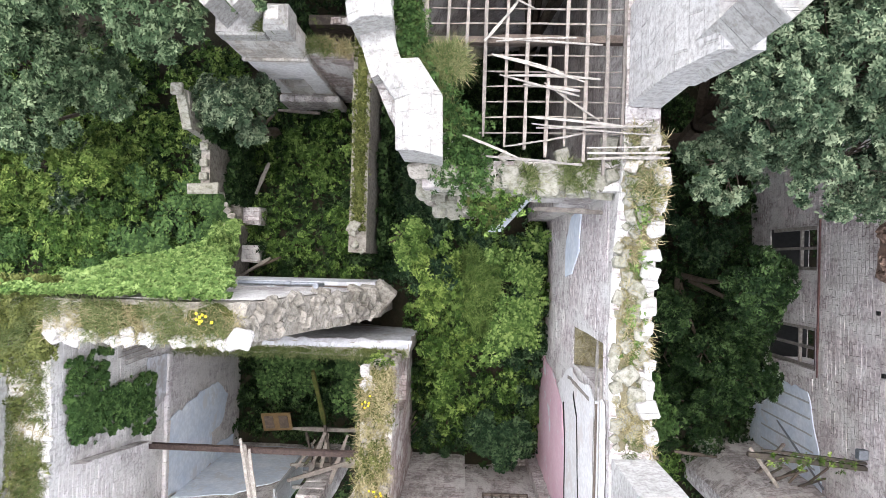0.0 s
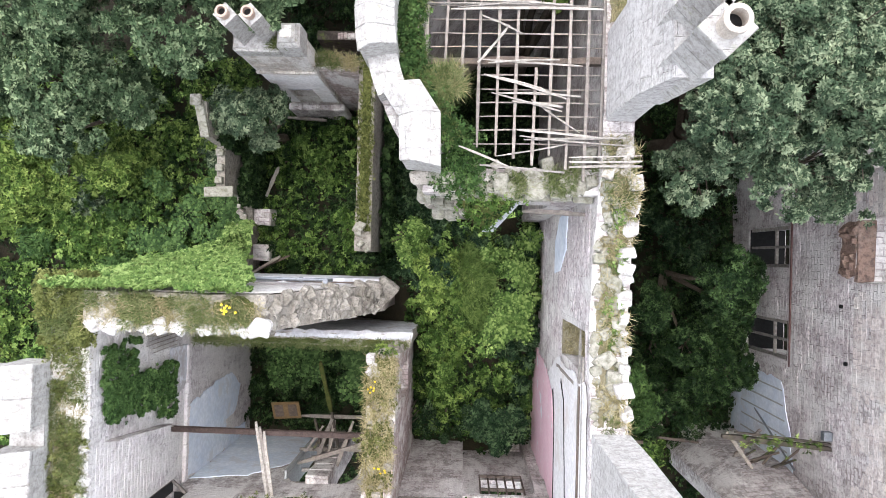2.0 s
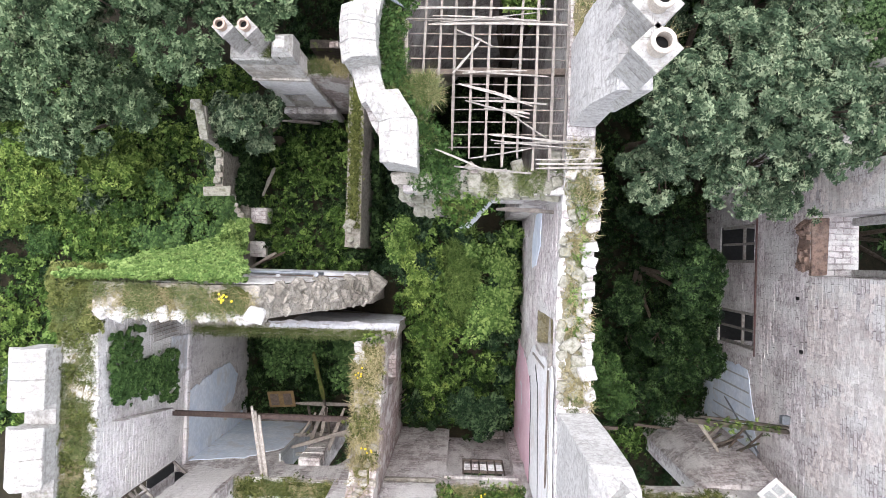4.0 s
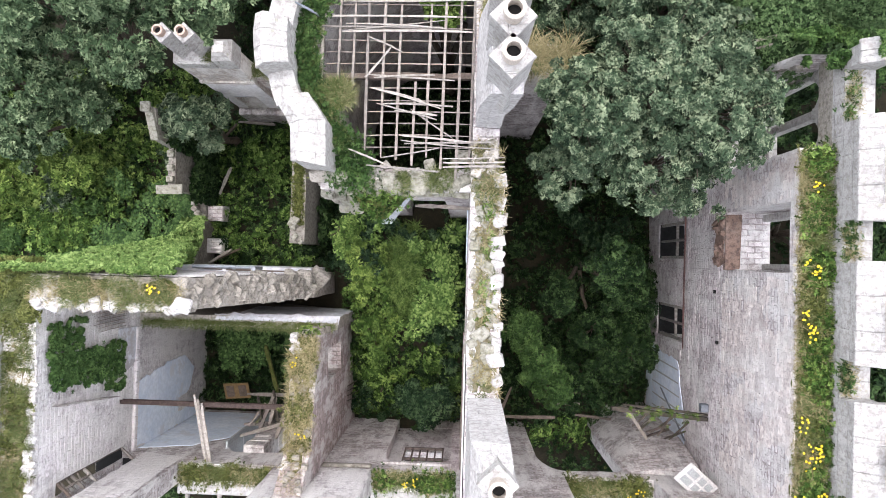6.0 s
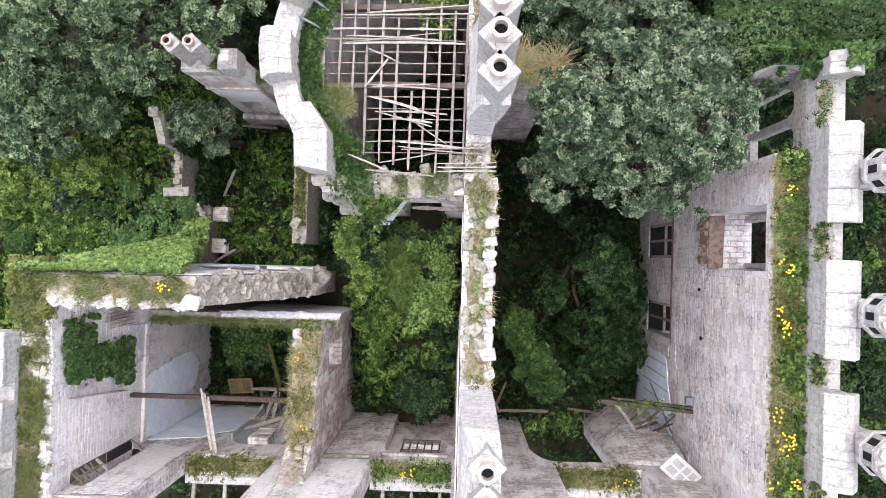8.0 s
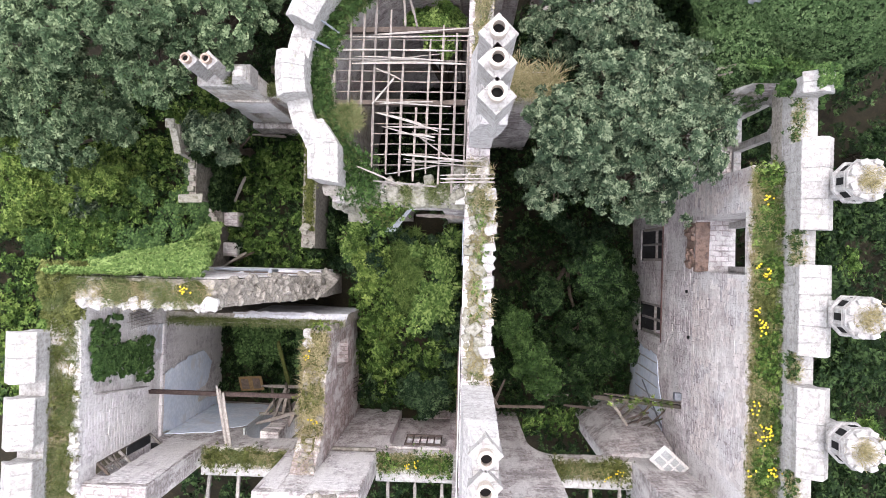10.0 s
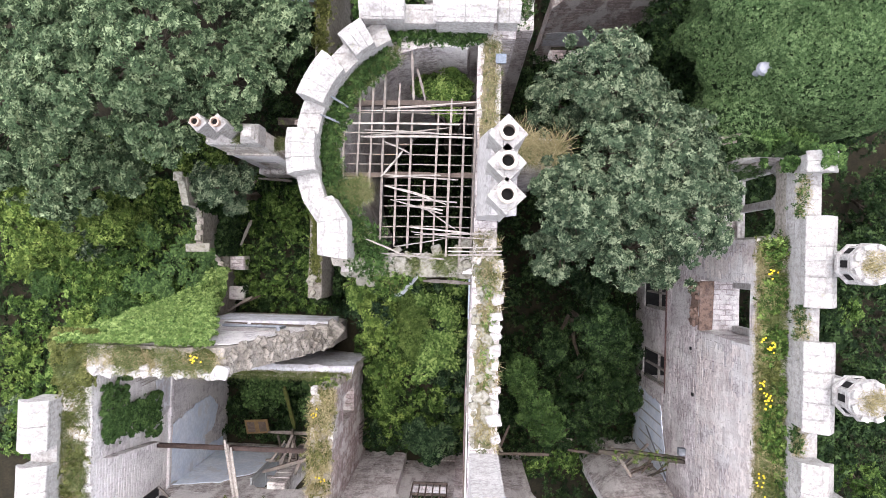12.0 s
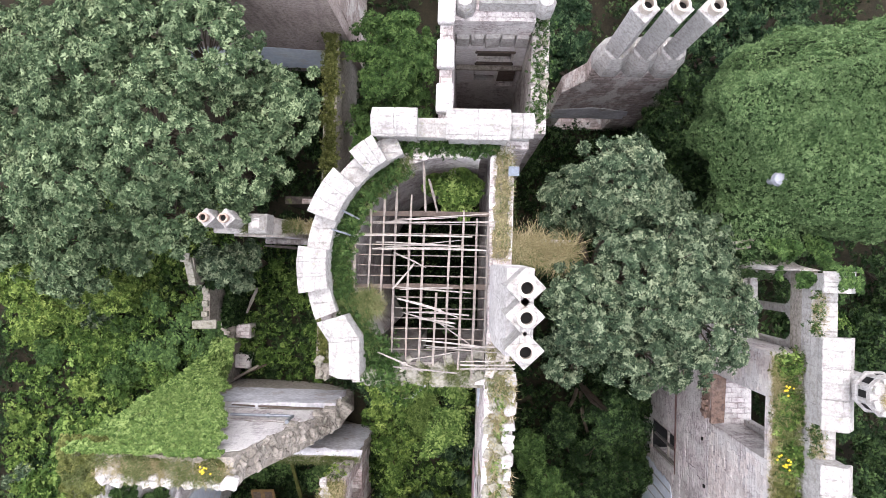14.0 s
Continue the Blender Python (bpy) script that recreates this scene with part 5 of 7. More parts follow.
stones(WALLS["wall_central"], line_spots((3.95, -4.0), (3.95, 1.95), 26, TOP_C, 0.2, 0.1, 2), LICHEN_STONE, 0.3, 0.7, 2)
stones(WALLS["wall_central"], line_spots((3.62, -4.2), (3.62, 1.95), 34, TOP_C, 0.13, 0.1, 3), LICHEN_STONE, 0.24, 0.7, 3)
stones(WALLS["wall_ivy"], line_spots((-9.4, -2.02), (-4.9, -2.02), 26, TOP_IVY, 0.1, 0.05, 4, "x"), STONE_PALE, 0.27, 0.8, 4)
stones(WALLS["wall_ivy"], line_spots((-5.2, -1.65), (-2.85, -1.65), 70, [(u, z - 0.1) for u, z in TOP_IVY], 0.1, 0.42, 5, "x"), RUBBLE, 0.28, 0.6, 5)
stones(WALLS["wall_ivy"], [(-2.75, -1.45, 5.9), (-2.95, -1.75, 6.4), (-3.1, -1.3, 6.9), (-3.35, -1.2, 8.0), (-3.5, -1.75, 8.6), (-4.1, -1.25, 9.8), (-3.45, -1.35, 7.4)], RUBBLE, 0.62, 0.75, 21)
stones(WALLS["wall_ivy"], [(-4.9, -1.95, 14.3)], STONE_WHITE, 0.5, 0.8, 6)
stones(WALLS["wall_middle"], line_spots((-2.33, -8.25), (-2.33, -3.35), 44, TOP_M, 0.4, 0.1, 7), RUBBLE, 0.22, 0.8, 7)
stones(WALLS["wall_garden"], line_spots((-9.6, -0.9), (-9.6, 5.2), 24, [(-1.1, 2.6), (0.6, 1.7), (1.6, 1.7), (3.0, 2.2), (5.4, 2.4)], 0.2, 0.1, 8), RUBBLE, 0.3, 0.8, 8)
TOP_S = [(-0.9, 14.7), (0.2, 14.35), (1.5, 14.25), (2.5, 14.35), (3.4, 14.6)]
stones(WALLS["wall_tower_south"], line_spots((-0.7, 1.9), (3.3, 1.9), 46, TOP_S, 0.1, 0.3, 9, "x"), LICHEN_STONE, 0.26, 0.75, 9)
stones(WALLS["wall_tower_south"], line_spots((0.9, 1.75), (3.0, 1.75), 9, TOP_S, 0.1, 0.12, 10, "x"), LICHEN_STONE, 0.4, 0.7, 10)
stones(WALLS["wall_tower_south"], [(0.3, 2.35, 14.4), (0.9, 2.3, 14.3), (2.2, 2.3, 14.3), (2.9, 2.35, 14.35), (3.2, 2.6, 14.4)], LICHEN_STONE, 0.36, 0.7, 11)
stones(WALLS["wall_east"], line_spots((12.9, 5.6), (12.9, 6.2), 16, [(5.5, 14.0), (5.75, 13.2), (6.3, 11.8)], 0.4, 0.1, 10), RUBBLE, 0.26, 0.8, 10)
stones(WALLS["wall_house_east"], line_spots((5.15, 10.1), (5.15, 14.0), 20, [(10.0, 13.4), (14.2, 14.2)], 0.12, 0.1, 11), RUBBLE, 0.2, 0.8, 11)
stones(WALLS["wall_moss"], line_spots((-3.6, 0.15), (-3.6, 1.2), 5, [(0, 6.4), (2, 6.4)], 0.2, 0.1, 12), LICHEN_STONE, 0.24, 0.8, 12)
stones(WALLS["wall_south"], line_spots((-1.8, -8.7), (0.0, -8.7), 8, [(-9, 13.7), (9, 13.7)], 0.1, 0.3, 13, "x"), RUBBLE, 0.3, 0.8, 13)


# ---------------------------------------------------------------- plants on the wall heads
def rect_spots(x0, x1, y0, y1, n, top, seed, axis="y", gap=None):
    rng = np.random.default_rng(seed)
    out = []
    while len(out) < n:
        x, y = rng.uniform(x0, x1), rng.uniform(y0, y1)
        if gap is not None and nz(x * 1.3 + seed, y * 1.3, 2.0) < gap:
            continue
        out.append((x, y, interp(top, y if axis == "y" else x) if not callable(top) else top(x, y)))
    return out


def grass_patch(name, label, spots, h, mat, per=9, lean=0.9, width=0.0075):
    return thing(name, label, "grass", blade_mesh(name, spots, 0.85 * h, mat, max(per, 9), lean, width), kind="stuff")


def weed_patch(name, label, spots, leaf, mat, seed, r=0.12, ros=3, per=6):
    rng = np.random.default_rng(seed)
    c = np.repeat(np.array(spots), ros, 0) + rng.normal(0, 1, (len(spots) * ros, 3)) * np.array([r, r, r * 0.6]) + np.array([0, 0, r])
    n = rng.normal(0, 0.45, c.shape) + np.array([0, 0, 1])
    return thing(name, label, "weeds", leaf_mesh(name, c, n, rng.uniform(0.6, 1.3, len(c)) * leaf, mat, per, 0.55, rng), kind="stuff")


def ivy_sheet(name, label, place, n, leaf, mat, seed, ok, r=0.16, per=6):
    """Ivy over a surface: place(a, b) for a, b in 0..1 gives a point and its outward normal."""
    rng = np.random.default_rng(seed)
    c, nn = [], []
    while len(c) < n:
        a, b = rng.uniform(0, 1, 2)
        p, q = place(a, b)
        if not ok(p):
            continue
        lump = 0.5 + 0.45 * nz(p[0] * 1.4, p[1] * 1.4, p[2] * 1.4 + seed) + 0.4 * nz(p[0] * 4.5, p[1] * 4.5, p[2] * 4.5)
        c.append(np.array(p) + np.array(q) * (r * (0.3 + 1.6 * lump) * rng.uniform(0.6, 1.1)))
        nn.append(np.array(q) + rng.normal(0, 0.3, 3) + np.array([0, 0, 0.45]))
    return thing(name, label, "ivy", leaf_mesh(name, c, nn, rng.uniform(0.65, 1.3, n) * leaf, mat, per, 0.75, rng, (-0.1, 0.5)), kind="stuff")


flat = lambda z: [(-99, z), (99, z)]


def turf(name, label, x0, x1, y0, y1, top, axis="y", thick=0.1, mat=None):
    """An uneven mat of moss and roots over a wall head."""
    nx, ny = max(3, int((x1 - x0) / 0.16)), max(3, int((y1 - y0) / 0.16))
    vs, fs = [], []
    for j in range(ny + 1):
        for i in range(nx + 1):
            x, y = x0 + (x1 - x0) * i / nx, y0 + (y1 - y0) * j / ny
            e = min(i, nx - i, j, ny - j)
            h = -0.12 if e == 0 else thick * (0.35 + 0.8 * nz(x * 2.2, y * 2.2, 3.0) + 0.5 * nz(x * 6, y * 6, 1.0))
            vs.append((x + 0.1 * nz(x * 3, y * 3, 8.0), y + 0.1 * nz(x * 3, y * 3, 4.0), interp(top, y if axis == "y" else x) + h))
    n = nx + 1
    for j in range(ny):
        for i in range(nx):
            fs.append((j * n + i, j * n + i + 1, (j + 1) * n + i + 1, (j + 1) * n + i))
    return thing(name, label, "turf", mesh_of(name, vs, fs, mat or MOSS, True), kind="stuff")


turf("central_wall_turf", "dry mossy turf on the central wall head", 3.44, 4.3, -4.35, 1.9, TOP_C, mat=DRY_TURF)
turf("east_walk_turf", "mossy turf along the east wall walk", 12.42, 13.27, -13.5, 2.9, flat(15.0))
turf("west_walk_turf", "mossy turf along the west wall head", -10.55, -9.75, -9.0, -1.2, flat(13.8), mat=DRY_TURF)
turf("cross_wall_turf", "mossy turf on the broken cross wall", -9.5, -4.95, -2.05, -1.2, TOP_IVY, "x")
turf("middle_wall_turf", "mossy turf on the middle wall", -2.75, -1.95, -7.9, -3.35, TOP_M)
turf("low_wall_turf", "moss on the low cross wall", -9.4, -1.8, -3.3, -3.02, flat(7.3), "x", 0.06)
turf("moss_wall_turf", "thick moss on the long low wall", -3.86, -3.34, 0.9, 18.8, flat(6.33))
turf("tower_east_turf", "mossy turf on the east wall of the tower", 3.45, 4.1, 5.65, 9.1, flat(15.1), mat=DRY_TURF)
for x0, x1 in ((-7.2, -3.55), (0.1, 3.15), (7.25, 10.4)):
    turf("sill_turf", "mossy turf on an open window sill", x0, x1, -9.05, -8.33, flat(8.62), "x")

# central wall
grass_patch("central_wall_grass", "dry grass along the central wall head", rect_spots(3.6, 4.35, -4.3, 1.9, 300, TOP_C, 1, gap=0.0), 0.3, STRAW)
grass_patch("central_wall_green", "green grass along the central wall head", rect_spots(3.75, 4.2, -4.3, 1.9, 260, TOP_C, 2, gap=0.0), 0.2, GRASS)
weed_patch("central_wall_weeds", "small green weeds along the central wall head", rect_spots(3.75, 4.1, -3.0, 1.8, 50, TOP_C, 3, gap=0.1), 0.09, LEAF_IVY, 3, 0.1)
# east wall walk
grass_patch("east_walk_grass", "dry grass along the east wall walk", rect_spots(12.38, 12.62, -12, 2.9, 700, flat(15.0), 4), 0.3, STRAW)
grass_patch("east_walk_green", "green grass along the east wall walk", rect_spots(12.5, 13.28, -12, 2.9, 1700, flat(15.0), 5), 0.32, GRASS)
weed_patch("east_walk_weeds", "green weeds along the east wall walk", rect_spots(12.6, 13.26, -12, 2.9, 1000, flat(15.05), 6, gap=0.0), 0.085, LEAF_MID, 6, 0.13)
weed_patch("east_walk_clover", "bright green low weeds along the east wall walk", rect_spots(12.5, 13.1, -12, 2.9, 700, flat(15.05), 56, gap=-0.1), 0.07, LEAF_MOSS, 56, 0.1)
grass_patch("east_walk_tussocks", "tall dry tussocks along the east wall walk", rect_spots(12.4, 13.2, -12, 2.9, 420, flat(15.0), 57, gap=0.18), 0.42, STRAW, 6)
# west wall walk
grass_patch("west_walk_grass", "dry grass along the west wall head", rect_spots(-10.6, -9.6, -9, -1.2, 750, flat(13.75), 7), 0.24, STRAW)
grass_patch("west_walk_green", "green grass along the west wall head", rect_spots(-10.6, -9.6, -9, -1.2, 1000, flat(13.8), 8, gap=-0.2), 0.26, GRASS)
weed_patch("west_walk_weeds", "green weeds along the west wall head", rect_spots(-10.55, -9.7, -9, -1.0, 230, flat(13.75), 9, gap=0.05), 0.08, LEAF_MOSS, 9, 0.12)
ivy_sheet("corner_ivy", "ivy and weeds over the corner of the west wall head", lambda a, b: ((-10.9 + 1.6 * a, -2.6 + 1.9 * b, 13.85 + 0.35 * nz(a * 3, b * 3, 6.0)), (0, 0.1, 1)), 1500, 0.075, LEAF_MOSS, 68, lambda p: nz(p[0] * 1.6, p[1] * 1.6, 9.0) > -0.25, 0.16)
grass_patch("corner_grass", "rough grass over the corner of the west wall head", [(x, y, 13.9) for x, y in spread(-10.7, -9.5, -2.4, -0.9, 260, 69)], 0.3, GRASS)
# ivy wall head
grass_patch("cross_wall_grass", "dry grass along the broken cross wall head", rect_spots(-9.5, -4.9, -2.05, -1.3, 320, TOP_IVY, 10, "x"), 0.3, STRAW)
grass_patch("cross_wall_green", "green grass along the broken cross wall head", rect_spots(-9.5, -4.9, -2.0, -1.2, 700, TOP_IVY, 11, "x", -0.05), 0.3, GRASS)
# middle wall, low wall, moss wall
grass_patch("middle_wall_grass", "dry grass and dead stems on the middle wall", rect_spots(-2.8, -1.95, -7.2, -3.9, 480, TOP_M, 12), 0.36, STRAW)
weed_patch("middle_wall_weeds", "olive green weeds on the middle wall", rect_spots(-2.8, -2.0, -7.0, -3.9, 260, TOP_M, 13, gap=-0.1), 0.075, LEAF_MOSS, 13, 0.12)
grass_patch("low_wall_moss", "short mossy grass along the low cross wall", rect_spots(-9.4, -1.75, -3.38, -3.08, 900, flat(7.28), 14, "x"), 0.14, GRASS, 6, 1.2)
weed_patch("moss_wall_cover", "thick yellow green moss on the long low wall", rect_spots(-3.85, -3.35, 0.9, 18.5, 1500, flat(6.3), 15), 0.06, LEAF_MOSS, 15, 0.06)
weed_patch("moss_wall_weeds", "dark green weeds on the long low wall", rect_spots(-3.9, -3.3, 9.5, 18.5, 500, flat(6.3), 16, gap=0.0), 0.09, LEAF_MOSS, 16, 0.14)
# tower walk
def ring_spots(r0, r1, a0, a1, n, z, seed):
    rng = np.random.default_rng(seed)
    a, r = np.radians(rng.uniform(a0, a1, n)), rng.uniform(r0, r1, n)
    return [(TCX + q * math.cos(t), TCY + q * math.sin(t), z) for q, t in zip(r, a)]


weed_patch("tower_walk_weeds", "dark green weeds along the tower wall walk", ring_spots(3.25, 3.8, 118, 228, 800, 15.1, 17), 0.085, LEAF_CREEPER, 17, 0.14)
grass_patch("tower_walk_grass", "rough grass along the tower wall walk", ring_spots(3.2, 3.75, 112, 228, 700, 15.1, 18), 0.28, GRASS)
grass_patch("tower_tussock", "tall green tussock on the tower wall walk", ring_spots(2.6, 3.5, 200, 212, 420, 15.0, 19), 0.5, GRASS, 7)
grass_patch("tower_tussock_dry", "tall dry tussock on the tower wall walk", ring_spots(2.5, 3.5, 200, 212, 250, 15.0, 20), 0.42, STRAW, 5)
weed_patch("tower_south_weeds", "leafy green weeds over the broken south wall of the tower", rect_spots(-0.6, 0.45, 1.65, 3.0, 300, lambda x, y: 14.6 + 0.25 * nz(x, y, 1.0), 21), 0.075, LEAF_CREEPER, 21, 0.16)
grass_patch("tower_hanging_grass", "grass hanging below the broken south wall", [(x, y, 12.98 + 1.45 * (y - 0.75)) for x, y in spread(-0.1, 1.5, 0.85, 1.62, 170, 26) if -0.12 + 0.8 * (1.6 - y) < x < 1.5 - 0.95 * (1.6 - y)], 0.3, GRASS)
grass_patch("tower_south_grass", "rough grass over the broken south wall of the tower", rect_spots(-0.4, 3.3, 1.6, 2.2, 210, lambda x, y: interp(TOP_S, x) + 0.08, 22, gap=0.0), 0.3, GRASS)
weed_patch("tower_hanging_weeds", "weeds hanging below the broken south wall", [(x, y, 12.95 + 1.45 * (y - 0.75)) for x, y in spread(-0.1, 1.5, 0.8, 1.62, 260, 23) if -0.12 + 0.8 * (1.6 - y) < x < 1.5 - 0.95 * (1.6 - y)], 0.09, LEAF_MID, 23, 0.16)
grass_patch("tower_east_grass", "dry grass on the east wall of the tower", rect_spots(3.55, 4.1, 5.6, 9.2, 170, flat(15.1), 24), 0.24, STRAW)
grass_patch("tower_east_green", "green grass on the east wall of the tower", rect_spots(3.6, 4.15, 5.8, 9.3, 130, flat(15.1), 25), 0.2, GRASS)
# sills of the south windows
for k, (x0, x1, m) in enumerate(((-7.2, -3.55, LEAF_MOSS), (0.1, 3.15, LEAF_MID), (7.25, 10.4, LEAF_MOSS))):
    weed_patch("sill_weeds", "leafy weeds growing on an open window sill", rect_spots(x0, x1, -9.05, -8.35, 150, flat(8.62), 30 + k, "x", 0.0), 0.08, m, 30 + k, 0.17)
    grass_patch("sill_grass", "grass growing on an open window sill", rect_spots(x0, x1, -9.05, -8.32, 300, flat(8.6), 35 + k, "x"), 0.28, GRASS)
    grass_patch("sill_straw", "dry grass growing on an open window sill", rect_spots(x0, x1, -9.05, -8.32, 130, flat(8.6), 45 + k, "x", 0.0), 0.3, STRAW)


# ---------------------------------------------------------------- ragwort in flower
def ragwort(x, y, z, seed, n=26, r=0.1, h=0.35):
    rng = np.random.default_rng(seed)
    t = thing("ragwort", "ragwort plant with bright yellow flower heads", "flower", group="yellow flowers on the walls", at=(x, y, z))
    bm = bmesh.new()
    heads, nn = [], []
    for _ in range(n):
        p = (rng.normal(0, r), rng.normal(0, r), h + rng.normal(0, 0.05))
        limb_bm(bm, [(p[0] * 0.2, p[1] * 0.2, 0), (p[0] * 0.7, p[1] * 0.7, h * 0.6), p], 0.008, 0.005, 3)
        heads.append(p)
        nn.append((p[0], p[1], 0.6))
    part("stems", from_bm("stems", bm, LEAF_MID), t)
    for p, q in zip(heads, nn):
        part("flower_head", FLOWER_HEAD, t, m=Matrix.Translation(p) @ Vector(q).to_track_quat("Z", "X").to_matrix().to_4x4())


FLOWER_HEAD = from_bm("flower_head", lathe_bm([(0.01, 0.0), (0.032, 0.025), (0.035, 0.035), (0.016, 0.048)], 8), FLOWER)
for k, (x, y) in enumerate([(12.5, -0.08), (12.78, -0.46), (12.5, -1.66), (12.71, -2.36), (12.66, -2.05), (12.45, -4.62), (12.61, -5.19), (12.92, -5.26), (12.7, -5.6), (12.45, -6.6), (13.1, -6.55), (12.75, 1.9)]):
    ragwort(x, y, 15.0, 400 + k, 4 + 4 * ((k * 5) % 3), 0.09)
for k, (x, y) in enumerate([(1.67, -8.6), (1.31, -8.72), (9.87, -8.67), (9.39, -8.9)]):
    ragwort(x, y, 8.65, 420 + k, 6, 0.08)
ragwort(-5.75, -1.5, 14.3, 430, 9)
ragwort(-2.55, -4.2, 10.0, 431, 6)
ragwort(-2.3, -6.6, 10.2, 432, 6)


# ---------------------------------------------------------------- ivy
ivy_sheet("cross_wall_ivy", "thick bright green ivy over the broken cross wall", lambda a, b: ((-10.4 + 5.6 * a, -1.15 + 1.5 * (1 - b), 14.4 * b + 0.3), (0, 0.9, 0.45)), 17000, 0.078, LEAF_IVY, 61,
          lambda p: p[0] < -5.05 + 0.5 * nz(p[2] * 0.45, 4.4) + 0.25 * nz(p[2] * 1.7, 1.2) and p[2] > 3.0 + (p[0] + 9.3) * 2.75 + 1.3 * nz(p[0], p[2], 3.0) + 0.9 * nz(p[0] * 3, p[2] * 3, 5.0), 0.2)
ivy_sheet("garden_wall_ivy", "bright ivy and bindweed at the end of the garden wall", lambda a, b: ((-10.2 + 1.3 * a, -1.0 + 2.2 * b, 3.6 + 1.6 * nz(a * 2, b * 2, 4.0) - 1.6 * b), (0.1, 0.3, 1)), 1500, 0.11, LEAF_IVY, 62, lambda p: True, 0.2)
def ivy_patch(p):
    y, z = p[1], p[2]
    edge = 0.35 * nz(y * 2.6, z * 2.6, 5.0) + 0.25 * nz(y * 6, z * 6, 2.0)
    main = -5.05 + 0.06 * (z - 9) < y + edge < -3.75 and 8.75 < z + edge < 13.2
    upper = -4.0 < y + edge < -3.0 and 11.6 < z + edge < 13.3
    trail = abs(y + 5.35 + 0.1 * math.sin(z * 5)) < 0.14 and 8.6 < z < 9.9
    stem = abs(y + 2.75 + 0.06 * math.sin(z * 3)) < 0.07 and 11.2 < z < 13.4
    return (main or upper or trail or stem) and nz(y * 4.5, z * 4.5, 8.0) > -0.16


ivy_sheet("west_wall_ivy", "ragged dark green ivy patch on the west wall", lambda a, b: ((-9.53, -5.8 + 3.4 * a, 8.4 + 5.2 * b), (0.95, 0, 0.35)), 3600, 0.075, LEAF_CREEPER, 63, ivy_patch, 0.14)


def dome_place(cx, cy, cz, rx, ry, rz):
    def f(a, b):
        t, z = 2 * math.pi * a, b * 1.15 - 0.15
        s = math.sqrt(max(0.0, 1 - z * z))
        w = 1 + 0.1 * nz(s * math.cos(t) * 5, s * math.sin(t) * 5, z * 5) + 0.2 * nz(s * math.cos(t) * 2, s * math.sin(t) * 2, z * 2 + 5)
        n = (s * math.cos(t) / rx, s * math.sin(t) / ry, z / rz)
        k = math.sqrt(sum(q * q for q in n))
        return (cx + rx * w * s * math.cos(t), cy + ry * w * s * math.sin(t), cz + rz * w * z), tuple(q / k for q in n)
    return f


def ivy_mound(label, cx, cy, cz, rx, ry, rz, n, seed):
    f = dome_place(cx, cy, cz, rx * 0.95, ry * 0.95, rz * 0.95)
    vs, fs, A, B = [], [], 40, 14
    for j in range(B + 1):
        for i in range(A):
            vs.append(f(i / A, j / B)[0])
    base = len(vs)
    for i in range(A):
        x, y, z = vs[i]
        vs.append((x, y, 0))
    for j in range(B):
        for i in range(A):
            fs.append((j * A + i, j * A + (i + 1) % A, (j + 1) * A + (i + 1) % A, (j + 1) * A + i))
    for i in range(A):
        fs.append((base + i, base + (i + 1) % A, (i + 1) % A, i))
    # core in the shaded stem colour, so gaps in the ivy look dark
    thing("ivy_tower_core", "ruined tower stump under ivy coloured as shade between the leaves", "ruin", mesh_of("ivy_tower_core", vs, fs, IVY_STEM_SHADE, True), kind="structure")
    def skirt(a, b):
        (x, y, z), n = f(a, 0.0)
        return (x, y, z * b), (n[0], n[1], 0.2)
    # sides take the shade-darkened leaf, the top the sunny one: lighting in the colour
    ivy_sheet("tower_ivy_skirt", "ivy down the sides of a ruined tower darkened for shade", skirt, n // 12, 0.18, LEAF_SHADE_DARK, seed + 9, lambda p: True, 0.3)
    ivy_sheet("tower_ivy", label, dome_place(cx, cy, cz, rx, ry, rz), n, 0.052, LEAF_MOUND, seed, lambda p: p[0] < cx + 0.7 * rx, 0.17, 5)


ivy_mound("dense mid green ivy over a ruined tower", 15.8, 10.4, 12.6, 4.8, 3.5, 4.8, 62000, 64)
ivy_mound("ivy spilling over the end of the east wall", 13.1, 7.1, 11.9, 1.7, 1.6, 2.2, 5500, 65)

stones(WALLS["wall_west"], line_spots((-9.66, -8.6), (-9.66, -2.2), 30, flat(13.75), 0.05, 0.08, 14), STONE_WHITE, 0.26, 0.7, 14)
stones(WALLS["wall_ivy"], line_spots((-4.9, -1.5), (-2.8, -1.5), 30, TOP_IVY, 0.1, 0.45, 15, "x"), RUBBLE, 0.3, 0.8, 15)
stones(WALLS["wall_east"], line_spots((13.28, -9.0), (13.28, 2.8), 60, flat(14.98), 0.05, 0.1, 16), RUBBLE, 0.16, 0.6, 16)

ivy_sheet("parapet_ivy", "ivy trailing over the end of the east parapet", lambda a, b: ((12.6 + 1.9 * a, 5.0 + 1.6 * b, 15.3 - 1.6 * b + 0.9 * nz(a * 3, b * 3, 2.0)), (0, 0.4, 1)), 1800, 0.08, LEAF_CREEPER, 67, lambda p: nz(p[0] * 1.5, p[1] * 1.5, 4.0) > -0.15, 0.2)

for k, y in enumerate((2.2, -1.55, -5.1)):
    grass_patch("pinnacle_grass", "tuft of dry grass on a pinnacle head", [(14.3 + 0.3 * q[0], y + 0.3 * q[1], 17.95) for q in np.random.default_rng(90 + k).normal(0, 0.55, (70, 2))], 0.22, STRAW, 5, 1.0)

# ---------------------------------------------------------------- the roofless west room
def beam_i(parent_name, label, a, b, w=0.16, h=0.22):
    a, b = Vector(a), Vector(b)
    d = b - a
    n = d.length
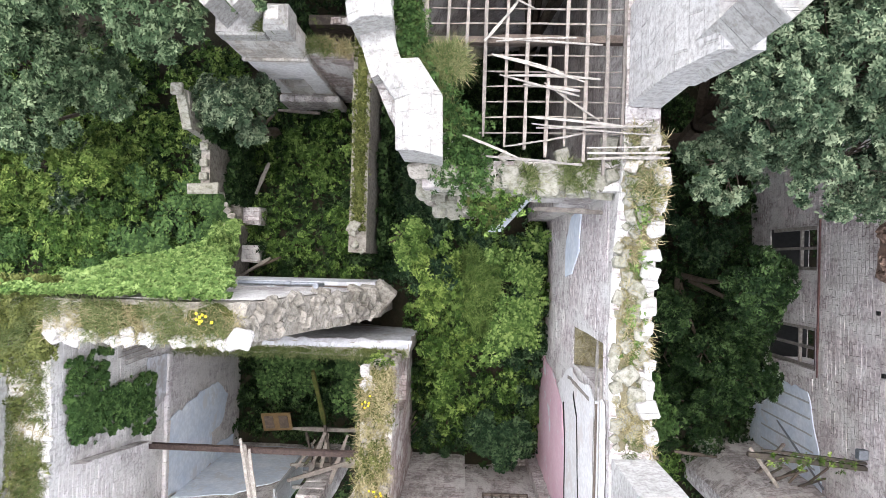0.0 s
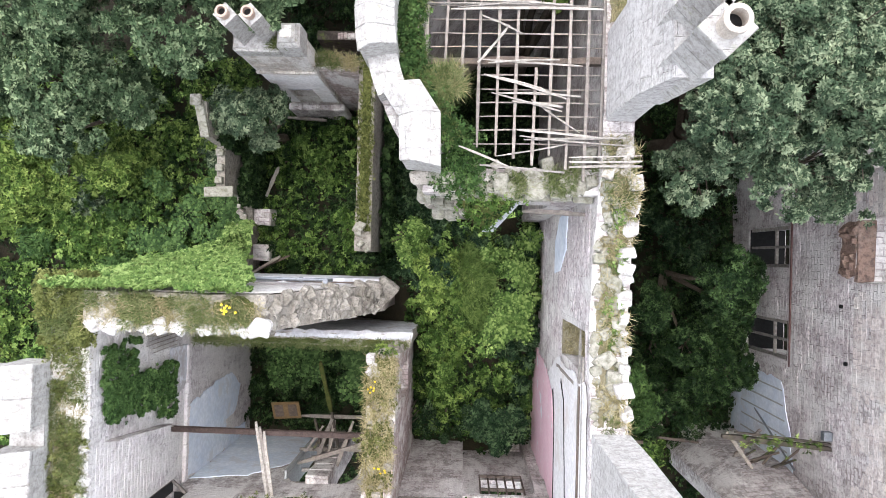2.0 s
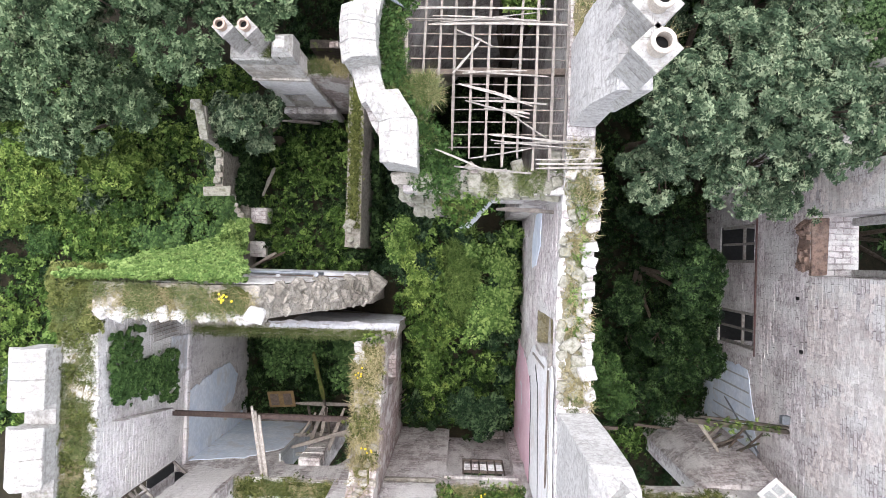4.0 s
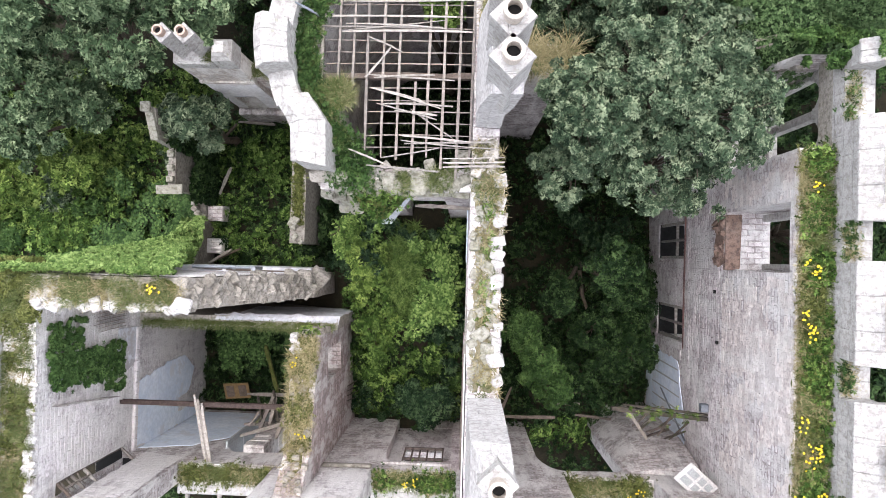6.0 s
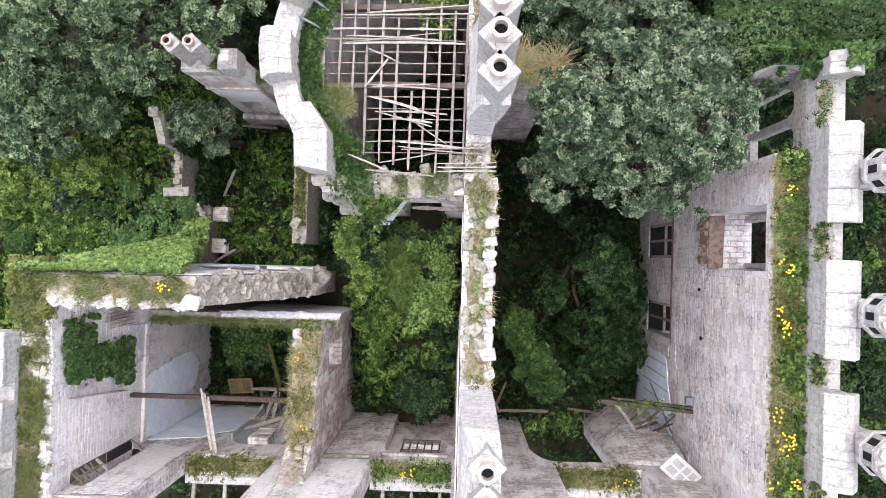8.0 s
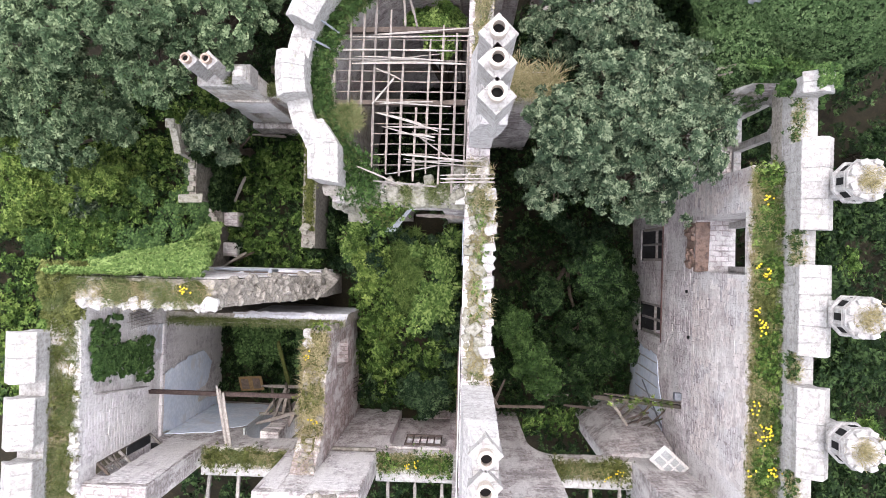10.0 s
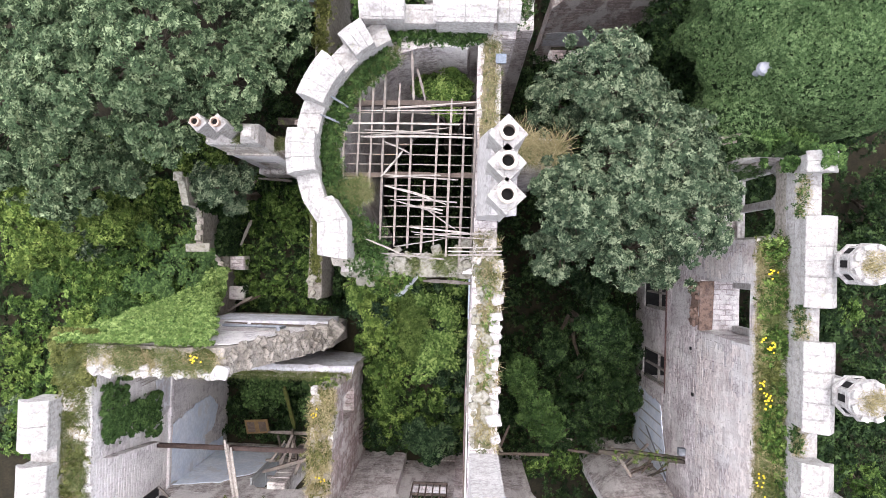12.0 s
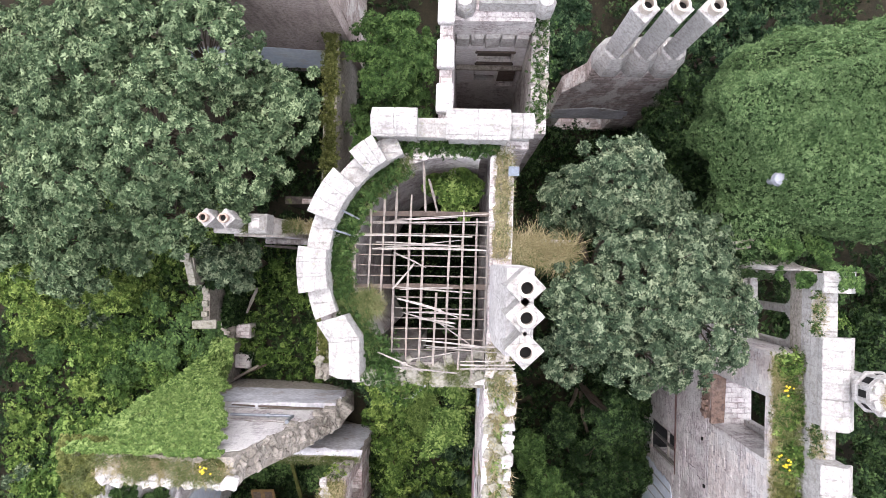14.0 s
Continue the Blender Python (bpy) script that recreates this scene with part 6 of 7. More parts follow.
    prof = [(-w / 2, 0), (w / 2, 0), (w / 2, 0.025), (0.012, 0.03), (0.012, h - 0.03), (w / 2, h - 0.025), (w / 2, h), (-w / 2, h), (-w / 2, h - 0.025), (-0.012, h - 0.03), (-0.012, 0.03), (-w / 2, 0.025)]
    bm = loft_bm([[(x, p, q) for p, q in prof] for x in (0, n * 0.33, n * 0.66, n)])
    t = thing(parent_name, label, "beam", from_bm(parent_name, bm, RUST))
    t.matrix_world = Matrix.Translation(a) @ d.to_track_quat("X", "Z").to_matrix().to_4x4()
    return t


beam_i("steel_beam", "rusted steel beam spanning the roofless room", (-9.75, -6.1, 8.45), (-2.6, -6.0, 8.95))


def timber(name, label, a, b, w, h, mat, seed, category="timber"):
    a, b = Vector(a), Vector(b)
    d = b - a
    t = thing(name, label, category, stick_mesh(name, d.length, w, h, mat, seed, 7, 0.02))
    t.matrix_world = Matrix.Translation(a) @ d.to_track_quat("X", "Z").to_matrix().to_4x4()
    return t


for k, dx in enumerate((0.0, 0.13, 0.28)):
    timber("leaning_plank", "grey split plank leaning on the rusted beam", (-6.55 + dx, -5.65 - 0.15 * k, 9.1), (-6.3 + dx * 0.6, -8.4, 8.35), 0.11, 0.06, TIMBER_PALE if k != 1 else TIMBER, 500 + k)
for k, (a, b, w) in enumerate([((-5.75, -4.6, 2.9), (-5.45, -7.0, 1.6), 0.2), ((-6.2, -7.9, 4.2), (-3.0, -7.7, 4.6), 0.18), ((-6.0, -8.1, 5.4), (-3.2, -7.2, 5.2), 0.14), ((-5.4, -8.2, 5.0), (-4.9, -6.6, 4.4), 0.16), ((-4.5, -8.2, 5.3), (-4.0, -6.6, 4.7), 0.16), ((-6.3, -6.7, 3.6), (-3.0, -6.6, 4.0), 0.14)]):
    timber("fallen_beam", "fallen grey timber on the floor of the roofless room", a, b, w, w * 0.8, TIMBER if k else MOSS, 510 + k)
m = thing("stone_mullion", "thick rough stone mullion of the low south window", "mullion", kind="structure")
for k in range(9):
    part("block", from_bm("block", box_bm(-5.35 + 0.05 * nz(k, 2.0), -4.5 + 0.06 * nz(k, 5.0), -8.95, -8.02 + 0.06 * nz(k, 9.0), 0.2 + 0.76 * k, 0.945 + 0.76 * k, 0.04, 0.06), WALL_GREY), m)
p = thing("window_panelling", "blue grey timber panelling lining the low south window", "panelling", kind="structure")
part("lining", from_bm("lining", box_bm(-6.19, -6.1, -9.05, -8.0, 0.8, 6.6, 0.01), DOOR_GREY), p)
for k in range(3):
    part("panel", from_bm("panel", box_bm(-6.096, -6.07, -8.95, -8.15, 1.0 + 1.9 * k, 2.7 + 1.9 * k, 0.012), DOOR_GREY), p)
for k, z in enumerate((2.6, 4.3, 5.9)):
    timber("window_rail", "pale timber rail across the low south window", (-6.1, -8.7, z), (-5.3, -8.65, z + 0.05), 0.14, 0.12, TIMBER_PALE, 520 + k)
d = thing("broken_door", "orange brown panel door lying among the ferns", "door", at=(-7.55, -7.05, 1.25))
d.rotation_euler = (0.25, -0.15, 0.1)
part("leaf", from_bm("leaf", box_bm(-0.65, 0.65, -0.4, 0.4, -0.025, 0.025, 0.01), plain_material("orange_brown_wood", (0.16, 0.10, 0.04), (0.24, 0.16, 0.07), 4.0, 0.7)), d)
for x in (-0.32, 0.32):
    part("panel", from_bm("panel", box_bm(x - 0.2, x + 0.2, -0.28, 0.28, 0.029, 0.045, 0.012), TIMBER_DARK), d)
thing("niche_sill", "sloping stone sill below the ivy on the west wall", "sill", from_bm("niche_sill", loft_bm([[(-9.58, y, z) for y, z in ((-5.75, 9.3), (-5.75, 9.5), (-5.35, 13.0), (-5.35, 12.7))], [(-9.2, y, z) for y, z in ((-5.75, 9.25), (-5.75, 9.42), (-5.35, 12.9), (-5.35, 12.65))]]), WALL_GREY), kind="structure")
ledge = thing("floor_ledge", "brick ledge of the lost floor along the west wall", "ledge", kind="structure")
for k in range(11):
    y = -8.2 + 0.44 * k
    part("brick", from_bm("brick", box_bm(-9.56, -9.42 + 0.03 * nz(k * 1.9, 3.0), y, y + 0.437, 7.42 + 0.03 * nz(k, 1.0), 7.68 + 0.05 * nz(k * 2.1, 5.0), 0.025, 0.03), BLOCK_LIME), ledge)
for k in range(7):
    y = -2.45 - 0.13 * k
    timber("wall_board", "loose pale board hanging on the west wall", (-9.46, y, 8.6 + 0.25 * nz(k, 1.0)), (-9.44, y - 0.05, 10.6 + 0.6 * nz(k * 3.1, 2.0)), 0.1, 0.025, TIMBER_PALE, 530 + k)
plaster("plaster_room_corner", "torn white plaster in the corner of the roofless room", "x", -9.52, 1, [(-4.6, 7.6), (-3.35, 7.4), (-3.35, 9.0), (-4.4, 9.1), (-5.0, 8.5)], STAINED_LIME, 14.0)
for k, (x0, x1) in enumerate(((-7.0, -6.6), (-5.8, -5.3), (-4.6, -4.2))):
    timber("outer_joist", "pale joist beyond the south window", (x0, -9.15, 8.2), (x1 - 0.6, -11.5, 8.1), 0.14, 0.16, TIMBER_PALE, 540 + k)
thing("outer_sill", "pale stone string course along the south wall", "sill", from_bm("outer_sill", box_bm(-7.3, -3.4, -9.5, -9.12, 8.25, 8.55, 0.03, 0.02), STONE_PALE), kind="structure")

# ---------------------------------------------------------------- barred window in the courtyard
w = thing("window_1", "timber window frame with bars low in the south wall", "window", kind="structure")
for z in (4.7, 6.2, 7.7):
    part("rail", from_bm("rail", box_bm(0.97, 2.63, -8.62, -8.52, z - 0.05, z + 0.05), TIMBER_DARK), w)
for i in range(6):
    x = 1.0 + i * 0.32
    part("bar", from_bm("bar", box_bm(x - 0.03, x + 0.03, -8.6, -8.54, 4.6, 7.8), TIMBER_DARK), w)
thing("window_surround", "arched stone surround of the barred window", "surround", from_bm("window_surround", box_bm(0.3, 3.0, -8.28, -8.18, 7.8, 8.05, 0.02), WALL_GREY), kind="structure")
thing("string_course", "stone string course on the south wall of the courtyard", "trim", from_bm("string_course", box_bm(-1.85, 0.0, -8.29, -8.16, 8.35, 8.6, 0.03, 0.03), RUBBLE), kind="structure")
for k in range(4):
    timber("split_batten", "splintered brown batten against the middle wall", (-1.7 + 0.06 * k, -6.4 - 0.25 * k, 0.4), (-1.78, -6.2 - 0.22 * k, 3.6 + 0.3 * nz(k, 5.0)), 0.09, 0.03, TIMBER_DARK, 550 + k)

# ---------------------------------------------------------------- south east room
timber("mossy_beam", "rotting mossy beam jutting from the east wall", (8.9, -5.75, 8.45), (12.75, -6.05, 8.6), 0.18, 0.2, ROTTEN, 560)
timber("split_beam", "split grey beam beside the mossy beam", (9.3, -5.6, 8.5), (12.45, -5.88, 8.6), 0.08, 0.12, ROTTEN, 561)
for k, (a, b) in enumerate([((5.0, -7.6, 3.0), (5.6, -6.1, 3.0)), ((5.3, -7.4, 3.6), (4.6, -6.2, 3.2)), ((4.6, -7.2, 4.2), (7.4, -7.1, 4.4)), ((7.4, -7.0, 1.8), (8.9, -7.0, 1.9)), ((8.6, -7.4, 2.4), (10.2, -7.5, 2.6)), ((10.6, -7.8, 4.6), (12.2, -6.6, 3.8)), ((11.0, -7.6, 5.4), (12.2, -7.4, 4.6)), ((10.0, -6.2, 6.0), (10.8, -7.4, 6.4))]):
    timber("fallen_joist", "fallen grey joist in the south east room", a, b, 0.13, 0.11, TIMBER if k % 2 else TIMBER_DARK, 570 + k)
thing("splayed_pier", "splayed stone pier beside the south east opening", "pier", from_bm("splayed_pier", loft_bm([[(9.5, -8.28, 0), (12.3, -8.28, 0), (12.3, -7.2, 0), (10.6, -7.3, 0)], [(9.5, -8.28, 7.0), (12.3, -8.28, 7.4), (12.3, -7.5, 6.0), (10.5, -7.6, 5.2)], [(9.6, -8.28, 8.0), (12.3, -8.28, 8.2), (12.3, -7.9, 8.0), (10.3, -8.1, 7.8)]]), WALL_GREY), kind="structure")
d = thing("white_door", "white painted panel door lying on the south wall corner", "door", at=(11.62, -8.0, 9.75))
d.rotation_euler = (0.2, 0.05, -0.72)
WHITE_PAINT = plain_material("flaking_white_paint", (0.68, 0.67, 0.64), (0.76, 0.75, 0.73), 2.0, 0.7)
part("leaf", from_bm("leaf", box_bm(-0.66, 0.66, -0.42, 0.42, -0.03, 0.02, 0.012), WHITE_PAINT), d)
for x0, x1 in ((-0.5, -0.1), (0.0, 0.24), (0.3, 0.54)):
    for y0, y1 in ((-0.3, -0.04), (0.04, 0.3)):
        part("panel", from_bm("panel", box_bm(x0, x1, y0, y1, 0.024, 0.034, 0.01), DOOR_GREY), d)
timber("lead_pipe", "grey lead pipe lying beside the white door", (12.2, -8.7, 9.1), (13.4, -9.7, 9.2), 0.07, 0.07, LEAD, 580, "pipe")
for k in range(6):
    timber("wall_board", "blue white board on the low east wall", (12.33, -4.7 - 0.55 * k, 1.6), (12.33, -4.75 - 0.55 * k, 5.3 + 0.12 * k), 0.05, 0.06, DOOR_GREY, 582 + k)
thing("lead_box", "small grey lead box at the end of the mossy beam", "box", from_bm("lead_box", box_bm(12.1, 12.38, -5.75, -5.45, 8.5, 8.75, 0.02), LEAD))
timber("wall_pipe", "grey lead pipe running down the east wall", (12.3, -5.9, 3.0), (12.3, -7.4, 6.4), 0.06, 0.06, LEAD, 581, "pipe")

# ---------------------------------------------------------------- east wall windows
def arch_light(y0, y1, z0, z1, n=8):
    """Outline of a pointed light, from the sill round."""
    yc, h, r = (y0 + y1) / 2, (y1 - y0) / 2, z1 - (y1 - y0) * 0.75
    left = [(y0 + h * (1 - math.cos(t)), r + (z1 - r) * math.sin(t)) for t in np.linspace(0, math.pi / 2, n)]
    right = [(2 * yc - y, z) for y, z in reversed(left[:-1])]
    return [(y0, z0)] + left + right + [(y1, z0)]


def tracery(x0, x1, y0, y1, z0, z1, lights):
    """A stone screen pierced by pointed lights: strips between the outlines, built column by column."""
    bm = bmesh.new()
    ys = sorted(set(np.linspace(y0, y1, 41).round(3)))
    def top_of(y):
        for a, b in lights:
            if a <= y <= b:
                o = arch_light(a, b, z0 + 0.2, z1 - 0.35, 12)
                return float(np.interp(y, [p[0] for p in o[1:-1]], [p[1] for p in o[1:-1]]))
        return None
    for a, b in zip(ys, ys[1:]):
        m = (a + b) / 2
        t = top_of(m)
        for lo, hi in ([(z0, z1)] if t is None else [(z0, z0 + 0.2), (t, z1)]):
            if hi - lo > 0.01:
                box_bm(x0, x1, a, b, lo, hi, bm=bm)
    bmesh.ops.remove_doubles(bm, verts=bm.verts, dist=0.001)
    return bm


w = thing("window_2", "twin pointed stone window open to the sky", "window", kind="structure")
part("tracery", from_bm("tracery", tracery(13.62, 13.9, 2.95, 5.55, 10.2, 14.0, ((3.15, 4.15), (4.35, 5.35))), STONE_PALE), w)
part("lintel", from_bm("lintel", box_bm(13.4, 13.94, 2.9, 5.6, 14.0, 14.85, 0.05, 0.1), RUBBLE), w, "broken rubble lintel")
w = thing("window_3", "open window with a broken red brick sill", "window", kind="structure")
part("sill", from_bm("sill", box_bm(12.42, 12.95, -0.48, 1.43, 9.6, 9.95, 0.02, 0.1), RED_BRICK), w, "broken red brick sill")
part("outer_sill", from_bm("outer_sill", box_bm(12.95, 13.5, -0.48, 1.43, 9.6, 9.86, 0.03, 0.06), RUBBLE), w)
part("jamb", from_bm("jamb", box_bm(13.6, 13.9, 1.2, 1.447, 10.1, 14.6, 0.02), STONE_PALE), w)
part("jamb", from_bm("jamb", box_bm(13.6, 13.9, -0.497, -0.25, 10.1, 14.6, 0.02), STONE_PALE), w)
plaster("brick_scar", "patch of exposed red brick below the east window", "x", 12.385, -1, [(-0.2, 9.0), (1.35, 9.1), (1.45, 9.8), (-0.35, 9.8)], RED_BRICK, 16.0, 0.03, 0.2)
for k, (y0, y1, z0, z1) in enumerate(((-0.1, 1.5, 1.9, 5.6), (-3.6, -2.1, 1.9, 5.5))):
    w = thing("window_%d" % (4 + k), "dark timber window frame low in the east wall", "window", kind="structure")
    part("head", from_bm("head", box_bm(12.45, 12.7, y0, y1, z1 - 0.16, z1 - 0.01), TIMBER_DARK), w)
    part("mullion", from_bm("mullion", box_bm(12.5, 12.6, (y0 + y1) / 2 - 0.05, (y0 + y1) / 2 + 0.05, z0, z1 - 0.16), TIMBER_PALE), w)
    # black sheet over the pale sill paints the shade inside the opening
    part("sill_shade", from_bm("sill_shade", box_bm(12.46, 13.9, y0 + 0.02, y1 - 0.02, z0 + 0.003, z0 + 0.05), SOOT_AND_SHADE), w, "black sheet standing for the shade on the sill")
    part("stile", from_bm("stile", box_bm(12.5, 12.62, y0 + 0.01, y0 + 0.13, z0 + 0.05, z1 - 0.16), TIMBER_PALE), w)
    part("stile", from_bm("stile", box_bm(12.5, 12.62, y1 - 0.13, y1 - 0.01, z0 + 0.05, z1 - 0.16), TIMBER_PALE), w)
    part("transom", from_bm("transom", box_bm(12.5, 12.6, y0, y1, z0 + 2.2, z0 + 2.3), TIMBER_PALE), w)
timber("wall_plate", "dark red timber plate along the east wall", (12.36, -3.8, 5.72), (12.36, 1.7, 5.75), 0.05, 0.08, plain_material("red_lead_timber", (0.12, 0.065, 0.06), (0.18, 0.10, 0.09), 5.0, 0.8), 590)
# no real holes: black blocks paint the shade of beam holes
for y, z in ((-1.3, 9.1), (-3.1, 9.4)):
    thing("putlog_hole", "small black block standing for the shade of a beam hole", "hole", from_bm("putlog_hole", box_bm(12.34, 12.5, y - 0.06, y + 0.06, z - 0.07, z + 0.07), SOOT_AND_SHADE), kind="structure")

# ---------------------------------------------------------------- garden wall piers and blocks
def pier(label, x, y, w, h, cap=True, n=None, tilt=0.0):
    t = thing("pier", label, "pier", at=(x, y, 0))
    k = n or max(2, int(h / 0.45))
    for i in range(k):
        z0, z1 = h * i / k, h * (i + 1) / k
        q = 0.03 * nz(i * 2.3, x, y)
        part("block", from_bm("block", box_bm(-w / 2 + q, w / 2 + q, -w / 2 - q, w / 2 - q, z0 + 0.004, z1, 0.02, 0.02), STONE_PALE if i == k - 1 else RUBBLE), t)
    if cap:
        part("cap", from_bm("cap", box_bm(-w * 0.62, w * 0.62, -w * 0.62, w * 0.62, h + 0.003, h + 0.16, 0.03), STONE_WHITE), t, "pale square cap stone")


wall("wall_garden_stub", "tall thin stub of the garden wall", along_y(-9.66, -9.34), 2.3, 5.4, 0, [(2.3, 4.9), (4.1, 4.9), (4.2, 6.5), (5.4, 7.0)], RUBBLE, seed=41.0, rag=0.08)
thing("raking_coping", "lichen spotted raking coping on the garden wall stub", "coping", from_bm("raking_coping", loft_bm([[(-9.7, 4.16, 6.52), (-9.32, 4.16, 6.52), (-9.34, 4.16, 6.66), (-9.66, 4.16, 6.66)], [(-9.8, 5.42, 7.02), (-9.42, 5.42, 7.02), (-9.44, 5.42, 7.16), (-9.76, 5.42, 7.16)]]), LICHEN_STONE))
thing("stone_block", "square pale block at the head of the raking coping", "block", from_bm("stone_block", box_bm(-9.85, -9.45, 5.2, 5.6, 7.12, 7.3, 0.03, 0.02), LICHEN_STONE))
ivy_sheet("stub_ivy", "dark creeper over the foot of the garden wall stub", lambda a, b: ((-9.32, 2.0 + 3.4 * a, 4.4 * b), (0.95, 0, 0.35)), 1500, 0.14, LEAF_SHADE_DARK, 71, lambda p: p[2] < 3.4 + 0.8 * nz(p[1] * 1.5, 3.0), 0.22)
ivy_sheet("stub_ivy", "dark creeper over the foot of the garden wall stub", lambda a, b: ((-9.32, 4.0 + 1.4 * a, 2.0 + 4.6 * b), (0.95, 0, 0.35)), 700, 0.14, LEAF_SHADE_DARK, 72, lambda p: p[2] < 6.0 + 0.5 * nz(p[1] * 1.5, 3.0), 0.2)
ivy_sheet("moss_wall_creeper", "dark creeper down the side of the long low wall", lambda a, b: ((-3.28, 0.1 + 8.0 * a, 5.4 * b), (0.95, 0, 0.35)), 2600, 0.15, LEAF_SHADE_DARK, 73, lambda p: p[2] < 4.2 + 0.9 * nz(p[1] * 1.2, 3.0), 0.25)
ivy_sheet("moss_wall_creeper", "dark creeper over the end of the long low wall", lambda a, b: ((-3.95 + 0.7 * a, 0.08, 5.2 * b), (0, -0.95, 0.35)), 500, 0.14, LEAF_SHADE_DARK, 74, lambda p: p[2] < 4.6 + 0.5 * nz(p[0] * 2, 3.0), 0.25)
for y in (2.75, 3.25, 3.85):
    thing("coping_block", "small pale block on the garden wall stub", "block", from_bm("coping_block", box_bm(-9.66, -9.36, y - 0.14, y + 0.14, 4.85, 5.12, 0.03, 0.03), LICHEN_STONE), group="blocks on the garden wall")
s = thing("loose_slab", "grey stone slab balanced on a pier", "slab", from_bm("loose_slab", box_bm(-0.55, 0.55, -0.2, 0.2, -0.08, 0.08, 0.02, 0.04), LICHEN_STONE), at=(-9.45, 2.28, 5.2))
s.rotation_euler = (0, 0.06, 0.05)
for x, y, w in ((-8.95, 1.55, 0.85), (-8.95, -0.05, 0.85)):
    thing("stone_block", "large pale rendered block beside the garden wall", "block", from_bm("stone_block", box_bm(-w / 2, w / 2, -w * 0.45, w * 0.45, -0.3, 1.15, 0.06, 0.06), WALL_BRICK), at=(x, y, 0))
timber("loose_plank", "bleached plank lying in the brambles", (-8.3, 3.85, 0.9), (-8.85, 2.5, 0.85), 0.16, 0.05, TIMBER_PALE, 600)
for k, (a, b) in enumerate([((-9.4, -0.95, 1.0), (-7.6, -0.15, 1.25)), ((-9.3, -1.0, 1.2), (-8.0, -0.2, 1.35)), ((-8.9, 5.2, 0.7), (-8.1, 6.0, 0.9)), ((-8.0, 6.1, 0.9), (-6.2, 6.0, 0.9)), ((-3.0, 0.4, 2.6), (-2.4, 1.0, 2.9)), ((-4.6, 4.9, 1.0), (-4.0, 5.0, 1.1))]):
    timber("fallen_pole", "grey fallen pole among the weeds", a, b, 0.13, 0.11, TIMBER if k % 2 else BARK, 610 + k)

# ---------------------------------------------------------------- ledges and pipes of the cross wall
# dark strip laid along the plaster lip to paint the shaded gap
timber("dark_lintel", "dark strip standing for the shaded gap in the cross wall plaster", (-7.4, -1.0, 7.1), (-3.2, -1.06, 7.05), 0.07, 0.1, TIMBER_DARK, 605)
p = thing("iron_pipe", "old grey iron pipe along the broken cross wall", "pipe")
part("run", from_bm("run", lathe_bm([(0.06, 0), (0.06, 2.6)], 10), LEAD), p, m=Matrix.Translation((-6.7, -0.9, 9.3)) @ pose(0, 0, 0, 0, 90, 0))
part("riser", from_bm("riser", lathe_bm([(0.06, 0), (0.06, 0.9), (0.085, 0.92), (0.085, 1.0)], 10), LEAD), p, m=pose(-4.15, -0.9, 9.25))
part("collar", from_bm("collar", lathe_bm([(0.09, 0), (0.09, 0.1)], 10), LEAD), p, m=Matrix.Translation((-5.2, -0.9, 9.3)) @ pose(0, 0, 0, 0, 90, 0))

# ---------------------------------------------------------------- small things round the tower
WALLS["wall_stub"] = wall("wall_stub", "stub of a cross wall east of the tower under dry grass", along_x(5.7, 6.4), 4.15, 6.4, 0, [(4.15, 13.0), (6.4, 12.6)], WALL_GREY, seed=30.0, rag=0.2)
grass_patch("stub_grass", "tall dry grass on the wall stub", rect_spots(4.2, 6.5, 5.6, 6.5, 260, lambda x, y: 12.85 + 0.15 * nz(x, y, 3.0), 50, gap=-0.25), 0.62, STRAW, 9, 1.5)
grass_patch("stub_green", "green grass on the wall stub", rect_spots(4.2, 6.4, 5.5, 6.5, 220, lambda x, y: 12.8 + 0.15 * nz(x, y, 3.0), 51, gap=-0.1), 0.5, GRASS, 9, 1.4)
thing("lead_box", "small blue grey lead rainwater box", "box", from_bm("lead_box", loft_bm([[(-0.12, -0.1, 0), (0.12, -0.1, 0), (0.12, 0.1, 0), (-0.12, 0.1, 0)], [(-0.17, -0.15, 0.3), (0.17, -0.15, 0.3), (0.17, 0.15, 0.3), (-0.17, 0.15, 0.3)]]), plain_material("blue_grey_lead", (0.13, 0.16, 0.20), (0.20, 0.24, 0.29), 5.0, 0.6)), at=(4.12, 8.45, 15.1))
thing("hanging_slate", "pale grey zinc sheet hanging under the tower wall", "sheet", from_bm("hanging_slate", loft_bm([[(0.62, 0.66, 12.72), (0.95, 0.68, 12.66), (1.62, 1.45, 13.4), (1.1, 1.5, 13.55)], [(0.62, 0.66, 12.76), (0.95, 0.68, 12.70), (1.62, 1.45, 13.44), (1.1, 1.5, 13.59)]]), ZINC))
rngc = np.random.default_rng(91)
corner = thing("rubble_corner", "broken stepped corner of grey stones under the tower battlement", "masonry", kind="structure")
z1 = 14.75
for k in range(8):
    h = rngc.uniform(0.24, 0.42)
    x = -1.3 + 0.07 * k + rngc.uniform(-0.14, 0.14)
    for i in range(2 + k % 2):
        wd = rngc.uniform(0.26, 0.58)
        y0 = max(1.12, 1.8 - 0.095 * k) + rngc.uniform(-0.14, 0.12)
        dz = rngc.uniform(-0.06, 0.06)
        part("stone", from_bm("stone", box_bm(x, x + wd, y0, 2.05, z1 - h + dz, z1 + dz, 0.06, 0.13), LICHEN_STONE if (2 * k + i) % 4 else RUBBLE), corner)
        x += wd + 0.01
    z1 -= h
ledge = thing("broken_ledge", "pale broken stone ledge along the south side of the tower", "ledge", kind="structure")
for k in range(7):
    x = -0.25 + 0.52 * k
